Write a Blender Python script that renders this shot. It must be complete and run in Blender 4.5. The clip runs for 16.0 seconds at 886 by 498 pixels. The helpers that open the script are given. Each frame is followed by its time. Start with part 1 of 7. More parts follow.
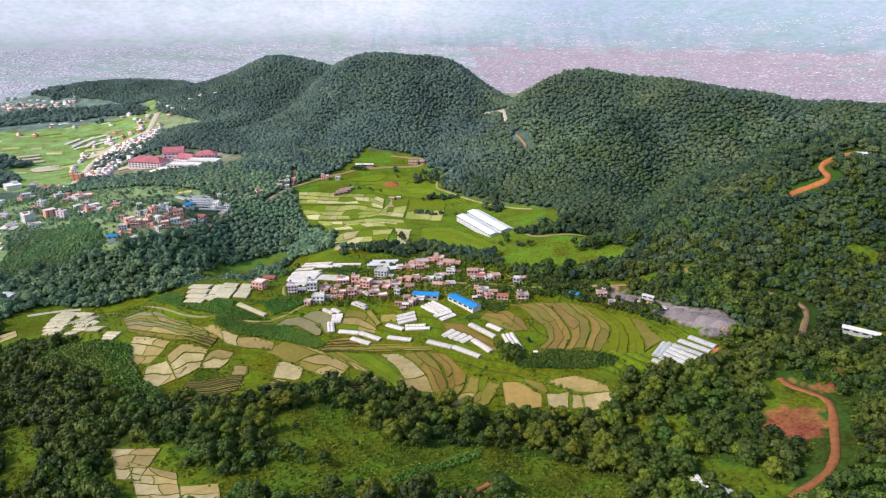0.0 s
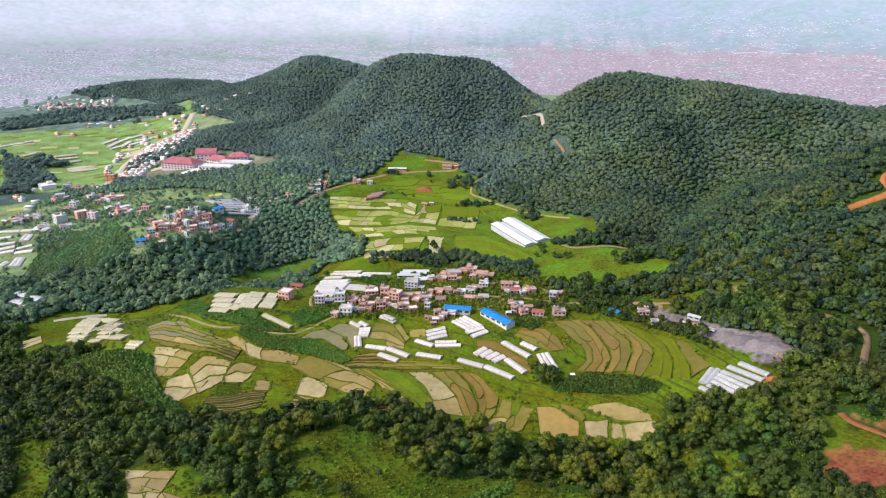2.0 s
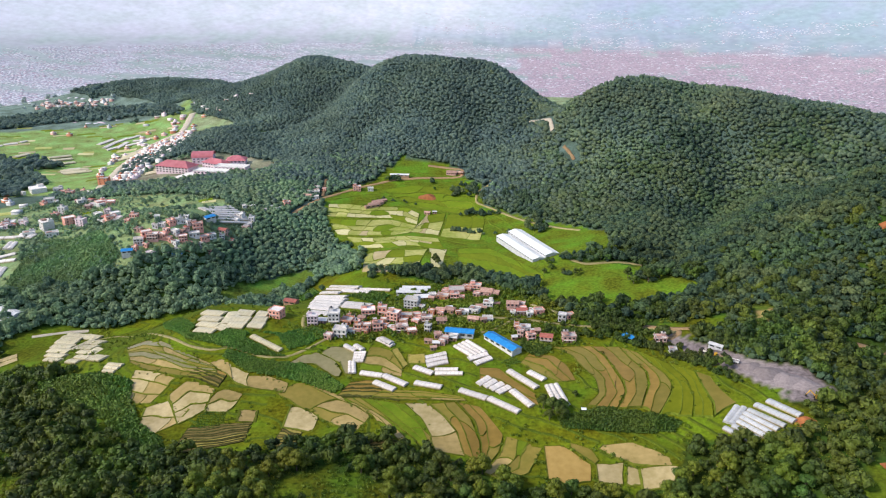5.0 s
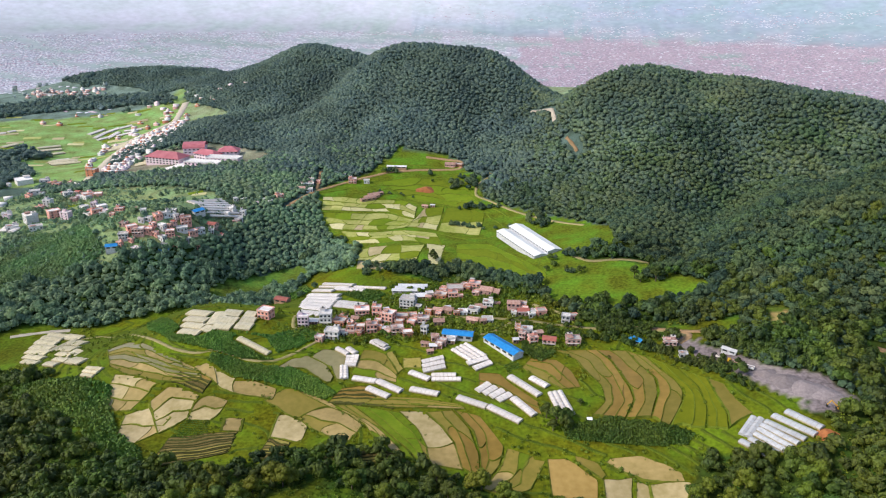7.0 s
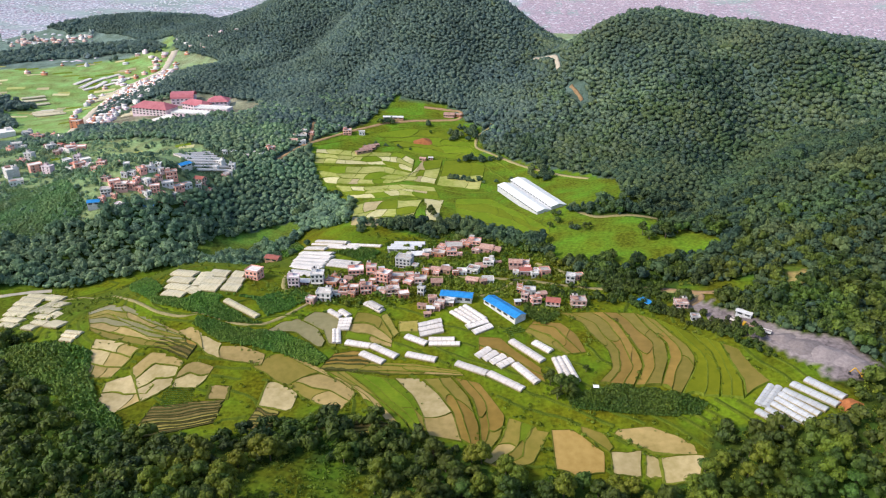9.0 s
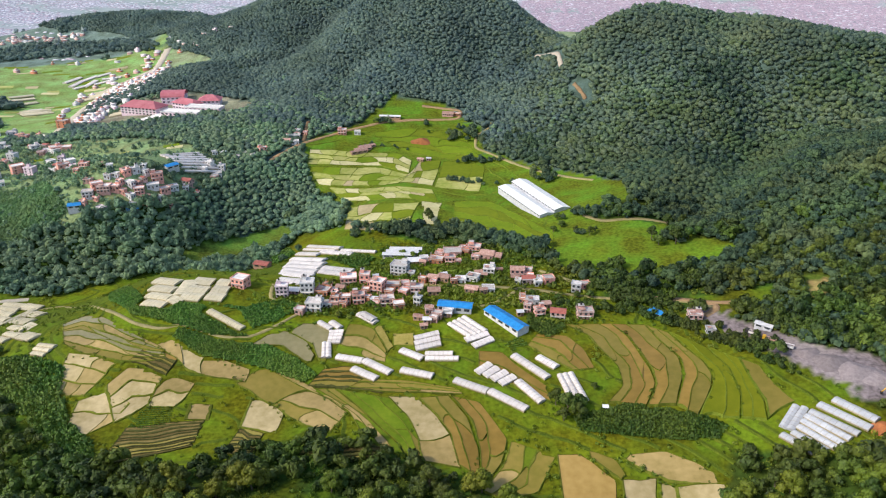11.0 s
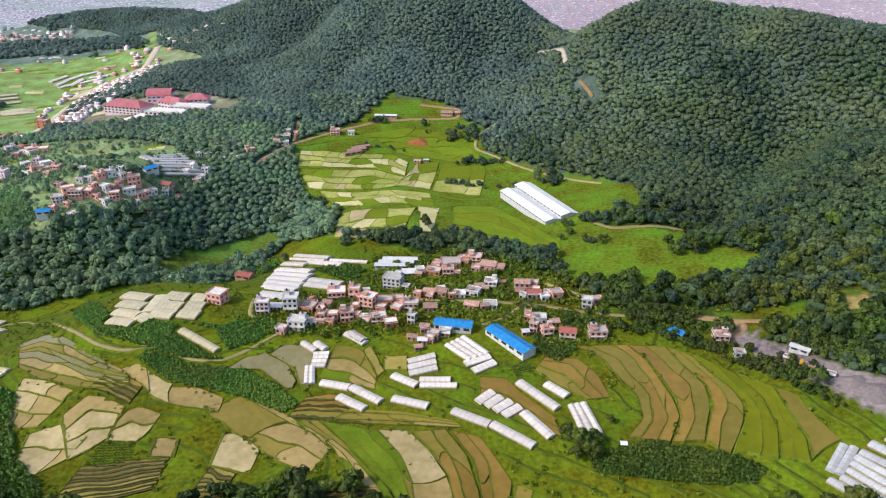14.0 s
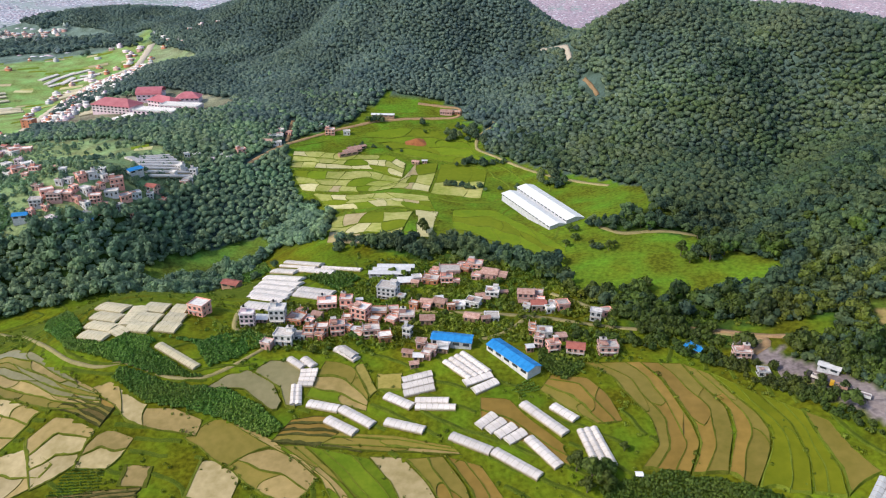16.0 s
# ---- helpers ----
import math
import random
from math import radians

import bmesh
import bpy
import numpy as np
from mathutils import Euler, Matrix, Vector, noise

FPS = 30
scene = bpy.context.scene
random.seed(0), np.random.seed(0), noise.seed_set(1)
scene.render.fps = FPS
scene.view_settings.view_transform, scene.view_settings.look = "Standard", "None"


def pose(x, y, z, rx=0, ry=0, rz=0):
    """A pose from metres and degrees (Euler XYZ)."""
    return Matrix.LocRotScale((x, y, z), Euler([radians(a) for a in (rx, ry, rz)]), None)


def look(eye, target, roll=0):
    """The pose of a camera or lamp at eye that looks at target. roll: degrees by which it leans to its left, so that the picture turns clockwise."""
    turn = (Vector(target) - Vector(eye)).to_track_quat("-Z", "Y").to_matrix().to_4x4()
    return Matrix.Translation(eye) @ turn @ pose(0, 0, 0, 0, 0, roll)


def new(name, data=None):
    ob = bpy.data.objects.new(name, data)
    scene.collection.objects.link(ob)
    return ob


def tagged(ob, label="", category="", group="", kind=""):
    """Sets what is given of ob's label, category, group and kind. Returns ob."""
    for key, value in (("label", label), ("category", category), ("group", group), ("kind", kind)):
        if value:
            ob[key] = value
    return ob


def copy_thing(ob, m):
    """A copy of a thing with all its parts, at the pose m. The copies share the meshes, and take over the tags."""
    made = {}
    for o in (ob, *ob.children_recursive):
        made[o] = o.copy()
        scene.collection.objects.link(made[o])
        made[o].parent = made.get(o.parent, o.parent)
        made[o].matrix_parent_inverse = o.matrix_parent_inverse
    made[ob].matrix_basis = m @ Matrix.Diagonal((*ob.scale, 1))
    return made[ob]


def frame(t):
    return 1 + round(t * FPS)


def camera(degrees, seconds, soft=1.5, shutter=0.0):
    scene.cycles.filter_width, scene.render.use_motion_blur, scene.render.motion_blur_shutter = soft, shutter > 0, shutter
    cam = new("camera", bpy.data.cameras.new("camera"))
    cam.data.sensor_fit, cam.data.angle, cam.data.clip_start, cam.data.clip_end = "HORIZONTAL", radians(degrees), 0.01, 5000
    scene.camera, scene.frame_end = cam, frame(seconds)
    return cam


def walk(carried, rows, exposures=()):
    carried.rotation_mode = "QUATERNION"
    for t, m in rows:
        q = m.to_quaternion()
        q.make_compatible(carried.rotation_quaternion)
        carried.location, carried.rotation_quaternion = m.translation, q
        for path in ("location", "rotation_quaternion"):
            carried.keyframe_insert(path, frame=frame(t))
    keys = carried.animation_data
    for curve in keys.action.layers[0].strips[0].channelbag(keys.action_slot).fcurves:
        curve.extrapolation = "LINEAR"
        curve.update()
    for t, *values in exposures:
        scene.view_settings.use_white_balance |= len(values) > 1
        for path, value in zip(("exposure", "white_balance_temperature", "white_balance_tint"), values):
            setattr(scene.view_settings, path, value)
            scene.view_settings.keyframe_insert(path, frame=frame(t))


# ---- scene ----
cam = camera(64.1, 16.0, soft=1.15)
METRES, EYE, TILT, LEAN, TURN = 220.0, 230.0, -19.7, 0.0, 0.0
ROWS = [
    (0.0, 0.0, 0.0, 0.0, 0.0, 0.0, -0.0),
    (0.5, -0.0006, 0.0284, 0.0103, 0.2, 0.01, -0.04),
    (1.0, -0.0001, 0.0567, 0.0207, 1.07, 0.02, -0.32),
    (1.5, 0.0005, 0.0849, 0.0312, 1.85, 0.01, -0.6),
    (2.0, 0.0011, 0.1133, 0.0418, 2.72, -0.02, -0.95),
    (2.5, 0.0022, 0.1412, 0.0526, 3.29, -0.03, -1.21),
    (3.0, 0.0027, 0.1696, 0.0631, 3.26, -0.04, -1.28),
    (3.5, 0.003, 0.1975, 0.0739, 3.23, -0.07, -1.34),
    (4.0, 0.003, 0.2255, 0.0845, 3.2, -0.08, -1.41),
    (6.5, 0.0014, 0.3707, 0.1257, 3.09, -0.19, -1.59),
    (7.0, 0.0011, 0.4029, 0.1275, 3.09, -0.9, -1.6),
    (7.5, 0.001, 0.4349, 0.1305, 3.11, -3.65, -1.55),
    (8.0, 0.0011, 0.4665, 0.1343, 3.11, -4.67, -1.51),
    (8.5, 0.0009, 0.4987, 0.1371, 3.11, -4.75, -1.49),
    (9.0, 0.0008, 0.5308, 0.1398, 3.1, -4.81, -1.47),
    (11.5, -0.0005, 0.6907, 0.1517, 3.08, -4.83, -1.41),
    (12.0, -0.0007, 0.7226, 0.154, 3.09, -4.83, -1.4),
    (12.5, -0.0008, 0.7542, 0.1566, 3.1, -4.83, -1.39),
    (13.0, -0.0012, 0.7861, 0.1586, 3.09, -4.81, -1.39),
    (13.5, -0.0015, 0.8179, 0.1608, 3.11, -4.8, -1.38),
    (14.0, -0.0017, 0.8496, 0.1631, 3.12, -4.8, -1.37),
    (14.5, -0.0022, 0.8812, 0.1653, 3.13, -4.8, -1.37),
    (15.0, -0.0025, 0.913, 0.1674, 3.13, -4.79, -1.38),
    (15.5, -0.0029, 0.9449, 0.1696, 3.14, -4.79, -1.39),
    (16.0, -0.0032, 0.9767, 0.1718, 3.15, -4.78, -1.39),
]
walk(cam, [(t, pose(0, 0, EYE, TILT, LEAN, TURN) @ pose(METRES * x, METRES * y, METRES * z, 90 + pitch, roll, yaw)) for t, x, y, z, yaw, pitch, roll in ROWS],
     [(0, 0.20), (4, 0.22), (6.5, 0.13), (7.2, 0.14), (8, 0.27), (9, 0.27), (11.5, 0.20), (13, 0.17), (16, 0.13)])

# ---- world, sun, exposure ----
SUN_ELEV, SUN_AZ = 42.0, 246.0       # degrees; azimuth from +y clockwise
world = bpy.data.worlds.new("sky")
scene.world = world
world.use_nodes = True
wn, wl = world.node_tree.nodes, world.node_tree.links
sky = wn.new("ShaderNodeTexSky")
sky.sky_type, sky.sun_disc = "NISHITA", False
sky.sun_elevation, sky.sun_rotation = radians(SUN_ELEV), radians(SUN_AZ)
sky.air_density, sky.dust_density, sky.ozone_density = 1.1, 1.8, 1.3
wn["Background"].inputs["Strength"].default_value = 0.20
wl.new(sky.outputs[0], wn["Background"].inputs["Color"])
sun_data = bpy.data.lights.new("sun", "SUN")
sun_data.energy, sun_data.angle, sun_data.color = 2.8, radians(5.0), (1.0, 0.93, 0.80)
sun = new("sun", sun_data)
_e, _a = radians(SUN_ELEV), radians(SUN_AZ)
sun.matrix_world = look((0, 0, 900), Vector((0, 0, 900)) - Vector((math.sin(_a) * math.cos(_e), math.cos(_a) * math.cos(_e), math.sin(_e))))


# ---- materials ----
def nodes_of(m):
    m.use_nodes = True
    return m.node_tree.nodes, m.node_tree.links, m.node_tree.nodes["Principled BSDF"]


def ramp_of(n, stops):
    r = n.new("ShaderNodeValToRGB")
    for i, (pos, col) in enumerate(stops):
        e = r.color_ramp.elements[i] if i < 2 else r.color_ramp.elements.new(pos)
        e.position, e.color = pos, (*col, 1)
    return r


def grainy(name, a, b, scale, rough=0.9, metal=0.0, bump=0.3, fine=6.0, vary=0.25, rand="object", spec=0.3, dist=0.1):
    """Two colours mixed by coarse and fine noise, with piece-to-piece variation and relief."""
    m = bpy.data.materials.new(name)
    n, l, bs = nodes_of(m)
    tc = n.new("ShaderNodeNewGeometry")
    no1, no2 = n.new("ShaderNodeTexNoise"), n.new("ShaderNodeTexNoise")
    no1.inputs["Scale"].default_value, no1.inputs["Detail"].default_value = scale, 5
    no2.inputs["Scale"].default_value, no2.inputs["Detail"].default_value = scale * fine, 4
    l.new(tc.outputs["Position"], no1.inputs["Vector"])
    l.new(tc.outputs["Position"], no2.inputs["Vector"])
    add = n.new("ShaderNodeMath")
    add.operation = "MULTIPLY_ADD"
    add.inputs[1].default_value = 0.45
    l.new(no2.outputs["Fac"], add.inputs[0])
    sc = n.new("ShaderNodeMath")
    sc.operation = "MULTIPLY"
    sc.inputs[1].default_value = 0.55
    l.new(no1.outputs["Fac"], sc.inputs[0])
    l.new(sc.outputs[0], add.inputs[2])
    r = ramp_of(n, [(0.36, a), (0.64, b)])
    l.new(add.outputs[0], r.inputs[0])
    hsv = n.new("ShaderNodeHueSaturation")
    l.new(r.outputs[0], hsv.inputs["Color"])
    if rand == "object":
        src = n.new("ShaderNodeObjectInfo").outputs["Random"]
    else:
        src = tc.outputs["Random Per Island"]
    mr = n.new("ShaderNodeMapRange")
    mr.inputs["To Min"].default_value, mr.inputs["To Max"].default_value = 1 - vary, 1 + vary
    l.new(src, mr.inputs["Value"])
    l.new(mr.outputs[0], hsv.inputs["Value"])
    l.new(hsv.outputs[0], bs.inputs["Base Color"])
    bs.inputs["Roughness"].default_value, bs.inputs["Metallic"].default_value = rough, metal
    bs.inputs["Specular IOR Level"].default_value = spec
    if bump:
        bp = n.new("ShaderNodeBump")
        bp.inputs["Strength"].default_value, bp.inputs["Distance"].default_value = bump, dist
        l.new(no2.outputs["Fac"], bp.inputs["Height"])
        l.new(bp.outputs[0], bs.inputs["Normal"])
    return m


def foliage(name, dark, light, leafy=0.35, fleck=0.9, calm=0.0):
    """Leaves: each leaf clump its own shade, each tree its own tint (attribute 'tint')."""
    m = bpy.data.materials.new(name)
    n, l, bs = nodes_of(m)
    geo = n.new("ShaderNodeNewGeometry")
    at = n.new("ShaderNodeAttribute")
    at.attribute_name = "tint"
    mix = n.new("ShaderNodeMath")
    mix.operation = "MULTIPLY_ADD"
    mix.inputs[1].default_value = leafy
    l.new(geo.outputs["Random Per Island"], mix.inputs[0])
    k = n.new("ShaderNodeMath")
    k.operation = "MULTIPLY"
    k.inputs[1].default_value = 1 - leafy
    l.new(at.outputs["Fac"], k.inputs[0])
    l.new(k.outputs[0], mix.inputs[2])
    mid = tuple((p + q) / 2 for p, q in zip(dark, light))
    r = ramp_of(n, [(0.1, dark), (0.9, light), (0.5, mid)])
    l.new(mix.outputs[0], r.inputs[0])
    no = n.new("ShaderNodeTexNoise")
    no.inputs["Scale"].default_value, no.inputs["Detail"].default_value = 0.012, 4
    l.new(geo.outputs["Position"], no.inputs["Vector"])
    mr = n.new("ShaderNodeMapRange")
    mr.inputs["From Min"].default_value, mr.inputs["From Max"].default_value = 0.35, 0.65
    mr.inputs["To Min"].default_value, mr.inputs["To Max"].default_value = 0.82, 1.2
    l.new(no.outputs["Fac"], mr.inputs["Value"])
    hsv = n.new("ShaderNodeHueSaturation")
    l.new(r.outputs[0], hsv.inputs["Color"])
    no3 = n.new("ShaderNodeTexNoise")
    no3.inputs["Scale"].default_value, no3.inputs["Detail"].default_value = 0.022, 3
    l.new(geo.outputs["Position"], no3.inputs["Vector"])
    hr = n.new("ShaderNodeMapRange")
    hr.inputs["From Min"].default_value, hr.inputs["From Max"].default_value = 0.35, 0.65
    hr.inputs["To Min"].default_value, hr.inputs["To Max"].default_value = 0.475, 0.525
    l.new(no3.outputs["Fac"], hr.inputs["Value"])
    l.new(hr.outputs[0], hsv.inputs["Hue"])
    # sprays of leaves: light and dark flecks with relief
    fl = n.new("ShaderNodeTexNoise")
    fl.inputs["Scale"].default_value, fl.inputs["Detail"].default_value, fl.inputs["Roughness"].default_value = fleck, 3, 0.65
    l.new(geo.outputs["Position"], fl.inputs["Vector"])
    fr = n.new("ShaderNodeMapRange")
    fr.inputs["From Min"].default_value, fr.inputs["From Max"].default_value = 0.3, 0.7
    fr.inputs["To Min"].default_value, fr.inputs["To Max"].default_value = 0.55 + 0.3 * calm, 1.45 - 0.3 * calm
    l.new(fl.outputs["Fac"], fr.inputs["Value"])
    vm = n.new("ShaderNodeMath")
    vm.operation = "MULTIPLY"
    l.new(mr.outputs[0], vm.inputs[0])
    l.new(fr.outputs[0], vm.inputs[1])
    l.new(vm.outputs[0], hsv.inputs["Value"])
    bp = n.new("ShaderNodeBump")
    bp.inputs["Strength"].default_value, bp.inputs["Distance"].default_value = 0.65 - 0.4 * calm, 0.8 / fleck
    l.new(fl.outputs["Fac"], bp.inputs["Height"])
    l.new(bp.outputs[0], bs.inputs["Normal"])
    l.new(hsv.outputs[0], bs.inputs["Base Color"])
    bs.inputs["Roughness"].default_value = 0.55
    bs.inputs["Specular IOR Level"].default_value = 0.30 - 0.24 * calm
    # thin leaves let light through
    tr, mx = n.new("ShaderNodeBsdfTranslucent"), n.new("ShaderNodeMixShader")
    l.new(hsv.outputs[0], tr.inputs["Color"])
    mx.inputs[0].default_value = 0.25 + 0.2 * calm
    l.new(bs.outputs[0], mx.inputs[1])
    l.new(tr.outputs[0], mx.inputs[2])
    l.new(mx.outputs[0], n["Material Output"].inputs["Surface"])
    return m


def cover_material(name="ground_cover", coarse=0.045, fine=0.45, low=0.45, high=1.5, relief=0.6):
    """Ground: land cover colour from the attribute 'cover', broken up by grass and earth noise."""
    m = bpy.data.materials.new(name)
    n, l, bs = nodes_of(m)
    geo = n.new("ShaderNodeNewGeometry")
    at = n.new("ShaderNodeAttribute")
    at.attribute_name = "cover"
    a, b = n.new("ShaderNodeTexNoise"), n.new("ShaderNodeTexNoise")
    a.inputs["Scale"].default_value, a.inputs["Detail"].default_value = coarse, 8
    b.inputs["Scale"].default_value, b.inputs["Detail"].default_value = fine, 6
    l.new(geo.outputs["Position"], a.inputs["Vector"])
    l.new(geo.outputs["Position"], b.inputs["Vector"])
    s = n.new("ShaderNodeMath")
    s.operation = "ADD"
    l.new(a.outputs["Fac"], s.inputs[0])
    l.new(b.outputs["Fac"], s.inputs[1])
    mr = n.new("ShaderNodeMapRange")
    mr.inputs["From Min"].default_value, mr.inputs["From Max"].default_value = 0.7, 1.3
    mr.inputs["To Min"].default_value, mr.inputs["To Max"].default_value = low, high
    l.new(s.outputs[0], mr.inputs["Value"])
    hr = n.new("ShaderNodeMapRange")
    hr.inputs["From Min"].default_value, hr.inputs["From Max"].default_value = 0.35, 0.65
    hr.inputs["To Min"].default_value, hr.inputs["To Max"].default_value = 0.470, 0.530
    l.new(a.outputs["Fac"], hr.inputs["Value"])
    hsv = n.new("ShaderNodeHueSaturation")
    l.new(at.outputs["Color"], hsv.inputs["Color"])
    l.new(mr.outputs[0], hsv.inputs["Value"])
    l.new(hr.outputs[0], hsv.inputs["Hue"])
    l.new(hsv.outputs[0], bs.inputs["Base Color"])
    bs.inputs["Roughness"].default_value = 0.95
    bs.inputs["Specular IOR Level"].default_value = 0.05
    bp = n.new("ShaderNodeBump")
    bp.inputs["Strength"].default_value, bp.inputs["Distance"].default_value = relief, 0.6
    l.new(b.outputs["Fac"], bp.inputs["Height"])
    l.new(bp.outputs[0], bs.inputs["Normal"])
    return m


M_GROUND = cover_material()
M_GROUND_FAR = cover_material("hazy_town_ground", 0.006, 0.03, 0.86, 1.12, 0.0)
# haze put into leaf colours: the farther the woods, the paler and bluer
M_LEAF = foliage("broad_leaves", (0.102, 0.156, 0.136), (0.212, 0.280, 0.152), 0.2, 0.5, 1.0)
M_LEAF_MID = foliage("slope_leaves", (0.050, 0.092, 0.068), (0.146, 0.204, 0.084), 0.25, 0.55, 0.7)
M_LEAF_HAZY = foliage("hazy_blue_leaves", (0.102, 0.158, 0.158), (0.208, 0.278, 0.208), 0.2, 0.5, 1.0)
M_RAVINE = foliage("hazy_ravine_leaves", (0.118, 0.194, 0.138), (0.266, 0.380, 0.200), 0.25, 0.7, 0.6)
M_LEAF_NEAR = foliage("near_leaves", (0.027, 0.050, 0.013), (0.112, 0.154, 0.020), 0.3, 1.1)
M_BARK = grainy("bark", (0.06, 0.045, 0.03), (0.16, 0.13, 0.10), 2.0, bump=0.6)
M_DIRT = grainy("red_earth", (0.26, 0.088, 0.030), (0.42, 0.155, 0.055), 0.25, bump=0.5)


# ---- landform ----
BASE_Z = -18.0
# swells of the near valley: rows of x, columns of y, heights in metres
VALLEY = [
    [1, -6, -23, -12, 5, 2],
    [2, -12, -5, 3, -31, 55],
    [-4, 8, -9, 22, -6, -36],
    [2, 10, -6, 9, 2, 18],
    [18, -5, 4, 14, 4, 3],
    [6, -8, 11, 4, 14, 12],
    [11, 16, 17, 25, 10, 29],
    [12, 5, -6, -6, 40, 37],
    [3, 10, 13, 4, 37, 57],
]
# swells of the hill country behind it
HILLS = [
    [-2, -4, -19],
    [7, 5, 35],
    [25, 8, 17],
    [3, 32, 35],
    [5, 9, 59],
    [53, 57, 22],
    [63, 45, 39],
    [62, 9, 9],
    [48, 24, 17],
]
# single rises: x, y, half-widths, height
RISES_A = [
    (-90, 1265, 140, 150, 70),
    (20, 1230, 70, 110, 30),
    (95, 1120, 60, 110, 1),
    (130, 1010, 70, 90, 28),
    (300, 985, 70, 90, 12),
    (-200, 1290, 80, 110, 8),
    (-460, 1560, 70, 100, -26),
    (-560, 1640, 90, 110, -35),
    (-364, 1610, 130, 110, 13),
    (205, 1000, 110, 110, 43),
    (420, 940, 130, 110, 21),
    (-300, 1500, 200, 160, 93),
    (-500, 1620, 200, 150, 81),
    (-850, 1750, 200, 120, 45),
    (-650, 1750, 160, 100, 17),
    (-150, 1350, 160, 140, 63),
]
RISES_B = [
    (0, 0, 300, 200, 100),
    (600, 500, 220, 250, 104),
    (900, 750, 260, 220, 120),
    (-700, 500, 200, 250, -39),
    (-500, 200, 200, 150, 55),
    (500, 150, 250, 200, 61),
    (-900, 1100, 300, 300, -6),
    (-210, 572, 45, 30, 11),
]
RISES = RISES_A + RISES_B


def smooth(e0, e1, v):
    t = np.clip((v - e0) / (e1 - e0), 0, 1)
    return t * t * (3 - 2 * t)


def height(x, y):
    """Ground height in metres at arrays x, y."""
    x, y = np.asarray(x, float), np.asarray(y, float)
    z = np.full(x.shape, BASE_Z)
    for i, row in enumerate(VALLEY):
        gx = np.exp(-((x + 400 - 100 * i) / 85) ** 2)
        for j, h in enumerate(row):
            z += h * gx * np.exp(-((y - 250 - 90 * j) / 80) ** 2)
    for i, row in enumerate(HILLS):
        gx = np.exp(-((x + 600 - 160 * i) / 130) ** 2)
        for j, h in enumerate(row):
            z += h * gx * np.exp(-((y - 880 - 150 * j) / 120) ** 2)
    for cx, cy, sx, sy, h in RISES:
        z += h * np.exp(-((x - cx) / sx) ** 2 - ((y - cy) / sy) ** 2)
    for line, deep, wide in GULLIES:
        z -= deep * np.exp(-(near_line(line, x, y) / wide) ** 2)
    # the plain behind the hills lies lower, and climbs again towards the far side of the basin
    d = np.hypot(x, y)
    z -= 112 * smooth(1900, 2600, d)
    z += 0.0000706 * np.clip(d - 2700, 0, None) ** 2
    z += 0.000155 * np.clip(d - 3700, 0, None) ** 2
    return z


GULLIES = [  # line, depth, half-width
    ([(252, 963), (261, 906), (270, 864), (273, 835), (259, 808), (201, 697), (175, 666)], 26, 36),
    ([(-244, 1401), (-286, 1274), (-355, 1226)], 20, 50),
    ([(373, 862), (300, 710), (240, 610)], 10, 30),
    ([(-134, 1197), (-162, 1110), (-186, 1032)], 9, 26),
    ([(-20, 1180), (-5, 1100), (-10, 1020)], 9, 26),
    ([(152, 965), (135, 907), (103, 870)], 6, 18),
    ([(460, 900), (400, 800), (370, 740)], 9, 26),
]


def h1(x, y):
    return float(height(np.array([x]), np.array([y]))[0])


def inside(poly, x, y):
    """Which of the points x, y lie in the closed outline poly."""
    x, y = np.asarray(x, float), np.asarray(y, float)
    hit = np.zeros(x.shape, bool)
    for (x0, y0), (x1, y1) in zip(poly, poly[1:] + poly[:1]):
        if y0 == y1:
            continue
        hit ^= ((y0 > y) != (y1 > y)) & (x < (x1 - x0) * (y - y0) / (y1 - y0) + x0)
    return hit


def near_line(line, x, y):
    """Distance of the points x, y from the open line."""
    x, y = np.asarray(x, float), np.asarray(y, float)
    best = np.full(x.shape, 1e9)
    for (x0, y0), (x1, y1) in zip(line, line[1:]):
        dx, dy = x1 - x0, y1 - y0
        t = np.clip(((x - x0) * dx + (y - y0) * dy) / (dx * dx + dy * dy), 0, 1)
        best = np.minimum(best, np.hypot(x - x0 - t * dx, y - y0 - t * dy))
    return best


def wobble(x, y, s, seed=0.0):
    """Soft pseudo-random field, about -1 to 1, with features of s metres."""
    a, b = x / s + seed, y / s + 1.7 * seed
    return (np.sin(a * 2.1 + 1.3 * np.sin(b * 1.7)) + np.sin(b * 2.3 + 1.1 * np.sin(a * 1.9 + 2.0)) + np.sin((a + b) * 3.7 + np.sin(a * 4.1))) / 3


# ---- land cover outlines (plan, metres) ----
TERRACES = [(-311, 498), (-325, 585), (-252, 626), (-184, 595), (-157, 698), (-39, 628), (22, 618), (59, 563), (79, 539), (118, 518), (131, 503), (151, 463), (168, 439), (182, 420), (179, 396), (158, 390), (134, 399), (117, 404), (106, 379), (86, 367), (42, 373), (12, 382), (-10, 396), (-41, 414), (-83, 419), (-119, 401), (-141, 389), (-178, 400), (-206, 418), (-229, 456), (-280, 488)]
MEADOW = [(-175, 816), (-189, 867), (-141, 923), (-110, 996), (-46, 986), (-4, 927), (3, 865), (81, 787), (121, 735), (122, 687), (75, 672), (86, 653), (136, 640), (140, 620), (172, 592), (171, 579), (128, 565), (82, 561), (53, 580), (48, 618), (-23, 665), (-60, 654), (-115, 670), (-114, 718), (-165, 786)]
WEST = [(-589, 891), (-443, 888), (-361, 863), (-255, 805), (-242, 782), (-262, 694), (-304, 659), (-345, 646), (-383, 631), (-404, 615), (-560, 640), (-700, 800)]
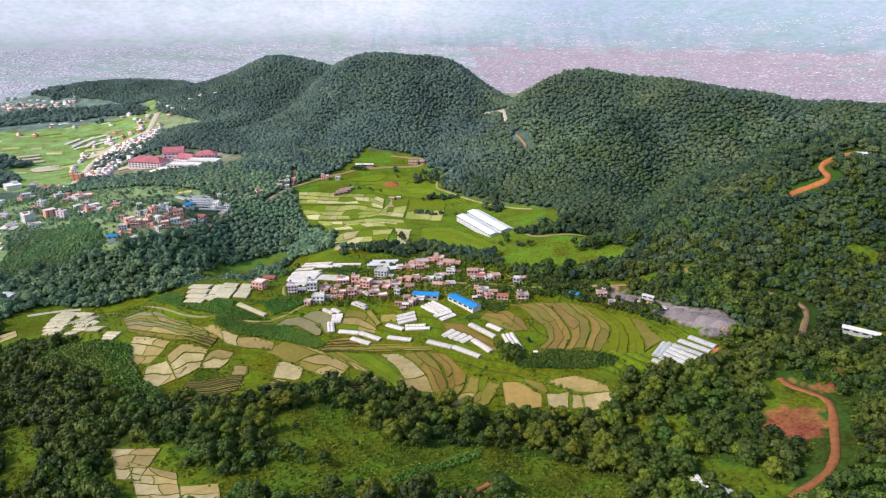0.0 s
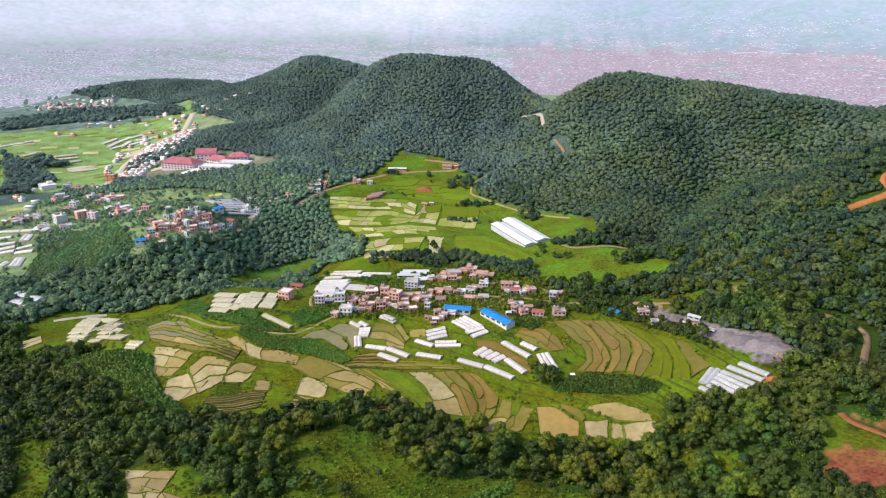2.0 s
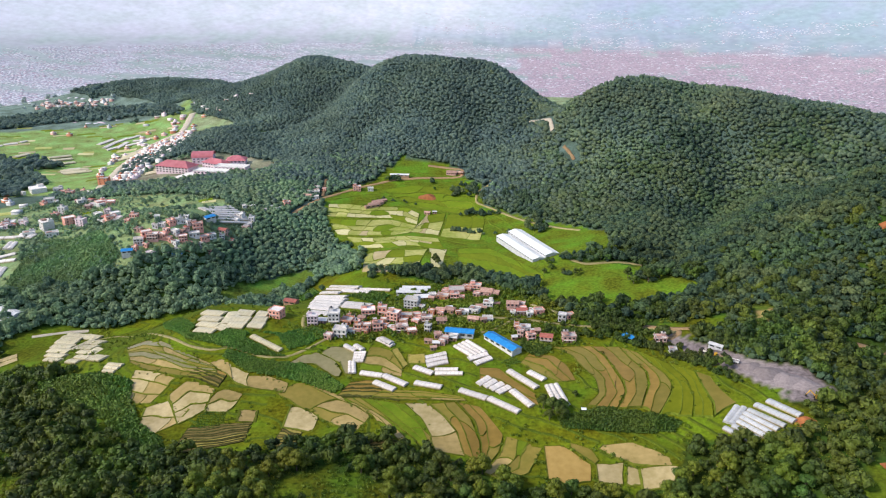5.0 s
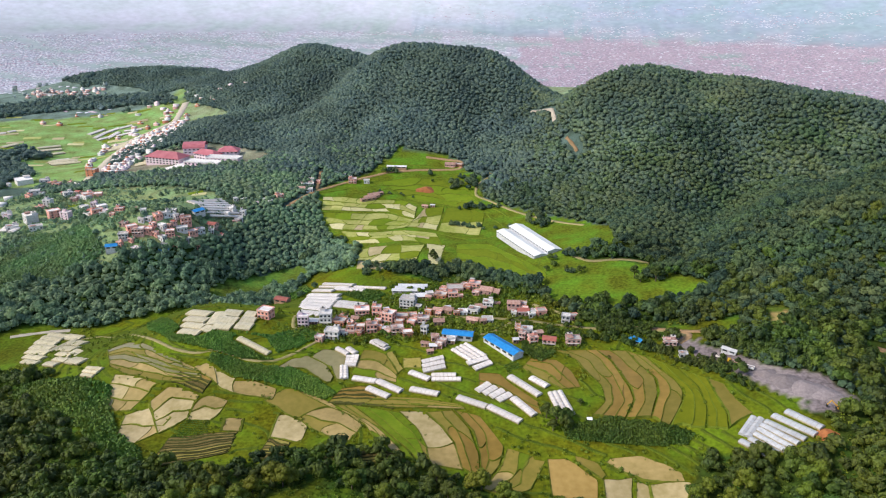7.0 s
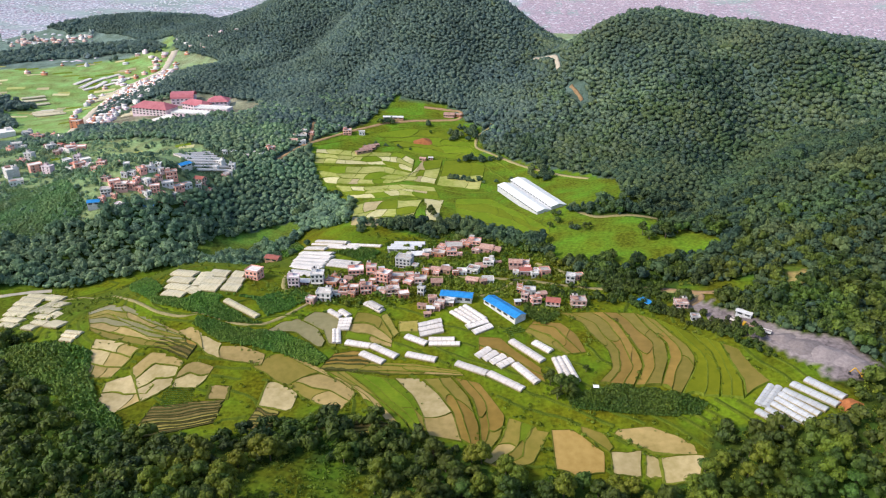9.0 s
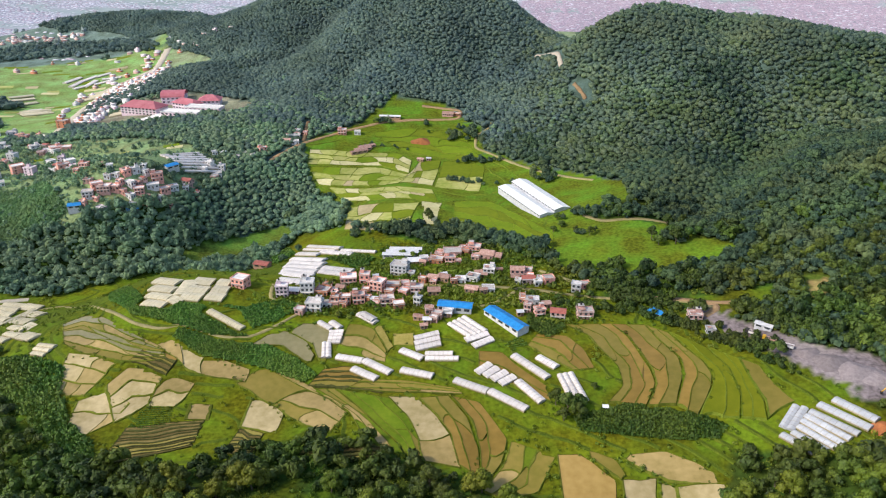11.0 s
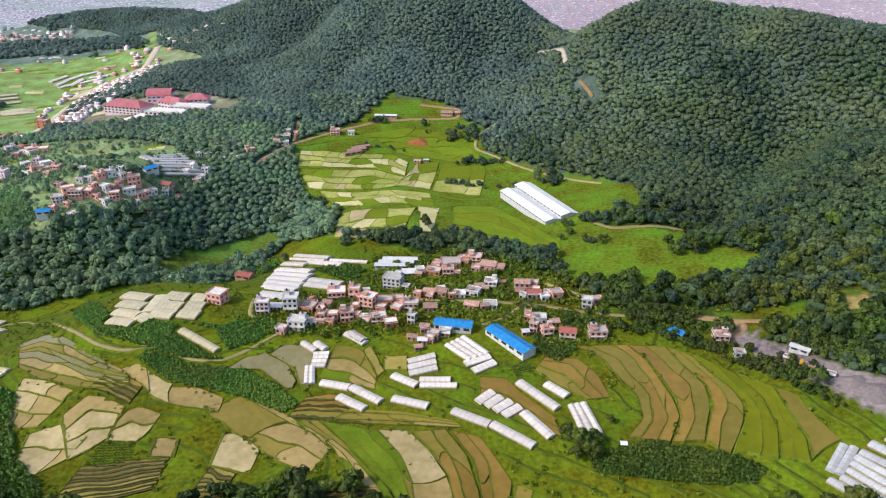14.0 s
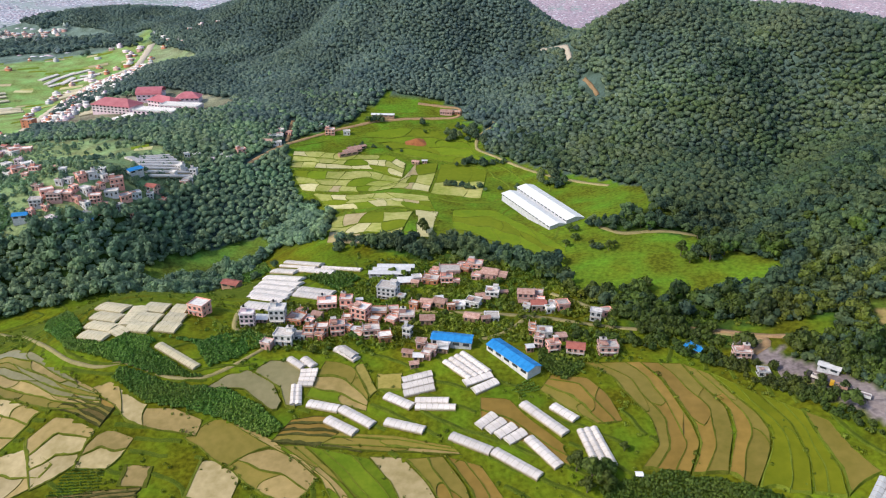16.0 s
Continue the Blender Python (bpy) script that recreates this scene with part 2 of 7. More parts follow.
CAMPUS = [(-520, 975), (-500, 1060), (-430, 1085), (-375, 1070), (-300, 1030), (-279, 1000), (-289, 947), (-420, 938)]
FARWEST = [(-1100, 1385), (-850, 1477), (-612, 1528), (-558, 1393), (-538, 1246), (-564, 1158), (-512, 935), (-616, 932), (-900, 950)]
SLOPE = [(-242, 651), (-199, 716), (-175, 726), (-157, 698), (-208, 662), (-226, 643)]
BARE = [(191, 540), (208, 544), (203, 512), (184, 508)]
BARE_EARTH = [(194, 534), (205, 534), (198, 510), (189, 512)]
REDFIELD = [(174.8, 338.3), (191.1, 336.6), (205.7, 328.5), (193.2, 302), (173.6, 301.5), (173.8, 316.2)]
CLEAR_E = [(133.7, 305.4), (148.3, 296.6), (153.9, 273), (155.6, 263.3), (145.2, 259.3), (130.2, 265), (121.7, 287.4)]
CLEAR_S = [(-102, 363), (-80, 386), (-49, 368), (-26, 332), (24, 340), (38, 330), (24, 260), (-108, 276), (-103, 296), (-90, 300)]
CLEAR_RED = [(198, 373.1), (199, 353.8), (206.7, 343.8), (209.8, 336.5), (205.1, 327.4), (190.6, 335.5), (174.6, 336.5), (174.8, 342.1)]
CLEAR_M = [(27.4, 328.3), (54.6, 326.9), (81, 307.1), (95.6, 286.6), (86.4, 264.1), (28.8, 254.8)]
CLEAR_N = [(108.9, 356.9), (124.9, 358.7), (147, 346.3), (134.8, 337), (112.8, 343.2)]
CLEAR_R = [(325.9, 547.8), (342.4, 541.3), (355.4, 527.6), (351.3, 519), (333.6, 530.6)]
CLEAR_T = [(273.1, 449.3), (290.8, 467.4), (310.8, 447.7), (302.2, 433), (286.5, 437.6)]
WEST_LOW = [(-385, 558), (-360, 585), (-312, 590), (-246, 510), (-234, 450), (-284, 488), (-326, 505), (-352, 501)]
CROP_FRONT = [(-25.5, 282.6), (20.9, 336.3), (20.2, 322.4), (-9.3, 286.4), (-21.7, 267.5)]
PATH_FRONT = [(6.4, 253.7), (13.1, 266), (21.9, 276.9), (25.1, 287)]
FRONTPAD = [(-187, 334), (-150, 332), (-130, 305), (-105, 292), (-100, 268), (-152, 270), (-172, 300)]
CLEAR_W = [(-285, 391), (-249, 374), (-209, 299), (-220, 290)]
QUARRY = [(124, 521), (135, 514), (145, 498), (155, 486), (163, 475), (175, 466), (203, 452), (204, 435), (198, 422), (182, 423), (160, 448), (152, 463), (142, 479), (130, 489)]
ROAD_RED = [(154.3, 258.9), (168.8, 267.3), (179.5, 274.6), (189, 286.9), (199.7, 309.2), (209, 328.1), (212.1, 340.9), (206.4, 349.5), (199.4, 358), (198.9, 367.6)]
BANK_RED = [(201.9, 368.6), (202.6, 361.4), (215.4, 347.3), (221.2, 346.6), (246, 385.1), (240.3, 383.8), (222.9, 359.3), (210.9, 358.5)]
ROAD_HILL = [(305.9, 603.8), (315.4, 605.2), (324.4, 605.2), (343.1, 607.7), (340.1, 616.0), (338.2, 623.6), (344.3, 629.3), (355.9, 631.2), (376.2, 633.2)]
TRACK_WOOD = [(91.8, 536.8), (108.5, 532.6), (124.2, 526.7), (134.4, 519.9), (147, 515.8)]
CLEAR_Y = [(126.9, 533.8), (143.3, 524.7), (169.2, 532.6), (174.8, 528.1), (168.8, 513.3), (149.1, 510.2), (141.7, 495.9), (135.3, 502.6), (134.5, 515)]
TRACK_E = [(241.5, 428.6), (254.6, 451.7), (268.5, 474.5), (273.5, 490), (266, 498), (250, 500.5)]
# rice terraces: look, lower edge, upper edge, strips, length of a field
BANDS_WEST = [
    ('upland', [(-239.2, 486.1), (-225, 478.1), (-210.8, 474.4), (-196.2, 470.7), (-183.3, 471.5), (-174.8, 473)],
     [(-251.3, 507.6), (-240.5, 513.5), (-219.4, 502.3), (-198.8, 488.9), (-179.9, 480.2)], 6, 20),
    ('pale', [(-228.4, 453.9), (-220.5, 448.1), (-209.6, 448)],
     [(-231.5, 476.3), (-217.8, 474.2), (-201.8, 468)], 3, 12),
    ('pale', [(-206.6, 427.5), (-194.8, 419.2), (-184.9, 429.3)],
     [(-209.4, 442.3), (-197.0, 450.6), (-182.6, 441.8)], 2, 15),
    ('pale', [(-182.8, 430.2), (-177.9, 434.5), (-171.6, 442.7)],
     [(-198.1, 453.2), (-190.9, 467.2), (-172.0, 459.7)], 3, 14),
    ('pale', [(-170.0, 441.3), (-156.9, 441.1), (-153.9, 446.8)],
     [(-170.3, 451.8), (-166.5, 461.3), (-153.1, 456.3)], 2, 14),
]
BANDS_WEST_LOW = [
    ('tan', [(-174.4, 477.2), (-166.8, 473.5), (-158.2, 466.3), (-149.9, 464.3), (-137.5, 462.6), (-125.9, 460.4)],
     [(-180.3, 482.4), (-175, 486), (-164.9, 479.5), (-154.5, 473.8), (-141.2, 472.4), (-125.8, 467.5)], 1, 17),
    ('tan', [(-127.7, 458.3), (-115.6, 451.3), (-104.8, 445.1)],
     [(-117.8, 470.5), (-105.8, 464.3), (-91.1, 455)], 1, 26),
    ('tan', [(-103.6, 444.2), (-97.8, 438.6), (-84.6, 430.1), (-71.4, 424)],
     [(-97.7, 450.1), (-89.7, 452.6), (-77.1, 446.8), (-66.1, 436.9)], 2, 18),
    ('olive', [(-103.4, 462.6), (-90.1, 454.9), (-76.8, 447.7), (-65.8, 437.8)],
     [(-112.5, 468.3), (-97.7, 462.9), (-82.5, 453.5), (-70.7, 445.6)], 1, 26),
    ('pale', [(-116.2, 426.9), (-99.4, 424.1)],
     [(-116.9, 448.1), (-98.9, 438.8)], 1, 40),
    ('furrow2', [(-194.1, 470.2), (-181.3, 467), (-169.3, 461.7)],
     [(-188.4, 478.6), (-177.5, 477.5), (-166.6, 473.4)], 4, 60),
]
BANDS_LOW = [
    ('furrow', [(-175.8, 394.3), (-157.4, 401.0), (-136.1, 411.5)],
     [(-175.2, 424.8), (-157.7, 429.0), (-137.5, 431.7)], 10, 60),
    ('furrow', [(-119.4, 405.2), (-104.3, 405.5)],
     [(-116.8, 427.7), (-104.0, 422.3)], 7, 40),
    ('furrow', [(-82.1, 406.1), (-62.2, 403.5), (-42.9, 403.4)],
     [(-77.6, 418.5), (-60.5, 414.7), (-39.7, 413.5)], 4, 60),
    ('pale', [(-146.5, 432.9), (-137.0, 433.2)],
     [(-147.8, 442.3), (-138.5, 442.2)], 1, 20),
]
BANDS_A = [
    ('meadow', [(-20.7, 666.9), (10.5, 642.1), (35.0, 619.4), (52.3, 583.9)],
     [(-23.3, 721.8), (8, 725), (31.1, 686.2), (54.2, 637.8)], 4, 34),
    ('meadow', [(-84, 868), (-39, 851), (-0.3, 838)],
     [(-123.5, 906.5), (-79.8, 926.2), (-15.4, 910.9), (-6.3, 880.2)], 4, 40),
]
BANDS_C = [
    ('olive', [(-88, 455), (-76, 447.5), (-63.5, 437.5), (-51.5, 416)],
     [(-74.6, 454.8), (-60, 440.5), (-44.6, 423), (-36.4, 414), (-30.7, 404.2)], 2, 26),
    ('green', [(-73.2, 454.6), (-58.7, 440.3), (-43.3, 422.7), (-35.2, 414.1), (-29.6, 404.3)],
     [(-45, 446.6), (-34.2, 433.4), (-26.2, 418.3), (-23.6, 404.4)], 2, 30),
    ('tan', [(-43.7, 446.3), (-33, 433.5), (-25, 418), (-22.5, 404.1)],
     [(-30.7, 445.6), (-20.1, 432.5), (-12.2, 419.7), (-7.9, 400.6)], 1, 24),
    ('olivebrown', [(-29.4, 445.3), (-18.9, 432.5), (-11, 419.7), (-6.7, 400.6)],
     [(-13.5, 446.2), (-3.1, 429.6), (1.7, 411.6), (3.2, 393.5)], 2, 26),
    ('olivebrown', [(-12.3, 445.9), (-1.9, 429.6), (2.9, 411.6), (4.2, 393.5)],
     [(2.1, 440.9), (11.2, 425.3), (15.8, 416.1), (12.8, 401.9), (3.5, 386.4)], 2, 24),
    ('olive', [(5.1, 385.7), (13.9, 401), (17.2, 415.4)],
     [(14.2, 381.2), (28.9, 385.3), (37.5, 405.9)], 2, 20),
    ('orange', [(39.2, 381.3), (48.1, 379.1), (61.1, 379.9)],
     [(38.4, 407.1), (48.2, 408.6), (56.7, 397.7), (62.7, 391.7)], 1, 60),
]
BANDS_D = [
    ('brown', [(53.4, 404.8), (60.6, 396.3), (64.8, 392)],
     [(53, 408.7), (63.7, 403.3), (67.3, 394.6)], 1, 60),
    ('pale2', [(65.1, 378.6), (77.5, 376.8)],
     [(65.7, 392.4), (80.1, 392.1)], 1, 60),
    ('pale2', [(79.2, 376.6), (87.2, 375.3)],
     [(81.6, 390.2), (88.2, 385.5)], 1, 60),
    ('tan', [(70.1, 403.1), (79.1, 395.3), (87.3, 390.3), (103.9, 387.8)],
     [(71.4, 404.6), (86, 404.7), (96.8, 397.7), (106.1, 388.9)], 1, 60),
    ('pale', [(87.9, 372.9), (102.2, 374.3)],
     [(88.3, 386.2), (107.5, 386.2)], 1, 60),
    ('water', [(-128.7, 486.4), (-111.0, 486.3), (-94.1, 473.6), (-91.8, 474.9)],
     [(-121.8, 494.6), (-111.9, 498.8), (-98.1, 491.1), (-91.0, 480.2)], 1, 60),
]
BANDS_E = [
    ('water', [(-109.7, 499.0), (-93.4, 487.7), (-88.7, 476.2), (-83.5, 475.6)],
     [(-103.3, 506.1), (-85.4, 505.2), (-84.9, 490.6), (-84.3, 483.6)], 1, 60),
    ('olive', [(-80.2, 482.2), (-63.4, 478.0), (-50.1, 472.9)],
     [(-75.7, 506.1), (-68.5, 505.1), (-60.9, 501.6), (-50.3, 481.7)], 2, 22),
    ('ochre', [(-60.4, 500.8), (-49.4, 480.6)],
     [(-57.5, 506.5), (-46.6, 485.0)], 1, 30),
    ('ochre', [(-46.6, 485.0), (-35.2, 485.1)],
     [(-48.2, 496.3), (-36.2, 496.4)], 1, 30),
    ('furrow2', [(-89.7, 457.3), (-68.9, 454.3), (-48.5, 450.2)],
     [(-83.7, 468.8), (-72.5, 471.1), (-61.8, 469.0)], 4, 60),
    ('olive', [(-68.8, 453.7), (-33.9, 449.4), (-5.3, 446.3)],
     [(-60.2, 460.7), (-34.9, 458.0), (-10.2, 451.2)], 2, 40),
]
BANDS_F = [
    ('brown', [(28.1, 484.1), (38.5, 472.5), (51.5, 462.7)],
     [(34.0, 494.8), (50.9, 493.9), (58.2, 481.8), (62.1, 464.2)], 3, 17),
]
BANDS_G = [
    ('brown', [(1.5, 460.0), (13.4, 455.1), (27.1, 447.3), (37.9, 439.8)],
     [(1.2, 479.4), (13.9, 478.3), (21.0, 467.9), (36.6, 450.1)], 2, 26),
]
BANDS_H = [
    ('white', [(-44.9, 664.1), (-35.5, 664.3)],
     [(-50.9, 714.7), (-33.2, 713.6)], 1, 30),
]
BANDS_ARCS = [
    ('arcs', [(50.2, 505.6), (63.2, 494.4), (65.5, 485.1), (74.3, 465.9), (74.4, 449.1), (65.7, 437.8)],
     [(76.5, 506.4), (83.7, 492.9), (87.4, 476), (89.8, 461.2), (90.2, 449.3), (82.8, 434.4)], 3, 30),
    ('arcs', [(77.5, 506.2), (84.8, 493.2), (88.4, 476.2), (90.6, 461), (91, 449.1), (83.6, 434.2)],
     [(95.1, 503.7), (100.3, 484), (106.4, 469.3), (105.1, 455.3), (96.7, 433.1)], 2, 30),
    ('arcs2', [(96.1, 503.5), (101.2, 483.8), (107.2, 469), (105.9, 455.1), (97.4, 432.9)],
     [(105.4, 494.2), (111.4, 477), (117, 463.8), (118.5, 452.1), (115.5, 443.1), (104.4, 424.5)], 2, 24),
    ('lush', [(106.5, 494.4), (112.5, 477.2), (117.8, 463.6), (119.4, 452.3), (116.4, 443.2), (105.1, 424.3)],
     [(121.3, 475.2), (127.1, 455.9), (126.9, 436.7), (122.8, 421)], 2, 44),
    ('lush', [(122.3, 475.3), (127.9, 455.6), (127.6, 436.4), (123.5, 420.8)],
     [(133.8, 462.3), (134.9, 441.7), (135.5, 428.8), (133, 417.7)], 2, 50),
    ('lush2', [(134.5, 462.1), (135.6, 441.4), (136.1, 428.6), (133.6, 417.5)],
     [(141.6, 454.8), (143.5, 438.9), (148.5, 426.7)], 1, 60),
]
BANDS_MEADOW = [
    ('pale3', [(-174.4, 820.9), (-159.3, 822.6), (-131.1, 824.2), (-100.7, 828.1), (-71.6, 809.5)],
     [(-178.9, 851), (-158.7, 856.5), (-137.2, 857.1), (-110.6, 859), (-88.4, 862.7), (-72.4, 844.5)], 3, 14),
    ('pale3', [(-155.8, 784.3), (-121.7, 775), (-92.1, 771), (-74.1, 780.1), (-45.5, 771)],
     [(-173.5, 817.1), (-130.3, 819.8), (-99.9, 822.8), (-71.2, 805.3), (-63.5, 845.4), (-42.4, 846.2)], 3, 13),
    ('water2', [(-43.3, 767.6), (-25.3, 763.8), (-1.9, 756.1)],
     [(-39.6, 843.7), (-18.5, 840.1), (3.3, 826.3)], 2, 20),
    ('pale3', [(-117.7, 735.3), (-93.6, 723.2), (-67, 723), (-34.7, 710.5)],
     [(-145.6, 778.6), (-110.2, 764.9), (-72.1, 764.2), (-44.8, 756.6)], 3, 17),
    ('pale3', [(-109.1, 665.3), (-94.4, 656.8), (-74.2, 654), (-58.3, 657.4)],
     [(-114.6, 716.1), (-100.6, 713.1), (-69.2, 706.3), (-51.9, 712)], 3, 12),
]
BANDS_FRONT = [
    ('pale4', [(-165.7, 298.5), (-153.1, 296)],
     [(-182.6, 328.8), (-153.4, 326.6)], 3, 11),
    ('pale4', [(-143.7, 273.5), (-124.8, 276.7)],
     [(-166.3, 313.4), (-135.8, 300.6)], 4, 14),
    ('pale4', [(-121.9, 270.3), (-103.9, 272.6)],
     [(-129.6, 288.3), (-110, 288.5)], 2, 20),
    ('pale4', [(-368.1, 511.6), (-352.8, 527.9)],
     [(-378, 526.4), (-361.1, 539.4)], 2, 30),
]
BANDS = BANDS_WEST + BANDS_WEST_LOW + BANDS_LOW + BANDS_A + BANDS_C + BANDS_D + BANDS_E + BANDS_F + BANDS_G + BANDS_H + BANDS_ARCS + BANDS_MEADOW + BANDS_FRONT
PATH_FIELD = [(-312.7, 567.8), (-296.6, 575.8), (-233.6, 520.0), (-202.0, 497.8), (-182.1, 492.4), (-175.3, 499.2), (-147.7, 489.9), (-131.6, 490.9), (-118.5, 502.1), (-106.0, 518.4)]
PATH_LOOP = [(-133.9, 553.9), (-131.1, 534.8), (-125.9, 525.4), (-117.9, 523.7), (-108.6, 527.4)]
ROAD_VILLAGE = [(-70.7, 548.9), (-46.8, 556.8), (-27.6, 553.0), (3.3, 550.4), (33.5, 546.9), (62.3, 539.2), (76.3, 536.4), (100.9, 532.3), (123.7, 525.6), (135.7, 514.0)]
PATH_BRANCH = [(-0.0, 521.9), (12.0, 527.8), (21.2, 540.0), (26.0, 547.8)]
PATH_EAST = [(40.2, 575.4), (59.0, 560.0), (70.0, 542.1)]
ROAD_MEADOW = [(2.4, 942.0), (12.9, 930.4), (-6.9, 909.6), (-7.9, 876.5), (7.3, 859.8), (37.2, 819.0), (68.5, 784.8), (99.6, 752.5)]
TRACK_MEADOW = [(80.2, 665.2), (91.5, 648.3), (116.4, 647.8), (138.4, 644.0)]
ROAD_NORTH = [(-212.1, 817.8), (-191.6, 858.8), (-165.6, 888.8), (-146.7, 908.1), (-115.6, 931.4), (-81.5, 942.8), (-27.4, 951.7), (-25.3, 973.0), (-72.7, 976.3)]
ROAD_SPUR = [(-189.3, 867.1), (-196.1, 919.9)]
ROAD_SADDLE = [(63.9, 1072.1), (79.8, 1054.7), (87.0, 1033.6), (87.7, 985.6)]
SCAR = [(97.9, 935.6), (102.9, 919.8), (107.7, 903.6)]
ROAD_FAR = [(-502.8, 930.2), (-523.8, 1008.0), (-557.3, 1108.0), (-600.0, 1233.8), (-557.3, 1337.7), (-574.8, 1435.5)]
ROAD_YARD = [(123.9, 522.2), (132.7, 523.2), (140.1, 513.1), (128.5, 506.2)]
CROP_A = [(-268.9, 597.4), (-206.0, 521.9), (-166.6, 515.8), (-131.8, 491.5), (-153.7, 491.0), (-178.9, 497.9), (-206.6, 506.4), (-236.4, 533.9)]
CROP_B = [(-158.5, 517.6), (-140.6, 516.6), (-121.3, 529.9), (-107.4, 523.2), (-119.7, 506.0), (-131.5, 498.8), (-143.9, 513.8)]
CROP_C = [(-173.2, 494.6), (-146.5, 486.7), (-119.0, 485.8), (-100.2, 476.8), (-86.4, 464.1), (-92.8, 459.5), (-113.5, 468.4), (-133.6, 473.4), (-152.8, 475.0), (-174.4, 487.7)]
CROP_D = [(47.7, 428.9), (60.6, 432.3), (74.2, 435.7), (90.6, 430.6), (107.5, 424.1), (116.6, 416.5), (111, 409.9), (95.2, 410.9), (76.6, 414), (60.4, 417.9), (49.3, 421)]
CROP_E = [(28.5, 514.3), (42.7, 517.9), (50.5, 501.8), (40.1, 490.5), (29.0, 500.5)]
CROP_F = [(-113.7, 612.8), (-90.4, 615.6), (-74.0, 605.0), (-84.1, 584.1)]
CROP_G = [(-183.5, 667.4), (-157.5, 674.0), (-144.4, 645.5), (-154.2, 626.4)]
CROP_H = [(-174.6, 425.7), (-172.5, 439.7), (-157.0, 440.3), (-153.9, 429.2), (-161.5, 424.2)]
SHRUB_SLOPE = [(-300, 484), (-255, 478), (-230, 467), (-224, 452), (-207, 429), (-187, 413), (-178, 398), (-200, 405), (-236, 434), (-284, 461), (-300, 468)]
CROP_W = [(-441.3, 677.9), (-462, 742), (-383.5, 716.6), (-334.1, 661), (-341.3, 646.3), (-360.6, 633.9), (-388.1, 613.7), (-424.1, 620.4), (-433.4, 655.7)]
GROVE_W = [(-452.7, 689.2), (-479.8, 737.2), (-472.6, 752.1), (-431.4, 710.5), (-430.5, 683.1)]
OPEN = [TERRACES, MEADOW, WEST, CAMPUS, FARWEST, SLOPE, BARE, REDFIELD, CLEAR_E, CLEAR_S, FRONTPAD, CLEAR_W, WEST_LOW, QUARRY, SHRUB_SLOPE, BANK_RED, CLEAR_M, CLEAR_N, CLEAR_R, CLEAR_T, CLEAR_Y, CLEAR_RED]
WOOD_PLAIN = [(-831.4, 1578.9), (-667.1, 1528.2), (-572.6, 1427.7), (-702.5, 1468.4), (-849, 1450.3), (-935.6, 1368.4), (-998.7, 1462.8), (-933, 1575)]
WOOD_LEFT = [(-813.5, 1185.7), (-734, 1133.6), (-613.3, 1003.4), (-620.6, 968.6), (-646.8, 937.5)]
SETTLED = [(-490.4, 945.6), (-531.1, 1058.3), (-589.1, 1233.8), (-567.5, 1290.7), (-539.5, 1332.6), (-461.3, 1153), (-471.8, 1075.1), (-478.2, 1015.3), (-475.7, 963.9)]
ROAD_WEST = [(-364.7, 564.9), (-352.2, 572.4), (-341, 579.1), (-327.6, 584.1)]
CROP_J = [(14.8, 483.4), (23.3, 491.6), (28.6, 484.5), (20.2, 479.1)]
ROADS = [(ROAD_WEST, 4), (ROAD_RED, 8), (PATH_FRONT, 6), (ROAD_HILL, 7), (TRACK_E, 9), (TRACK_WOOD, 7), (ROAD_MEADOW, 4), (TRACK_MEADOW, 4), (ROAD_NORTH, 5), (ROAD_SPUR, 4), (ROAD_SADDLE, 5), (SCAR, 7), (ROAD_FAR, 8), (ROAD_VILLAGE, 5), (PATH_EAST, 3)]


# ---- mesh helpers ----
def mesh_of(name, verts, faces, mats, smooth_it=False, idx=None):
    me = bpy.data.meshes.new(name)
    me.from_pydata(verts, [], faces)
    for m in mats if isinstance(mats, (list, tuple)) else [mats]:
        me.materials.append(m)
    if idx is not None:
        me.polygons.foreach_set("material_index", idx)
    if smooth_it:
        me.polygons.foreach_set("use_smooth", [True] * len(me.polygons))
    me.update()
    return me


def tri_mesh(name, V, F, mats, tint=None, idx=None):
    """A mesh from arrays of vertices and triangles."""
    me = bpy.data.meshes.new(name)
    me.vertices.add(len(V))
    me.vertices.foreach_set("co", np.asarray(V, np.float32).ravel())
    me.loops.add(3 * len(F))
    me.loops.foreach_set("vertex_index", np.asarray(F, np.int32).ravel())
    me.polygons.add(len(F))
    me.polygons.foreach_set("loop_start", np.arange(0, 3 * len(F), 3, dtype=np.int32))
    for m in mats:
        me.materials.append(m)
    if idx is not None:
        me.polygons.foreach_set("material_index", np.asarray(idx, np.int32))
    if tint is not None:
        me.attributes.new("tint", "FLOAT", "POINT").data.foreach_set("value", np.asarray(tint, np.float32))
    me.update(calc_edges=True)
    return me


def part(name, me, parent=None, label="", m=None):
    ob = new(name, me)
    if parent is not None:
        ob.parent = parent
    if m is not None:
        ob.matrix_basis = m
    return tagged(ob, label)


# ---- ground: one sheet to the far side of the basin ----
def spaced(lo, hi, fine_lo, fine_hi, step, grow):
    mid = list(np.arange(fine_lo, fine_hi + 0.1, step))
    a, s, down = fine_lo, step, []
    while a > lo:
        s *= grow
        a -= s
        down.append(a)
    b, s, up = fine_hi, step, []
    while b < hi:
        s *= grow
        b += s
        up.append(b)
    return np.array(down[::-1] + mid + up)


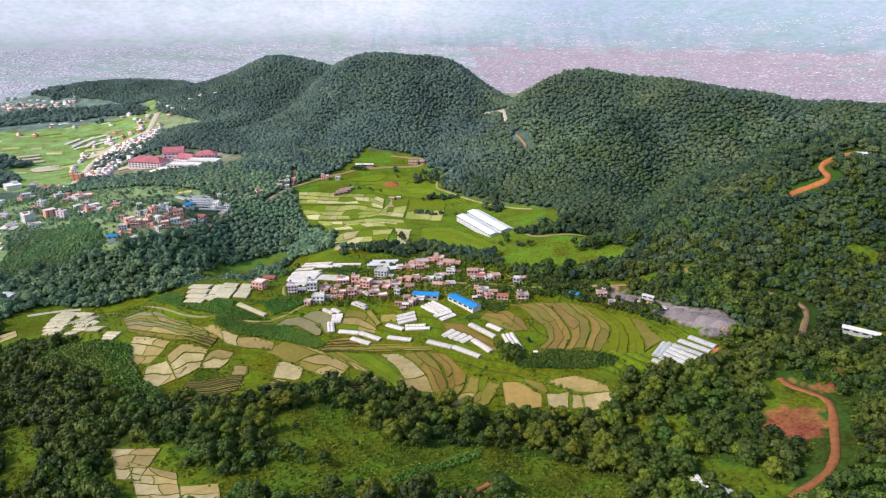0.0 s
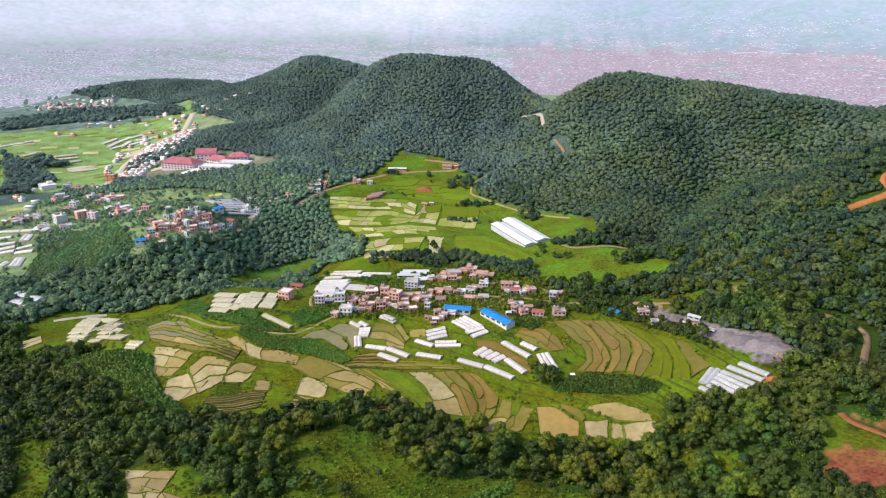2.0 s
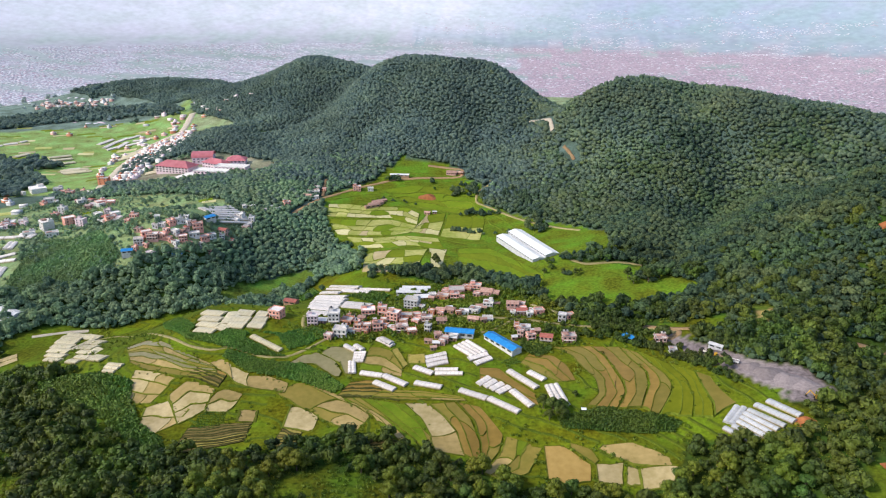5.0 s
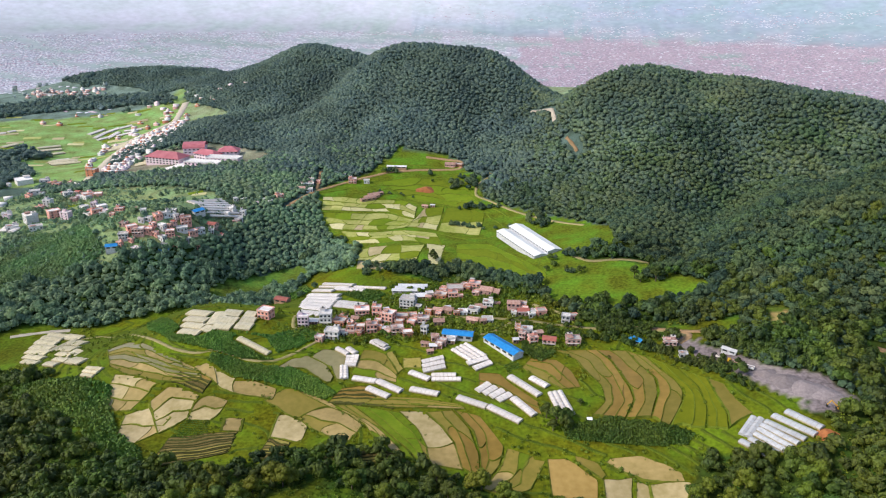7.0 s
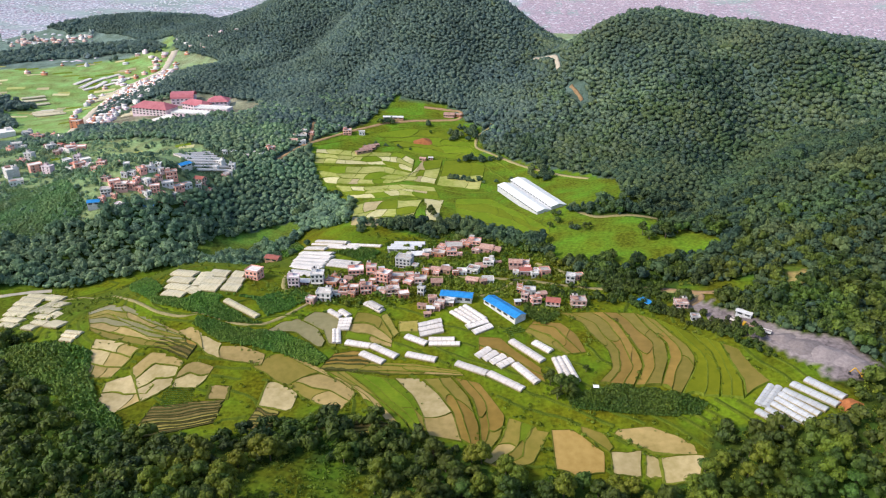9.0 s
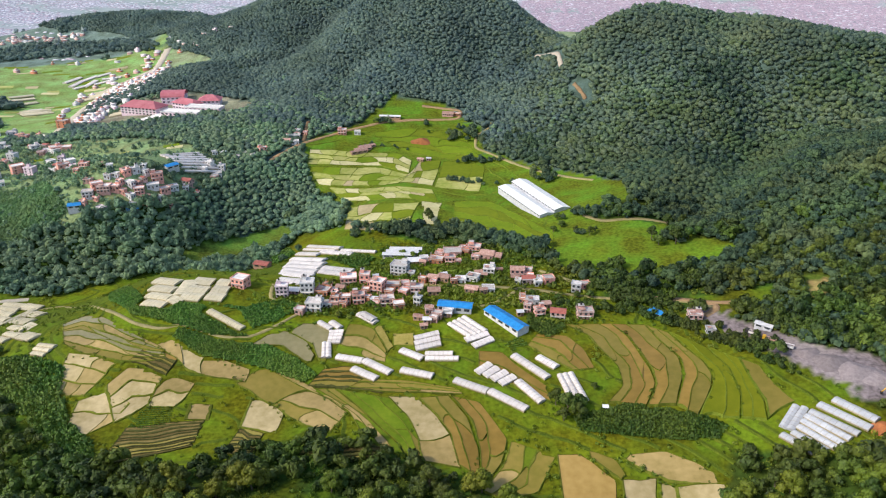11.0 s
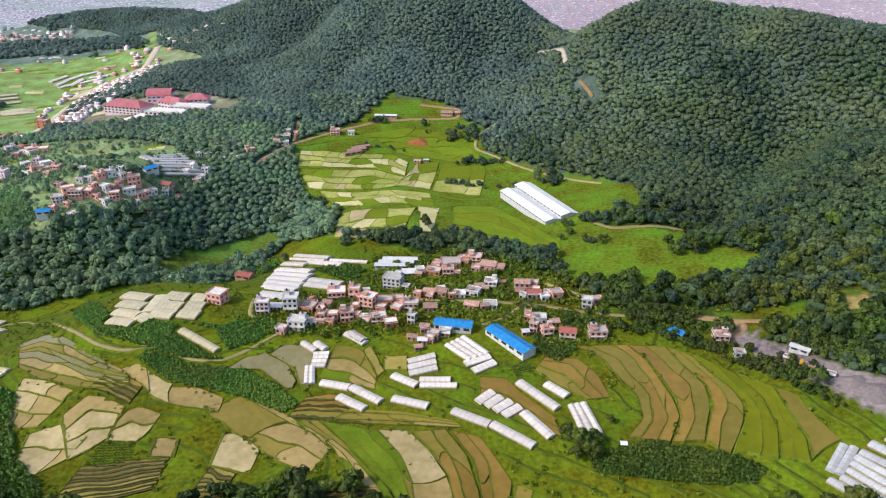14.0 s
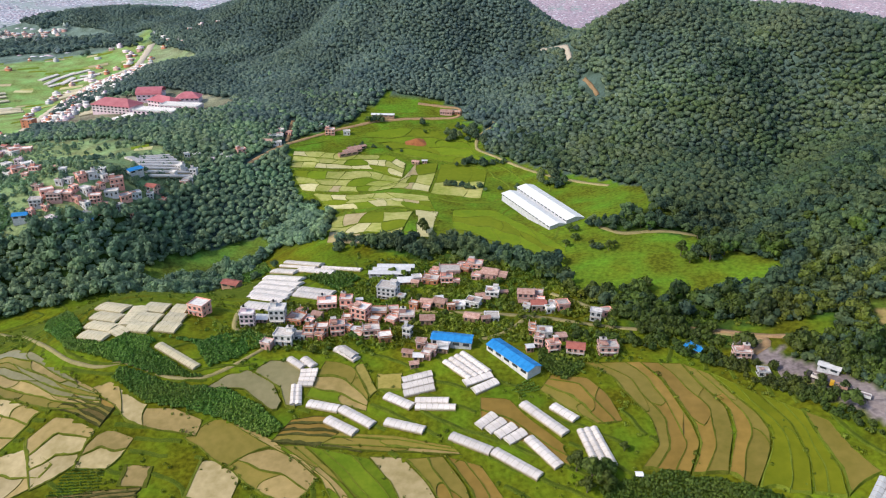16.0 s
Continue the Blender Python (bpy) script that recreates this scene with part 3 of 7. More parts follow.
def build_ground():
    gx = spaced(-3600, 3600, -340, 330, 3.3, 1.05)
    gy = spaced(-900, 4800, 240, 720, 3.3, 1.033)
    X, Y = np.meshgrid(gx, gy)
    Z = height(X, Y)
    # the ground is cut down under the terraces, whose fields stand on it
    for _, lo, hi, *_ in BANDS:
        Z -= 0.6 * inside(lo + hi[::-1], X, Y)
    nx, ny = len(gx), len(gy)
    verts = np.stack([X, Y, Z], -1).reshape(-1, 3)
    i = np.arange(nx * ny).reshape(ny, nx)
    a, b, c, d = i[:-1, :-1].ravel(), i[:-1, 1:].ravel(), i[1:, 1:].ravel(), i[1:, :-1].ravel()
    F = np.concatenate([np.stack([a, b, c], 1), np.stack([a, c, d], 1)])
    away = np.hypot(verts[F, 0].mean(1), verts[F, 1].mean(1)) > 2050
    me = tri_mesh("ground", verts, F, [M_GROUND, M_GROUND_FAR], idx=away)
    me.polygons.foreach_set("use_smooth", [True] * len(me.polygons))
    x, y = verts[:, 0], verts[:, 1]
    jx, jy = x + 4 * wobble(x, y, 9), y + 4 * wobble(x, y, 8, 3)
    col = np.tile(np.array([0.042, 0.072, 0.012]), (len(x), 1))     # forest floor, shrubs
    n = wobble(x, y, 30, 5)[:, None] * 0.5 + 0.5

    def lay(mask, c1, c2):
        col[mask] = (np.array(c1) * n + np.array(c2) * (1 - n))[mask]
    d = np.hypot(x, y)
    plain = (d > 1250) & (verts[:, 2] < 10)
    # hill floor tinted with the same haze blue as its woods
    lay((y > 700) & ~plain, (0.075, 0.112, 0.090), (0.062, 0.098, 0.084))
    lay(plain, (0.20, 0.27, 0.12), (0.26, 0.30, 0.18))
    # far plain pales to lilac-grey with distance: haze in the cover colour
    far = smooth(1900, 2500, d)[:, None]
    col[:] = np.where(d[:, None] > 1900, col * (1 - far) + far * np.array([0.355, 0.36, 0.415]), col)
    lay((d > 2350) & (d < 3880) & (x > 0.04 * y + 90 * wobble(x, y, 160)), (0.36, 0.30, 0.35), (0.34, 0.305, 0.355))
    # belts of fields and trees between the quarters of the town, in haze-greyed greens
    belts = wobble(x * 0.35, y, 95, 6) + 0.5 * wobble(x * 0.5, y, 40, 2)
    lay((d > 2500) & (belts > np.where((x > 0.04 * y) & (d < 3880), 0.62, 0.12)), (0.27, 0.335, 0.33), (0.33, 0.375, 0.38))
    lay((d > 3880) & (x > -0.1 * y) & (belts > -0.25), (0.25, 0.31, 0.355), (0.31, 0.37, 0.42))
    # the far edge fades into haze colour, white at left, blue at right
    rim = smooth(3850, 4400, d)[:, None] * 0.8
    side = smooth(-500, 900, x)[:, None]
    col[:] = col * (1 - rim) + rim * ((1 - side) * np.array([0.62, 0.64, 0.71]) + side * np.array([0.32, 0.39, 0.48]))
    # western slope lightened for the haze that lies over it
    lay(inside(WEST, jx, jy), (0.225, 0.280, 0.125), (0.150, 0.210, 0.100))
    lay(inside(FARWEST, jx, jy), (0.17, 0.27, 0.07), (0.24, 0.32, 0.12))
    lay((x < -620) & (y > 1345 + 0.37 * (x + 923)) & (d < 2000), (0.120, 0.170, 0.150), (0.150, 0.205, 0.165))
    lay(inside(CAMPUS, jx, jy), (0.16, 0.17, 0.10), (0.30, 0.27, 0.20))
    lay(inside(TERRACES, jx, jy), (0.128, 0.150, 0.008), (0.078, 0.104, 0.007))
    lay(inside(MEADOW, jx, jy), (0.122, 0.176, 0.013), (0.094, 0.146, 0.013))
    lay(inside(SLOPE, jx, jy), (0.12, 0.19, 0.03), (0.08, 0.14, 0.02))
    for p in (CLEAR_E, CLEAR_S, CLEAR_W, WEST_LOW, FRONTPAD, SHRUB_SLOPE, CLEAR_M, CLEAR_N, CLEAR_R, CLEAR_T, CLEAR_Y, CLEAR_RED):
        lay(inside(p, jx, jy), (0.112, 0.142, 0.010), (0.072, 0.102, 0.009))
    lay(inside(BARE, jx, jy), (0.10, 0.14, 0.02), (0.08, 0.12, 0.015))
    lay(inside(BARE_EARTH, jx, jy), (0.30, 0.20, 0.085), (0.24, 0.16, 0.065))
    lay(inside(REDFIELD, jx, jy), (0.205, 0.080, 0.032), (0.25, 0.100, 0.042))
    lay(inside(BANK_RED, x, y), (0.24, 0.090, 0.036), (0.19, 0.085, 0.036))
    lay(inside(QUARRY, jx, jy), (0.19, 0.155, 0.155), (0.26, 0.215, 0.215))
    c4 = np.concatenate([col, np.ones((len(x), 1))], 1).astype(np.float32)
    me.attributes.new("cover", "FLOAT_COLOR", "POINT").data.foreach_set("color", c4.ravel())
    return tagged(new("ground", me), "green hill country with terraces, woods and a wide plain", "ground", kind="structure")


build_ground()


# ---- trees ----
def ico(rng, squash=0.8, rough=0.18):
    bm = bmesh.new()
    bmesh.ops.create_icosphere(bm, subdivisions=1, radius=1)
    V = np.array([v.co[:] for v in bm.verts])
    F = np.array([[v.index for v in f.verts] for f in bm.faces])
    bm.free()
    V *= 1 + rng.uniform(-rough, rough, (len(V), 1))
    V[:, 2] *= squash
    return V, F


def leaf_shell(rng, centre, radius, count, size):
    """Leaf triangles that face outwards, scattered over a clump."""
    d = rng.normal(size=(count, 3))
    d[:, 2] = np.abs(d[:, 2]) * 0.9 - 0.25
    d /= np.linalg.norm(d, axis=1)[:, None]
    p = np.asarray(centre) + d * np.asarray(radius) * rng.uniform(0.72, 1.2, (count, 1))
    u = np.cross(d, rng.normal(size=(count, 3)))
    u /= np.linalg.norm(u, axis=1)[:, None]
    v = np.cross(d, u) + d * rng.uniform(-0.5, 0.5, (count, 1))
    s = size * rng.uniform(0.7, 1.3, (count, 1))
    V = np.stack([p + u * s, p - 0.6 * u * s + 0.8 * v * s, p - 0.5 * u * s - 0.85 * v * s], 1).reshape(-1, 3)
    return V, np.arange(3 * count).reshape(-1, 3)


def crown(rng, clumps, leaves, size, tall=0.85, full=0.8, rough=0.18):
    """A crown about 1 in radius, its middle 1 above its foot: clumps with leaf triangles round them."""
    Vs, Fs, off = [], [], 0
    for k in range(clumps):
        if clumps == 1:
            c, r = np.array([0, 0, 1.0]), np.array([0.85, 0.85, tall])
        else:
            a = 2 * math.pi * (k + rng.uniform(-0.3, 0.3)) / (clumps - 1)
            c = np.array([0.5 * math.cos(a), 0.5 * math.sin(a), 0.85 + rng.uniform(-0.25, 0.3)]) if k else np.array([0, 0, 1.25])
            r = np.array([0.5, 0.5, 0.46 * tall / 0.85]) * rng.uniform(0.8, 1.15)
        V, F = ico(rng, 0.8, rough)
        V = V * r * full + c
        Vs.append(V), Fs.append(F + off)
        off += len(V)
        V, F = leaf_shell(rng, c, r, leaves // clumps, size)
        Vs.append(V), Fs.append(F + off)
        off += len(V)
    return np.concatenate(Vs), np.concatenate(Fs)


def scatter(lo_x, hi_x, lo_y, hi_y, step, rng):
    x, y = np.meshgrid(np.arange(lo_x, hi_x, step), np.arange(lo_y, hi_y, step))
    x, y = x.ravel(), y.ravel()
    return x + rng.uniform(-0.48, 0.48, len(x)) * step, y + rng.uniform(-0.48, 0.48, len(y)) * step


def wooded(x, y):
    """Where the woods stand: all land that is not open, not road and not plain."""
    jx, jy = x + 3 * wobble(x, y, 9), y + 3 * wobble(x, y, 8, 3)
    ok = np.abs(x) < 0.80 * y + 60
    for p in OPEN:
        ok &= ~inside(p, jx, jy)
    for line, wd in ROADS:
        ok &= near_line(line, x, y) > wd
    return ok


def stamp(name, protos, x, y, z, size, tint, mats, label, category, rounded=False):
    rng = np.random.default_rng(len(x))
    Vs, Fs, Ts, off = [], [], [], 0
    which = rng.integers(0, len(protos), len(x))
    ang = rng.uniform(0, 2 * math.pi, len(x))
    for p, (V, F) in enumerate(protos):
        s = np.nonzero(which == p)[0]
        if not len(s):
            continue
        c, n = np.cos(ang[s])[:, None], np.sin(ang[s])[:, None]
        k = size[s][:, None]
        W = np.stack([(V[:, 0] * c - V[:, 1] * n) * k + x[s][:, None], (V[:, 0] * n + V[:, 1] * c) * k + y[s][:, None], V[:, 2] * k * rng.uniform(0.9, 1.25, (len(s), 1)) + z[s][:, None]], -1)
        Vs.append(W.reshape(-1, 3))
        Fs.append((F[None] + (np.arange(len(s)) * len(V))[:, None, None] + off).reshape(-1, 3))
        Ts.append(np.repeat(tint[s], len(V)))
        off += len(s) * len(V)
    me = tri_mesh(name, np.concatenate(Vs), np.concatenate(Fs), mats, np.concatenate(Ts))
    me.polygons.foreach_set("use_smooth", [rounded] * len(me.polygons))
    return tagged(new(name, me), label, category, kind="stuff")


def build_woods():
    rng = np.random.default_rng(4)
    far = [crown(rng, 1, 7, 0.42, t, 1.12, 0.24) for t in (0.62, 0.75, 0.95, 0.7, 0.85, 0.65)]
    mid = [crown(rng, 4, 96, 0.225, t, 0.92, 0.32) for t in (0.8, 0.95, 1.2, 0.9, 1.05)]
    # hill woods
    x, y = scatter(-950, 820, 690, 1950, 4.1, rng)
    z = height(x, y)
    ok = wooded(x, y) & ((z > -2) | (x > -560) & (y < 1250))
    ok &= ~((np.hypot(x, y) > 1250) & (z < 8))
    ok &= (np.abs(x) < 0.70 * y + 30) & (rng.uniform(size=len(x)) < np.where(y > 1200, 0.8, 1.0))
    dzdy = (height(x, y + 15) - z) / 15
    ok &= (dzdy > -0.12) | (y < 960) | (rng.uniform(size=len(x)) < 0.10)
    x, y, z = x[ok], y[ok], z[ok]
    size = rng.uniform(2.2, 3.7, len(x)) * (1 + 0.15 * wobble(x, y, 40, 1))
    tint = np.clip(0.46 + 0.26 * wobble(x, y, 60, 2) + 0.12 * wobble(x, y, 17, 5) + rng.normal(0, 0.15, len(x)), 0, 1)
    # left and far slopes take the haze-blue leaf colour, not another species
    hazed = (x + rng.normal(0, 28, len(x)) < 70 + 40 * wobble(x, y, 50, 3)) & (y > 880) | (x < -120)
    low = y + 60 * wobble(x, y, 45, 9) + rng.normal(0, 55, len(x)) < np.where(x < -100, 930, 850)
    for name, sel, mat, label in (("hill_woods", ~hazed & ~low, M_LEAF, "dense green broadleaf woods on the hillsides"), ("pine_woods", hazed & ~low, M_LEAF_HAZY, "dense woods on the far hills, haze-blue in colour"), ("foothill_woods", hazed & low, M_RAVINE, "bluish green woods at the foot of the hills"), ("lower_woods", ~hazed & low, M_LEAF_MID, "dark green broadleaf woods low on the hillsides")):
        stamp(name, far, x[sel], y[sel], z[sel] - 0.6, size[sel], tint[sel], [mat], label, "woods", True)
    # woods on the western plain
    x, y = scatter(-1250, -560, 930, 1900, 7.5, rng)
    z = height(x, y)
    ok = (inside(WOOD_PLAIN, x, y) | inside(WOOD_LEFT, x, y) | (wobble(x, y, 95, 11) > 0.62)) & (near_line(ROAD_FAR, x, y) > 30) & (np.abs(x) < 0.72 * y + 40)
    x, y, z = x[ok], y[ok], z[ok]
    stamp("plain_woods", far, x, y, z - 0.6, rng.uniform(3, 6, len(x)), np.clip(rng.normal(0.4, 0.2, len(x)), 0, 1), [M_LEAF_HAZY], "patches of bluish woods on the western plain", "woods")
    # valley woods
    x, y = scatter(-560, 560, 240, 690, 6.2, rng)
    ok = wooded(x, y) & (np.abs(x) < 0.70 * y + 45)
    thin = 0.98 + 0.45 * wobble(x, y, 28, 7) + 0.3 * wobble(x, y, 60, 2)
    ok &= (rng.uniform(size=len(x)) < thin) | (y > 430)
    x, y = x[ok], y[ok]
    z = height(x, y)
    size = 1.8 + 4.6 * rng.beta(1.2, 1.7, len(x))
    tint = np.clip(0.45 + 0.35 * wobble(x, y, 45, 2) + rng.normal(0, 0.32, len(x)), 0, 1)
    # the largest ones in the foreground are trees of their own
    big = (size > 3.8) & (np.abs(x - 10) < 150) & (y > 258) & (y < 420)
    pick = np.nonzero(big)[0][::max(1, int(big.sum() / 215))][:215]
    keep = np.ones(len(x), bool)
    keep[pick] = False
    misty = keep & (x < -110 + 25 * wobble(x, y, 40)) & (y > 560)
    keep &= ~misty
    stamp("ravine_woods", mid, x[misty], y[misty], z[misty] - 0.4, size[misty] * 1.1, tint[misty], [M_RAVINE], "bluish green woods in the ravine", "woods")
    ux, uy = scatter(-480, -110, 545, 690, 3.6, rng)
    ok = wooded(ux, uy) & (np.abs(ux) < 0.72 * uy + 20)
    ux, uy = ux[ok], uy[ok]
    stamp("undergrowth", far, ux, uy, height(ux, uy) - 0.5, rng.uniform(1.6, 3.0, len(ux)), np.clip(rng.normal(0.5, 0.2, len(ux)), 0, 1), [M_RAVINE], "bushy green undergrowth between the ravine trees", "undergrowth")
    ux, uy = scatter(140, 500, 440, 700, 3.7, rng)
    ok = wooded(ux, uy) & (np.abs(ux) < 0.66 * uy + 20)
    ux, uy = ux[ok], uy[ok]
    stamp("undergrowth", far, ux, uy, height(ux, uy) - 0.5, rng.uniform(1.6, 3.0, len(ux)), np.clip(rng.normal(0.4, 0.2, len(ux)), 0, 1), [M_LEAF_MID], "bushy green undergrowth between the slope trees", "undergrowth")
    upper = keep & (rng.uniform(size=len(x)) < smooth(490, 650, y))
    keep &= ~upper
    stamp("slope_woods", mid, x[upper], y[upper], z[upper] - 0.4, size[upper], tint[upper], [M_LEAF_MID], "green mixed woods on the lower slopes", "woods")
    stamp("valley_woods", mid, x[keep], y[keep], z[keep] - 0.4, size[keep], tint[keep], [M_LEAF_NEAR], "dense green mixed woods and shrubs in the valley", "woods")
    return list(zip(x[pick], y[pick], z[pick], size[pick], tint[pick]))


FOREGROUND_TREES = build_woods()


# ---- far town ----
def boxes_mesh(name, x, y, z, w, d, h, ang, mats, idx=None):
    """Many plain far-off houses: walls and flat roof, one mesh."""
    n = len(x)
    cx = np.array([-1, 1, 1, -1, -1, 1, 1, -1]) * 0.5
    cy = np.array([-1, -1, 1, 1, -1, -1, 1, 1]) * 0.5
    cz = np.array([0, 0, 0, 0, 1, 1, 1, 1])
    c, s = np.cos(ang)[:, None], np.sin(ang)[:, None]
    X, Y = cx * w[:, None], cy * d[:, None]
    V = np.stack([X * c - Y * s + x[:, None], X * s + Y * c + y[:, None], cz * (h[:, None] + 2) + z[:, None] - 2], -1).reshape(-1, 3)
    q = np.array([[0, 1, 5], [0, 5, 4], [1, 2, 6], [1, 6, 5], [2, 3, 7], [2, 7, 6], [3, 0, 4], [3, 4, 7], [4, 5, 6], [4, 6, 7]])
    F = (q[None] + 8 * np.arange(n)[:, None, None]).reshape(-1, 3)
    return tri_mesh(name, V, F, mats, idx=None if idx is None else np.repeat(idx, 10))


# haze in the wall colours: washed to pale lilac and greyed pink
M_WHITE = grainy("hazy_pale_render", (0.45, 0.435, 0.50), (0.68, 0.665, 0.73), 0.05, vary=0.16, rand="island", bump=0)
M_BRICKY = grainy("hazy_pink_brick", (0.36, 0.275, 0.335), (0.47, 0.365, 0.43), 0.05, vary=0.18, rand="island", bump=0)


def build_town():
    rng = np.random.default_rng(9)
    out = []
    for lo, hi, step in ((1450, 2300, 22), (2300, 3950, 12), (3950, 4350, 15)):
        x, y = scatter(-3000, 3000, lo, hi, step, rng)
        ok = (np.abs(x) < 0.70 * y + 40) & ((y > 2300) | (np.abs(x) > 0.36 * y))
        x, y = x[ok], y[ok]
        z = height(x, y)
        d = np.hypot(x, y)
        pinkish = (x > 0.04 * y + 90 * wobble(x, y, 160)) & (d < 3880)
        belts = wobble(x * 0.35, y, 95, 6) + 0.5 * wobble(x * 0.5, y, 40, 2)
        dens = 0.78 - 1.1 * belts + 0.35 * wobble(x * 0.6, y, 34, 1)
        dens = np.where(pinkish, 0.95 - 0.75 * smooth(0.5, 0.9, belts), dens)
        dens = np.where((d > 3880) & (x > -0.1 * y), 0.14 - 0.65 * belts, dens)
        dens = np.where(d < 2300, 1.2 * wobble(x, y, 130, 4) - 0.25, dens)
        dens = np.where((d > 3950) & (x < -0.1 * y), 0.0, dens)
        ok = (rng.uniform(size=len(x)) < dens) & (d < 4420) & (z < np.where(d < 2100, 6, 190))
        out.append((x[ok], y[ok], z[ok], np.where(pinkish, 1.0, 0.95)[ok]))
    x, y, z, k = (np.concatenate(c) for c in zip(*out))
    n = len(x)
    pink = (x > 0.04 * y + 90 * wobble(x, y, 160)) & (np.hypot(x, y) < 3880 + 90 * wobble(x, y, 90))
    idx = np.where(rng.uniform(size=n) < np.where(pink, 0.86 - 0.5 * (np.hypot(x, y) < 2780), 0.28), 1, 0)
    long_ = np.where(rng.uniform(size=n) < 0.05, 2.6, 1.0)
    # houses kept under a metre so shaded walls don't break the haze
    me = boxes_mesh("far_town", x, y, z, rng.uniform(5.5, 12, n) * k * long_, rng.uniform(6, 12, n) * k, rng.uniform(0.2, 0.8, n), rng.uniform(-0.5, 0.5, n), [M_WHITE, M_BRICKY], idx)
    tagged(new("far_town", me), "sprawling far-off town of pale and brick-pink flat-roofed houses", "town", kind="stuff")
    # trees between the far houses
    x, y = scatter(-2700, 2700, 1450, 4100, 21, rng)
    d = np.hypot(x, y)
    z = height(x, y)
    belts = wobble(x * 0.35, y, 95, 6) + 0.5 * wobble(x * 0.5, y, 40, 2)
    ok = (np.abs(x) < 0.70 * y + 40) & ((y > 2200) | (np.abs(x) > 0.36 * y) & (z < 5)) & (0.02 + 0.36 * belts - 0.6 * smooth(2300, 2800, d) > rng.uniform(size=len(x)))
    x, y, z = x[ok], y[ok], z[ok]
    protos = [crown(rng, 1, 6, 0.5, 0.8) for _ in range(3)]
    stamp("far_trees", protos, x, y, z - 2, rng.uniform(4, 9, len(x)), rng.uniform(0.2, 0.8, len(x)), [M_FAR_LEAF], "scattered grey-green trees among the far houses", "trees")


# leaf colour washed to pale grey-green, with the haze painted in
M_FAR_LEAF = foliage("hazy_tree_leaves", (0.27, 0.33, 0.32), (0.35, 0.40, 0.39), 0.35, 0.15)
build_town()


# ---- backdrop: hazy mountains and haze round the basin ----
def build_backdrop():
    m = bpy.data.materials.new("haze_distance")
    n, l, bs = nodes_of(m)
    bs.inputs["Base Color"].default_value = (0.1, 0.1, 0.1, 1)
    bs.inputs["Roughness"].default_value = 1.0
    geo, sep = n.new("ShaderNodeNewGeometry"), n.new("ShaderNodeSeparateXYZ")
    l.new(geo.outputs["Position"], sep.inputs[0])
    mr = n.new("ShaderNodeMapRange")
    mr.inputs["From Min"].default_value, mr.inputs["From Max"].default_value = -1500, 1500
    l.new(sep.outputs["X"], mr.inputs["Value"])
    # hazy daylight put in as emission: near white at left, blue at right
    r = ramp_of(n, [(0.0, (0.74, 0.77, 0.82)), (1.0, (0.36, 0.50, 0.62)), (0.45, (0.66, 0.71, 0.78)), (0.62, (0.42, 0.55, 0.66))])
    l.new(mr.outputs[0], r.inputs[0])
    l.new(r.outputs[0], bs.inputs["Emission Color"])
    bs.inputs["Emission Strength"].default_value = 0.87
    V, F = [], []
    N = 160
    for i in range(N + 1):
        a = -1.3 + 2.6 * i / N
        top = 330 + 110 * math.sin(a * 5.1 + 1) + 60 * math.sin(a * 13 + 2) + 200 * smooth(-0.2, 0.5, np.array(a))
        for k in range(4):
            r = 4480 + 60 * k
            V.append((r * math.sin(a), r * math.cos(a), 20 + (float(top) - 20) * (k / 3) ** 0.8))
    for i in range(N):
        for k in range(3):
            p = 4 * i + k
            F.append((p, p + 1, p + 5, p + 4))
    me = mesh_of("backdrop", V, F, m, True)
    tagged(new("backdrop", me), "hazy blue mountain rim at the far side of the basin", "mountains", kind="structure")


build_backdrop()

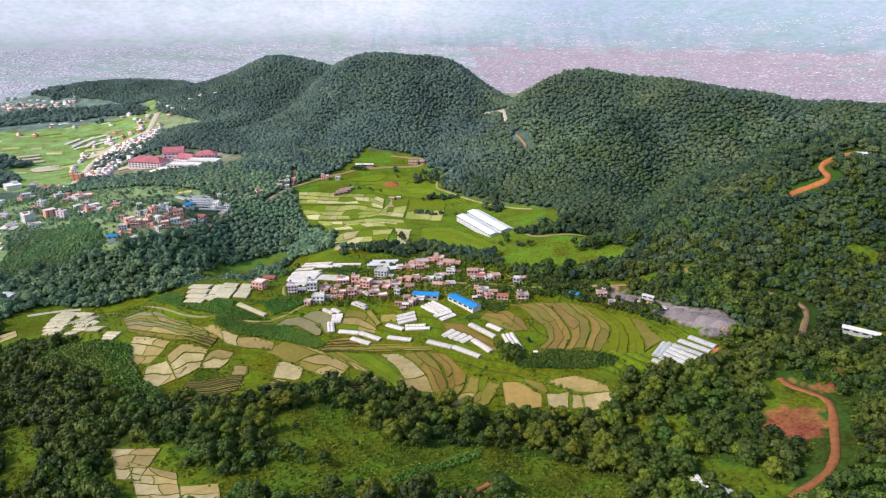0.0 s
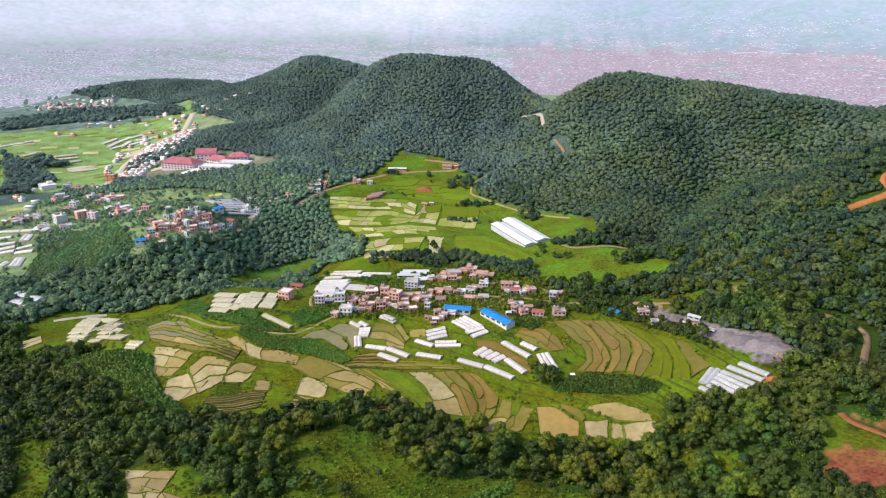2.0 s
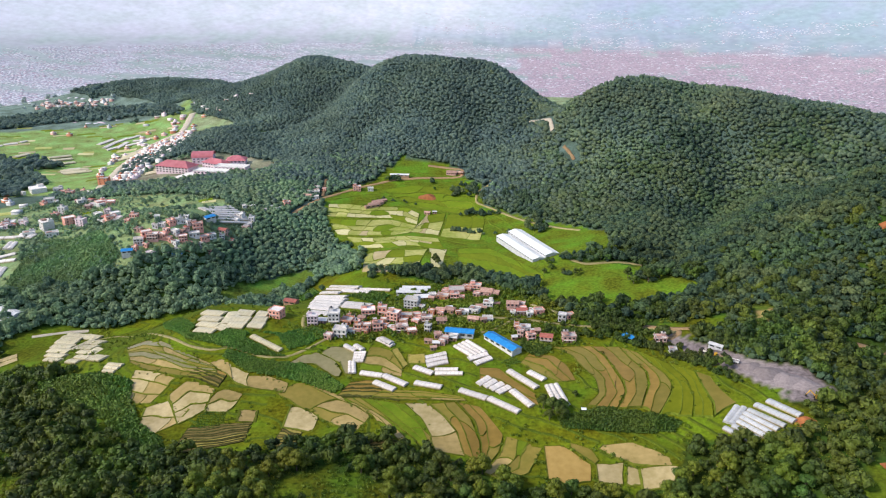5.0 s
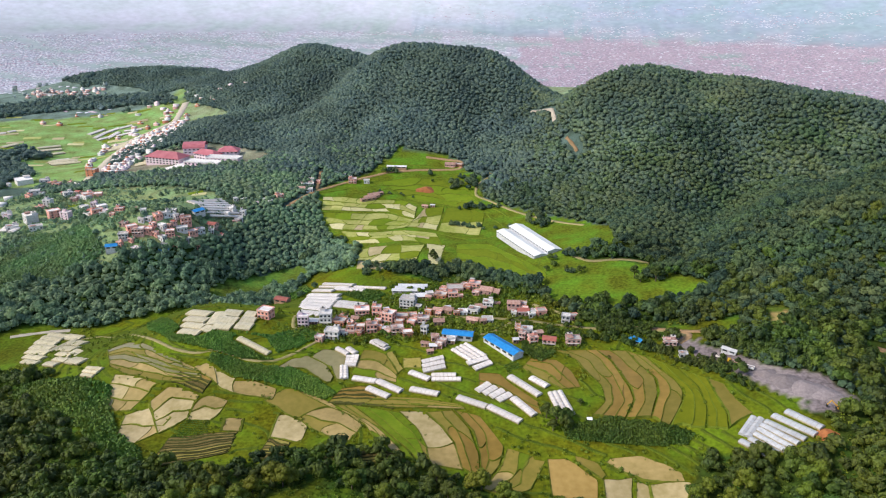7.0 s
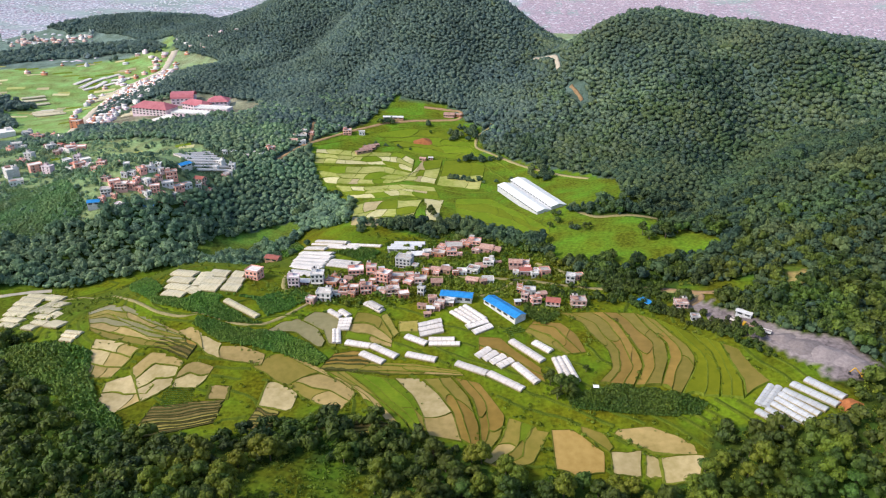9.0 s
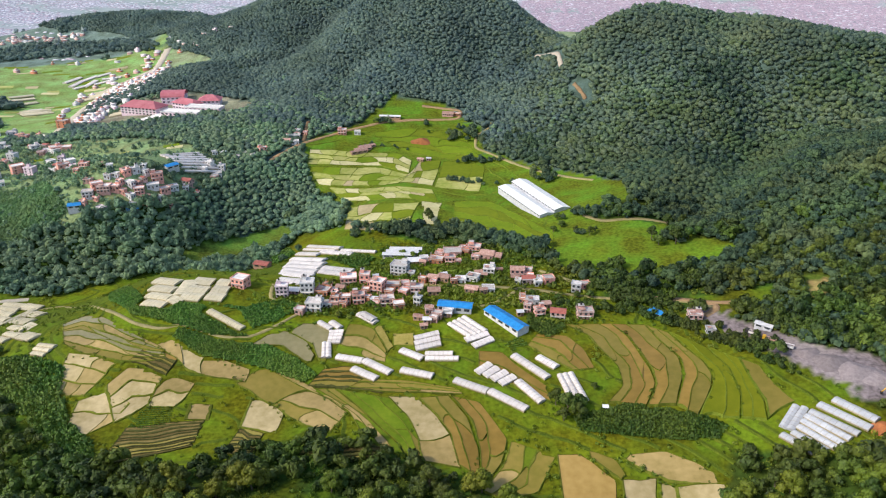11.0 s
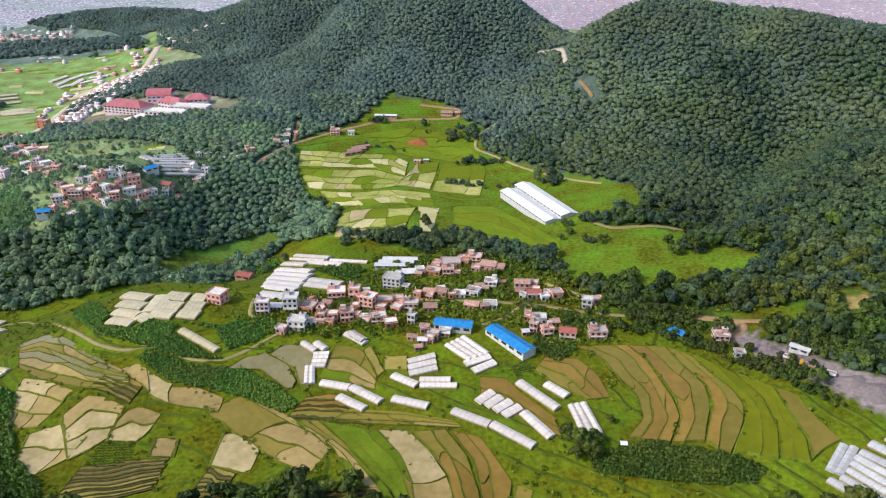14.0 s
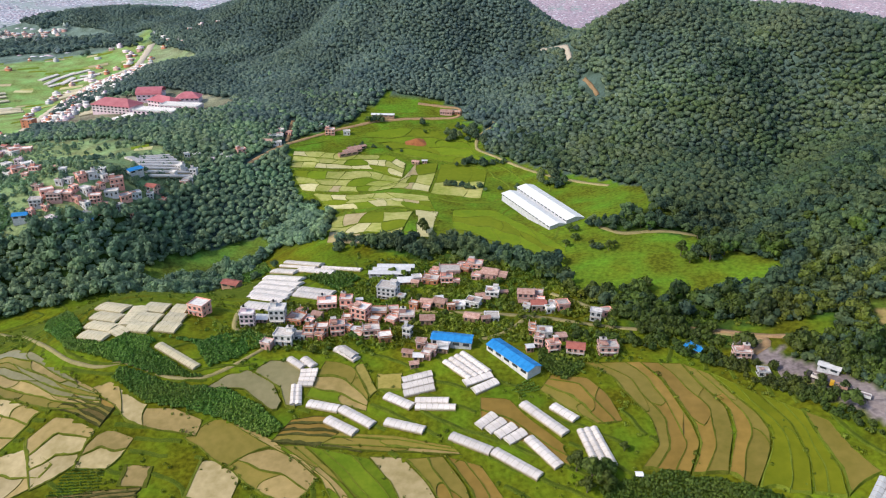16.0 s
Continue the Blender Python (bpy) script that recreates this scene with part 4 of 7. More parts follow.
# ---- materials of fields, roads, buildings ----
M_BUND = grainy("grass_bund", (0.070, 0.092, 0.009), (0.150, 0.160, 0.022), 0.35, spec=0.08, bump=0.7, dist=0.3)
M_BUND_DARK = grainy("weedy_terrace_bank", (0.034, 0.042, 0.010), (0.090, 0.084, 0.024), 0.5, spec=0.08, bump=0.8, dist=0.3)
M_BUND_SOFT = grainy("soft_grass_bund", (0.090, 0.130, 0.010), (0.170, 0.205, 0.026), 0.3, spec=0.08, bump=0.6, dist=0.3)
FIELD = {
    "mud_pale": grainy("pale_mud", (0.295, 0.232, 0.098), (0.480, 0.376, 0.205), 0.05, rough=0.4, vary=0.12, bump=0.15, spec=0.2),
    "mud_tan": grainy("tan_mud", (0.235, 0.175, 0.056), (0.385, 0.275, 0.110), 0.05, rough=0.4, vary=0.14, bump=0.15, spec=0.2),
    "mud_brown": grainy("brown_mud_water", (0.168, 0.108, 0.017), (0.260, 0.162, 0.036), 0.04, rough=0.3, vary=0.14, bump=0.1, spec=0.2),
    "olive": grainy("young_rice_olive", (0.152, 0.128, 0.016), (0.228, 0.172, 0.036), 0.05, rough=0.45, vary=0.16, bump=0.3, spec=0.2),
    "green": grainy("rice_green", (0.078, 0.125, 0.006), (0.128, 0.172, 0.011), 0.08, rough=0.8, vary=0.16, bump=0.5, spec=0.08),
    "lush": grainy("rice_lush", (0.098, 0.118, 0.005), (0.148, 0.158, 0.008), 0.04, rough=0.8, vary=0.10, bump=0.5, spec=0.08),
    "orange": grainy("orange_mud", (0.30, 0.19, 0.050), (0.41, 0.27, 0.083), 0.05, rough=0.5, vary=0.05, bump=0.2, spec=0.2),
    "ochre": grainy("ochre_stubble", (0.21, 0.18, 0.040), (0.31, 0.25, 0.072), 0.1, rough=0.9, vary=0.1, bump=0.3, spec=0.08),
    "water": grainy("grey_paddy_water", (0.170, 0.155, 0.066), (0.250, 0.215, 0.105), 0.05, rough=0.25, vary=0.06, bump=0.05),
    "furrow": grainy("furrow_earth", (0.100, 0.080, 0.024), (0.20, 0.150, 0.055), 0.3, rough=0.95, vary=0.3, bump=0.6, spec=0.08),
    "meadow": grainy("meadow_grass", (0.106, 0.168, 0.010), (0.160, 0.216, 0.012), 0.05, rough=0.9, vary=0.1, bump=0.5, spec=0.08),
    "grass": grainy("short_grass", (0.120, 0.160, 0.009), (0.165, 0.200, 0.013), 0.05, rough=0.9, vary=0.1, bump=0.5, spec=0.08),
    "pale_rice": grainy("pale_young_rice", (0.215, 0.255, 0.033), (0.43, 0.40, 0.144), 0.045, rough=0.5, vary=0.14, bump=0.2, spec=0.08),
    "white": grainy("drained_pale_mud", (0.42, 0.38, 0.158), (0.60, 0.54, 0.295), 0.06, rough=0.5, vary=0.08, bump=0.1, spec=0.2),
}
LOOKS = {
    "olive": [("olive", 5), ("green", 2), ("mud_tan", 2)],
    "tan": [("mud_tan", 6), ("mud_pale", 2), ("olive", 1)],
    "pale": [("mud_pale", 6), ("mud_tan", 3)],
    "pale2": [("mud_pale", 1)],
    "pale3": [("pale_rice", 8), ("white", 3), ("mud_pale", 2), ("grass", 3), ("meadow", 3)],
    "green": [("green", 5), ("olive", 1)],
    "olivebrown": [("mud_brown", 5), ("olive", 5)],
    "arcs": [("mud_brown", 5), ("olive", 4)],
    "brown": [("mud_brown", 6), ("olive", 2)],
    "orange": [("orange", 1)], "ochre": [("ochre", 1)], "water": [("water", 1)], "white": [("white", 1)],
    "furrow": [("furrow", 2), ("ochre", 2)], "furrow2": [("furrow", 1), ("olive", 1), ("mud_brown", 1)],
    "upland": [("olive", 4), ("mud_tan", 2), ("water", 3)], "arcs2": [("mud_brown", 2), ("olive", 3), ("lush", 1)], "lush2": [("lush", 3), ("olive", 1)], "water2": [("white", 1), ("pale_rice", 1), ("grass", 2)], "pale4": [("mud_pale", 3), ("mud_tan", 4)],
    "lush": [("lush", 1)], "meadow": [("meadow", 6), ("grass", 4)],
}
BAND_LABEL = {
    "upland": "olive and tan young rice on narrow stepped terraces", "arcs2": "olive and brown flooded paddies beside the rice lawn", "lush2": "yellow-green rice at the edge of the lawn", "water2": "grey flooded paddies on the meadow", "pale4": "pale stepped paddies in a forest clearing",
    "olive": "olive green young rice paddies on low terraces", "tan": "tan muddy flooded rice paddies between grassy bunds", "pale": "pale flooded rice paddies between grassy bunds",
    "pale2": "pale muddy rice paddies with thin bunds", "pale3": "pale and yellow-green paddies below the hills", "green": "bright green rice paddies on curved terraces",
    "olivebrown": "brown and olive flooded rice paddies", "arcs": "brown and olive flooded paddies in long curved terraces", "brown": "brown flooded paddies in curved terraces", "orange": "single paddy of orange-brown muddy water", "ochre": "ochre stubble field beside plastic tunnels",
    "water": "grey flooded paddy with a grassy bund", "white": "drained pale mud field beside a big tree", "furrow": "narrow dark stepped terraces with grassy edges", "furrow2": "narrow brown and green steps", "meadow": "low green grass terraces on the open meadow", "lush": "lush yellow-green rice lawn in wide curved terraces",
}


# ---- rice terraces ----
def resample(line, n):
    p = np.array(line, float)
    d = np.concatenate([[0], np.cumsum(np.hypot(*np.diff(p, axis=0).T))])
    t = np.linspace(0, d[-1], n)
    q = np.stack([np.interp(t, d, p[:, 0]), np.interp(t, d, p[:, 1])], 1)
    for _ in range(2):
        q[1:-1] = 0.25 * q[:-2] + 0.5 * q[1:-1] + 0.25 * q[2:]
    return q, d[-1]


def build_terraces():
    rng = random.Random(12)
    for look_, lo, hi, strips, cell in BANDS:
        N = 60
        A, la = resample(lo, N)
        B, lb = resample(hi, N)
        if look_ in ("pale", "tan", "upland"):
            # neighbouring fields share their bunds
            across = (B - A) / np.linalg.norm(B - A, axis=1)[:, None]
            A, B = A - 1.2 * across, B + 1.2 * across
            for line in (A, B):
                line[0] += 1.6 * (line[0] - line[3]) / np.linalg.norm(line[0] - line[3])
                line[-1] += 1.6 * (line[-1] - line[-4]) / np.linalg.norm(line[-1] - line[-4])
        long_ = (la + lb) / 2
        wide = float(np.mean(np.hypot(*(B - A).T)))
        root = tagged(new("rice_terrace"), BAND_LABEL[look_], "rice paddies", kind="structure")
        names = [k for k, w in LOOKS[look_] for _ in range(w)]

        def at(u, v):
            u = min(max(u, 0.0), 1.0) * (N - 1)
            i = min(int(u), N - 2)
            f = u - i
            a, b = A[i] * (1 - f) + A[i + 1] * f, B[i] * (1 - f) + B[i + 1] * f
            return a * (1 - v) + b * v
        finer = look_ in ('olive', 'green')
        strips, cell = strips + (strips > 1 and finer), cell * (0.9 if finer else 1.1)
        cuts = [0.0] + [(k + (0 if strips < 3 else rng.uniform(-0.2, 0.2))) / strips for k in range(1, strips)] + [1.0]
        amp = {"furrow": 0.7, "furrow2": 0.5, "pale": 0.12, "pale4": 0.16, "white": 0.0}.get(look_, 0.24) / strips
        ph, ph2 = rng.uniform(0, 6), rng.uniform(0, 6)
        waves = max(1.0, long_ / 45)
        steps = look_ in ("furrow", "furrow2")
        bund = M_BUND_DARK if steps else M_BUND_SOFT if look_ in ("pale3", "meadow", "lush", "lush2", "white", "water2") else M_BUND

        def edge(k, u):
            a = cuts[k] + amp * (0.65 * math.sin(u * 6.3 * waves * 0.55 + ph + (0.4 if steps else 1.7) * k) + 0.35 * math.sin(u * 6.3 * waves * 1.6 + ph2 + (0.5 if steps else 2.3) * k))
            return cuts[k] + 0.25 * (a - cuts[k]) if k in (0, strips) else a
        for k in range(strips):
            u0, lean0, bow0, last = 0.0, 0.0, 0.0, 1.0
            while u0 < last - 0.005:
                du = cell * rng.uniform(0.6, 1.5) / long_
                u1 = u0 + du
                if last - u1 < 0.55 * cell / long_:
                    u1 = last
                span = u1 - u0
                lean1 = rng.uniform(-0.22, 0.22) * span if u1 < last else 0.0
                bow1 = rng.uniform(-0.16, 0.16) * span if u1 < last else rng.uniform(-0.04, 0.04) * span
                n, nv = max(4, int(span * long_ / 2.6) + 2), 5
                deep = wide / strips
                bu = rng.uniform(0.10, 0.24) / max(span * long_, 3.0)
                lo_b, hi_b = (0.34, 0.05) if steps else (rng.uniform(0.25, 0.75) / max(deep, 2.5), rng.uniform(0.08, 0.22) / max(deep, 2.5))

                def at_cell(f, g):
                    ul = u0 + lean0 * (2 * g - 1) + bow0 * math.sin(math.pi * g)
                    ur = u1 + lean1 * (2 * g - 1) + bow1 * math.sin(math.pi * g)
                    u = ul + (ur - ul) * f
                    return at(u, edge(k, u) * (1 - g) + edge(k + 1, u) * g)
                border = [(j, 0) for j in range(n)] + [(n - 1, i) for i in range(1, nv)] + [(j, nv - 1) for j in range(n - 2, -1, -1)] + [(0, i) for i in range(nv - 2, 0, -1)]
                outer = [at_cell(j / (n - 1), i / (nv - 1)) for j, i in border]
                grid = []
                for i in range(nv):
                    for j in range(n):
                        f, g = j / (n - 1), i / (nv - 1)
                        f = bu * rng.uniform(0.6, 1.5) if j == 0 else 1 - bu * rng.uniform(0.6, 1.5) if j == n - 1 else bu + f * (1 - 2 * bu)
                        g = lo_b * rng.uniform(0.5, 1.5) if i == 0 else 1 - hi_b * rng.uniform(0.5, 1.6) if i == nv - 1 else lo_b + g * (1 - lo_b - hi_b)
                        grid.append(at_cell(f, g))
                m = len(outer)
                o = np.array(outer)
                c = o.mean(0)
                hz = height(o[:, 0], o[:, 1])
                z = float(hz.mean()) + 0.1
                # level across the strip, leaning gently where the hillside leans
                gr = np.linalg.lstsq(o - c, hz - hz.mean(), rcond=None)[0] * 0.86
                lv = lambda p, dz: (p[0], p[1], z + float(gr @ (p - c)) + dz)
                skirt = [p + (p - c) / max(1.0, float(np.hypot(*(p - c)))) * rng.uniform(0.6, 1.6) for p in outer]
                top = [0.22 + rng.uniform(-0.05, 0.1) for _ in outer]
                inner = [grid[i * n + j] for j, i in border]
                V = [lv(p, -1.9) for p in skirt] + [lv(p, t) for p, t in zip(outer, top)] + [lv(p, t) for p, t in zip(inner, top)] + [lv(p, 0.0) for p in grid]
                F, idx = [], []
                at_grid = [3 * m + i * n + j for j, i in border]
                for j in range(m):
                    q = (j + 1) % m
                    F += [(j, q, m + q, m + j), (m + j, m + q, 2 * m + q, 2 * m + j), (2 * m + j, 2 * m + q, at_grid[q], at_grid[j])]
                    idx += [0, 0, 0]
                for i in range(nv - 1):
                    for j in range(n - 1):
                        a = 3 * m + i * n + j
                        F.append((a, a + 1, a + n + 1, a + n))
                        idx.append(1)
                part("paddy", mesh_of("paddy", V, F, [bund, FIELD[rng.choice(names)]], idx=idx), root)
                u0, lean0, bow0 = u1, lean1, bow1


build_terraces()


# ---- roads and paths ----
M_TRACK = grainy("pale_dirt_track", (0.22, 0.19, 0.075), (0.34, 0.285, 0.13), 0.4, bump=0.4)
M_TRACK_RED = grainy("reddish_track", (0.21, 0.13, 0.062), (0.33, 0.215, 0.115), 0.3, bump=0.4)
M_ROAD_DUST = grainy("dusty_road", (0.38, 0.32, 0.25), (0.50, 0.44, 0.36), 0.2, bump=0.3)


def ribbon(name, line, width, mat, label, lift=0.3, category="path"):
    q, ln = resample(line, 8)
    n = max(6, int(ln / 3))
    q, ln = resample([tuple(p) for p in resample(line, max(8, n))[0]], n)
    t = np.gradient(q, axis=0)
    t /= np.linalg.norm(t, axis=1)[:, None]
    nr = np.stack([-t[:, 1], t[:, 0]], 1)
    w = width / 2 * (1 + 0.25 * wobble(q[:, 0], q[:, 1], 6, 3))
    cols = []
    for k in (-1.0, -0.92, 0, 0.92, 1.0):
        p = q + nr * (w * k)[:, None]
        z = height(p[:, 0], p[:, 1]) + (lift if abs(k) < 1 else -0.6)
        cols.append(np.concatenate([p, z[:, None]], 1))
    V = np.stack(cols, 1).reshape(-1, 3)
    F = [(5 * i + k, 5 * i + k + 1, 5 * i + k + 6, 5 * i + k + 5) for i in range(n - 1) for k in range(4)]
    return tagged(new(name, mesh_of(name, [tuple(v) for v in V], F, mat, True)), label, category, kind="structure")


ribbon("road", ROAD_RED, 4.4, M_DIRT, "winding red earth road cut through woods")
ribbon("road", ROAD_HILL, 5, M_DIRT, "raw orange earth road on the wooded hill", 1.0)
ribbon("path", TRACK_E, 5, M_TRACK_RED, "dirt track through the woods", 0.6)
ribbon("path", TRACK_WOOD, 3.5, M_TRACK_RED, "brown track from the gravel works into the woods", 0.5)
ribbon("path", PATH_FRONT, 4, M_DIRT, "short orange earth path in the foreground clearing", 0.4)
ribbon("path", PATH_FIELD, 2.2, M_TRACK, "narrow pale dirt path winding along the terraces", 0.35)
ribbon("road", ROAD_WEST, 4, M_ROAD_DUST, "pale dirt road past the tunnels at the wood edge")
ribbon("path", PATH_LOOP, 3, M_TRACK, "pale dirt lane round the edge of the village")
ribbon("road", ROAD_VILLAGE, 3, M_TRACK, "dusty village road past the houses")
ribbon("path", PATH_BRANCH, 2.5, M_TRACK, "dirt path down to the blue shed")
ribbon("path", PATH_EAST, 3, M_TRACK, "dirt path beside the green meadow")
ribbon("road", ROAD_MEADOW, 3.5, M_TRACK, "dirt road curving across the green meadow", 0.5)
ribbon("road", TRACK_MEADOW, 4, M_TRACK, "short dirt road below the woods", 0.5)
ribbon("road", ROAD_NORTH, 4, M_TRACK_RED, "reddish dirt road at the foot of the hill", 0.6)
ribbon("road", ROAD_SPUR, 4, M_TRACK_RED, "reddish dirt spur into the woods", 0.8)
ribbon("road", ROAD_SADDLE, 4.5, M_ROAD_DUST, "pale road over the saddle between two hills", 1.0)
ribbon("road", SCAR, 3.0, M_TRACK_RED, "bare earth scar on the wooded hill", 1.0)
ribbon("road", ROAD_FAR, 14, M_ROAD_DUST, "wide dusty road through the far settlement", 0.6)
ribbon("road", ROAD_YARD, 5, M_TRACK_RED, "brown yard beside the gravel works")


# ---- grassy terrace steps along the contours of the open grass ----
def contour_banks(name, outline, x0, x1, y0, y1, rise, label, seed, keep=0.8, cell=3.0, tall=0.55):
    """Low banks, steep below and easy above, that follow the slope's contours."""
    gx, gy = np.arange(x0, x1, cell), np.arange(y0, y1, cell)
    X, Y = np.meshgrid(gx, gy)
    Z = height(X, Y) + 0.35 * wobble(X, Y, 14, seed)
    ok = inside(outline, X, Y)
    for _, lo, hi, *_ in BANDS:
        ok &= ~inside(lo + hi[::-1], X, Y)
    ok &= wobble(X, Y, 22, seed + 4) < keep
    V, F = [], []
    for j in range(len(gy) - 1):
        for i in range(len(gx) - 1):
            if not (ok[j, i] and ok[j + 1, i + 1] and ok[j, i + 1] and ok[j + 1, i]):
                continue
            c = [(X[j, i], Y[j, i], Z[j, i]), (X[j, i + 1], Y[j, i + 1], Z[j, i + 1]), (X[j + 1, i + 1], Y[j + 1, i + 1], Z[j + 1, i + 1]), (X[j + 1, i], Y[j + 1, i], Z[j + 1, i])]
            gr = np.array([c[1][2] + c[2][2] - c[0][2] - c[3][2], c[2][2] + c[3][2] - c[0][2] - c[1][2]])
            ln = float(np.hypot(*gr))
            if ln < 1e-3:
                continue
            gr = gr / ln
            lo, hi = min(p[2] for p in c), max(p[2] for p in c)
            for lev in range(math.ceil(lo / rise), math.floor(hi / rise) + 1):
                cut = []
                for k in range(4):
                    p, q = c[k], c[(k + 1) % 4]
                    a, b = p[2] - lev * rise, q[2] - lev * rise
                    if (a > 0) != (b > 0):
                        f = a / (a - b)
                        cut.append((p[0] + (q[0] - p[0]) * f, p[1] + (q[1] - p[1]) * f))
                if len(cut) != 2:
                    continue
                b0 = len(V)
                for px, py in cut:
                    k = 1 + 0.4 * math.sin(px * 0.31 + py * 0.23)
                    for off, up in ((-0.5, -0.2), (0.0, tall * k), (0.5, tall * k * 0.8), (2.2, -0.1)):
                        V.append((px + gr[0] * off, py + gr[1] * off, up))
                F += [(b0 + k, b0 + k + 1, b0 + k + 5, b0 + k + 4) for k in range(3)]
    A = np.array(V)
    A[:, 2] += height(A[:, 0], A[:, 1])
    tagged(new(name, mesh_of(name, [tuple(v) for v in A], F, M_BANK)), label, "banks", kind="stuff")


M_BANK = grainy("bank_grass", (0.062, 0.098, 0.009), (0.135, 0.170, 0.016), 0.3, spec=0.08, bump=0.7, dist=0.3)
contour_banks("grass_banks", TERRACES, -325, 185, 365, 630, 1.7, "low grassy steps of old terraces round the fields", 2)
contour_banks("grass_banks", MEADOW, -190, 60, 640, 960, 2.2, "low grassy steps across the green meadow", 7, 0.6)

# ---- plastic tunnels and houses: plan ----
TUNNELS_MID = [
    (-94.0, 507.2, -85.2, 500.9),
    (-86.7, 507.5, -80.1, 501.8),
    (-85.9, 498.2, -77.5, 499.0),
    (-85.6, 495.5, -77.4, 495.9),
    (-85.5, 492.9, -77.6, 492.9),
    (-85.4, 490.0, -77.8, 490.0),
    (-86.9, 489.3, -84.8, 477.3),
    (-84.7, 489.3, -82.2, 477.3),
    (-77.9, 478.2, -62.7, 474.3),
    (-61.9, 474.6, -45.6, 464.0),
    (-67.3, 468.7, -52.8, 460.0),
    (-71.8, 515.6, -59.6, 506.3),
    (-42.1, 481.3, -29.1, 473.7),
    (-35.5, 490.4, -21.7, 494.7),
    (-35.0, 485.9, -20.9, 490.0),
    (-34.0, 481.6, -20.0, 485.5),
    (-28.2, 477.4, -12.8, 476.7),
    (-27.8, 473.6, -9.5, 472.5),
    (-40.3, 465.9, -22.6, 459.8),
]
TUNNELS_MID_B = [
    (-16.4, 503.2, -3.5, 490.4),
    (-13.7, 505.3, -0.4, 491.9),
    (-11.1, 507.5, 2.2, 493.5),
    (-8.4, 509.8, 5.1, 495.1),
    (-6.3, 487.3, 6.2, 493.5),
    (-2.0, 482.1, 8.8, 488.8),
    (20.0, 474.5, 37.4, 456.3),
    (33.0, 473.2, 42.5, 464.5),
    (43.5, 458.5, 48.5, 438.0),
    (46.3, 459.2, 51.6, 438.6),
    (49.2, 459.8, 54.9, 438.8),
    (0.5, 461.0, 7.7, 467.7),
    (4.6, 458.4, 11.6, 464.3),
    (8.6, 455.5, 16.1, 461.3),
    (12.6, 452.3, 20.3, 457.8),
    (21.6, 454.3, 33.5, 439.0),
    (-11.0, 456.4, 6.3, 447.4),
    (7.2, 447.7, 25.6, 434.3),
]
TUNNELS_EAST = [
    (137.7, 411.2, 147.7, 423.1),
    (140.2, 409.1, 150.8, 421.3),
    (136.2, 407.7, 146.0, 394.4),
    (140.9, 408.2, 150.6, 395.2),
    (144.3, 411.0, 154.4, 396.2),
    (146.9, 414.0, 157.8, 397.7),
    (149.3, 416.7, 161.6, 399.9),
    (152.1, 418.9, 165.9, 402.2),
    (157.1, 422.6, 171.7, 404.8),
    (164.5, 424.8, 176.6, 409.4),
]
TUNNELS_WEST = [
    (-211.7, 550.5, -192.8, 543.1),
    (-209.2, 539.1, -191.2, 532.9),
    (-207.1, 528.6, -190.0, 523.1),
    (-205.3, 518.9, -189.8, 514.8),
    (-185.7, 546.3, -184.9, 525.5),
    (-184.4, 523.3, -188.1, 517.1),
    (-183.9, 547.1, -171.4, 546.1),
    (-183.5, 535.3, -170.2, 533.8),
    (-183.7, 525.5, -170.6, 524.0),
    (-168.9, 546.9, -160.5, 546.5),
    (-168.3, 536.2, -157.8, 535.9),
    (-168.5, 526.6, -157.1, 525.6),
]
TUNNELS_FAR_WEST = [
    (-331.6, 533.2, -310.3, 522.2),
    (-336.1, 543.5, -314.6, 534.7),
    (-338.6, 552.3, -319.3, 546.7),
    (-340.9, 561.2, -323.1, 557.8),
    (-341.2, 568.6, -324.6, 567.0),
    (-339.6, 574.5, -324.2, 573.6),
    (-296.3, 515.2, -280.5, 504.9),
    (-302.4, 528.1, -283.0, 514.1),
    (-316.3, 539.7, -314.6, 564.9),
    (-312.0, 544.7, -291.0, 531.5),
    (-310.2, 559.3, -296.0, 549.6),
    (-310.9, 551.0, -314.2, 570.1),
    (-284.4, 514.9, -281.3, 521.9),
    (-299.6, 509.0, -286.5, 501.6),
    (-257.1, 481.4, -247.1, 478.1),
    (-257.8, 485.3, -245.7, 481.1),
    (-257.1, 488.3, -244.2, 484.0),
    (-278.9, 505.0, -264.4, 497.0),
    (-326.5, 523.5, -308.4, 513.3),
    (-324.9, 573.2, -310.6, 570.0),
]
TUNNELS_VILLAGE = [
    (-135.0, 651.8, -104.1, 628.1),
    (-137.6, 646.7, -106.9, 623.8),
    (-140.6, 640.4, -119.8, 623.7),
    (-119.5, 628.5, -92.8, 613.7),
    (-103.3, 624.3, -75.7, 615.4),
    (-141.6, 626.9, -112.0, 606.6),
    (-140.4, 615.8, -110.7, 597.1),
    (-140.2, 605.0, -111.8, 588.2),
    (-138.3, 591.5, -112.1, 578.9),
    (-136.8, 580.2, -112.6, 569.9),
    (-133.2, 560.8, -116.6, 557.7),
    (-109.5, 589.8, -86.5, 579.8),
    (-110.1, 581.8, -86.7, 572.7),
]
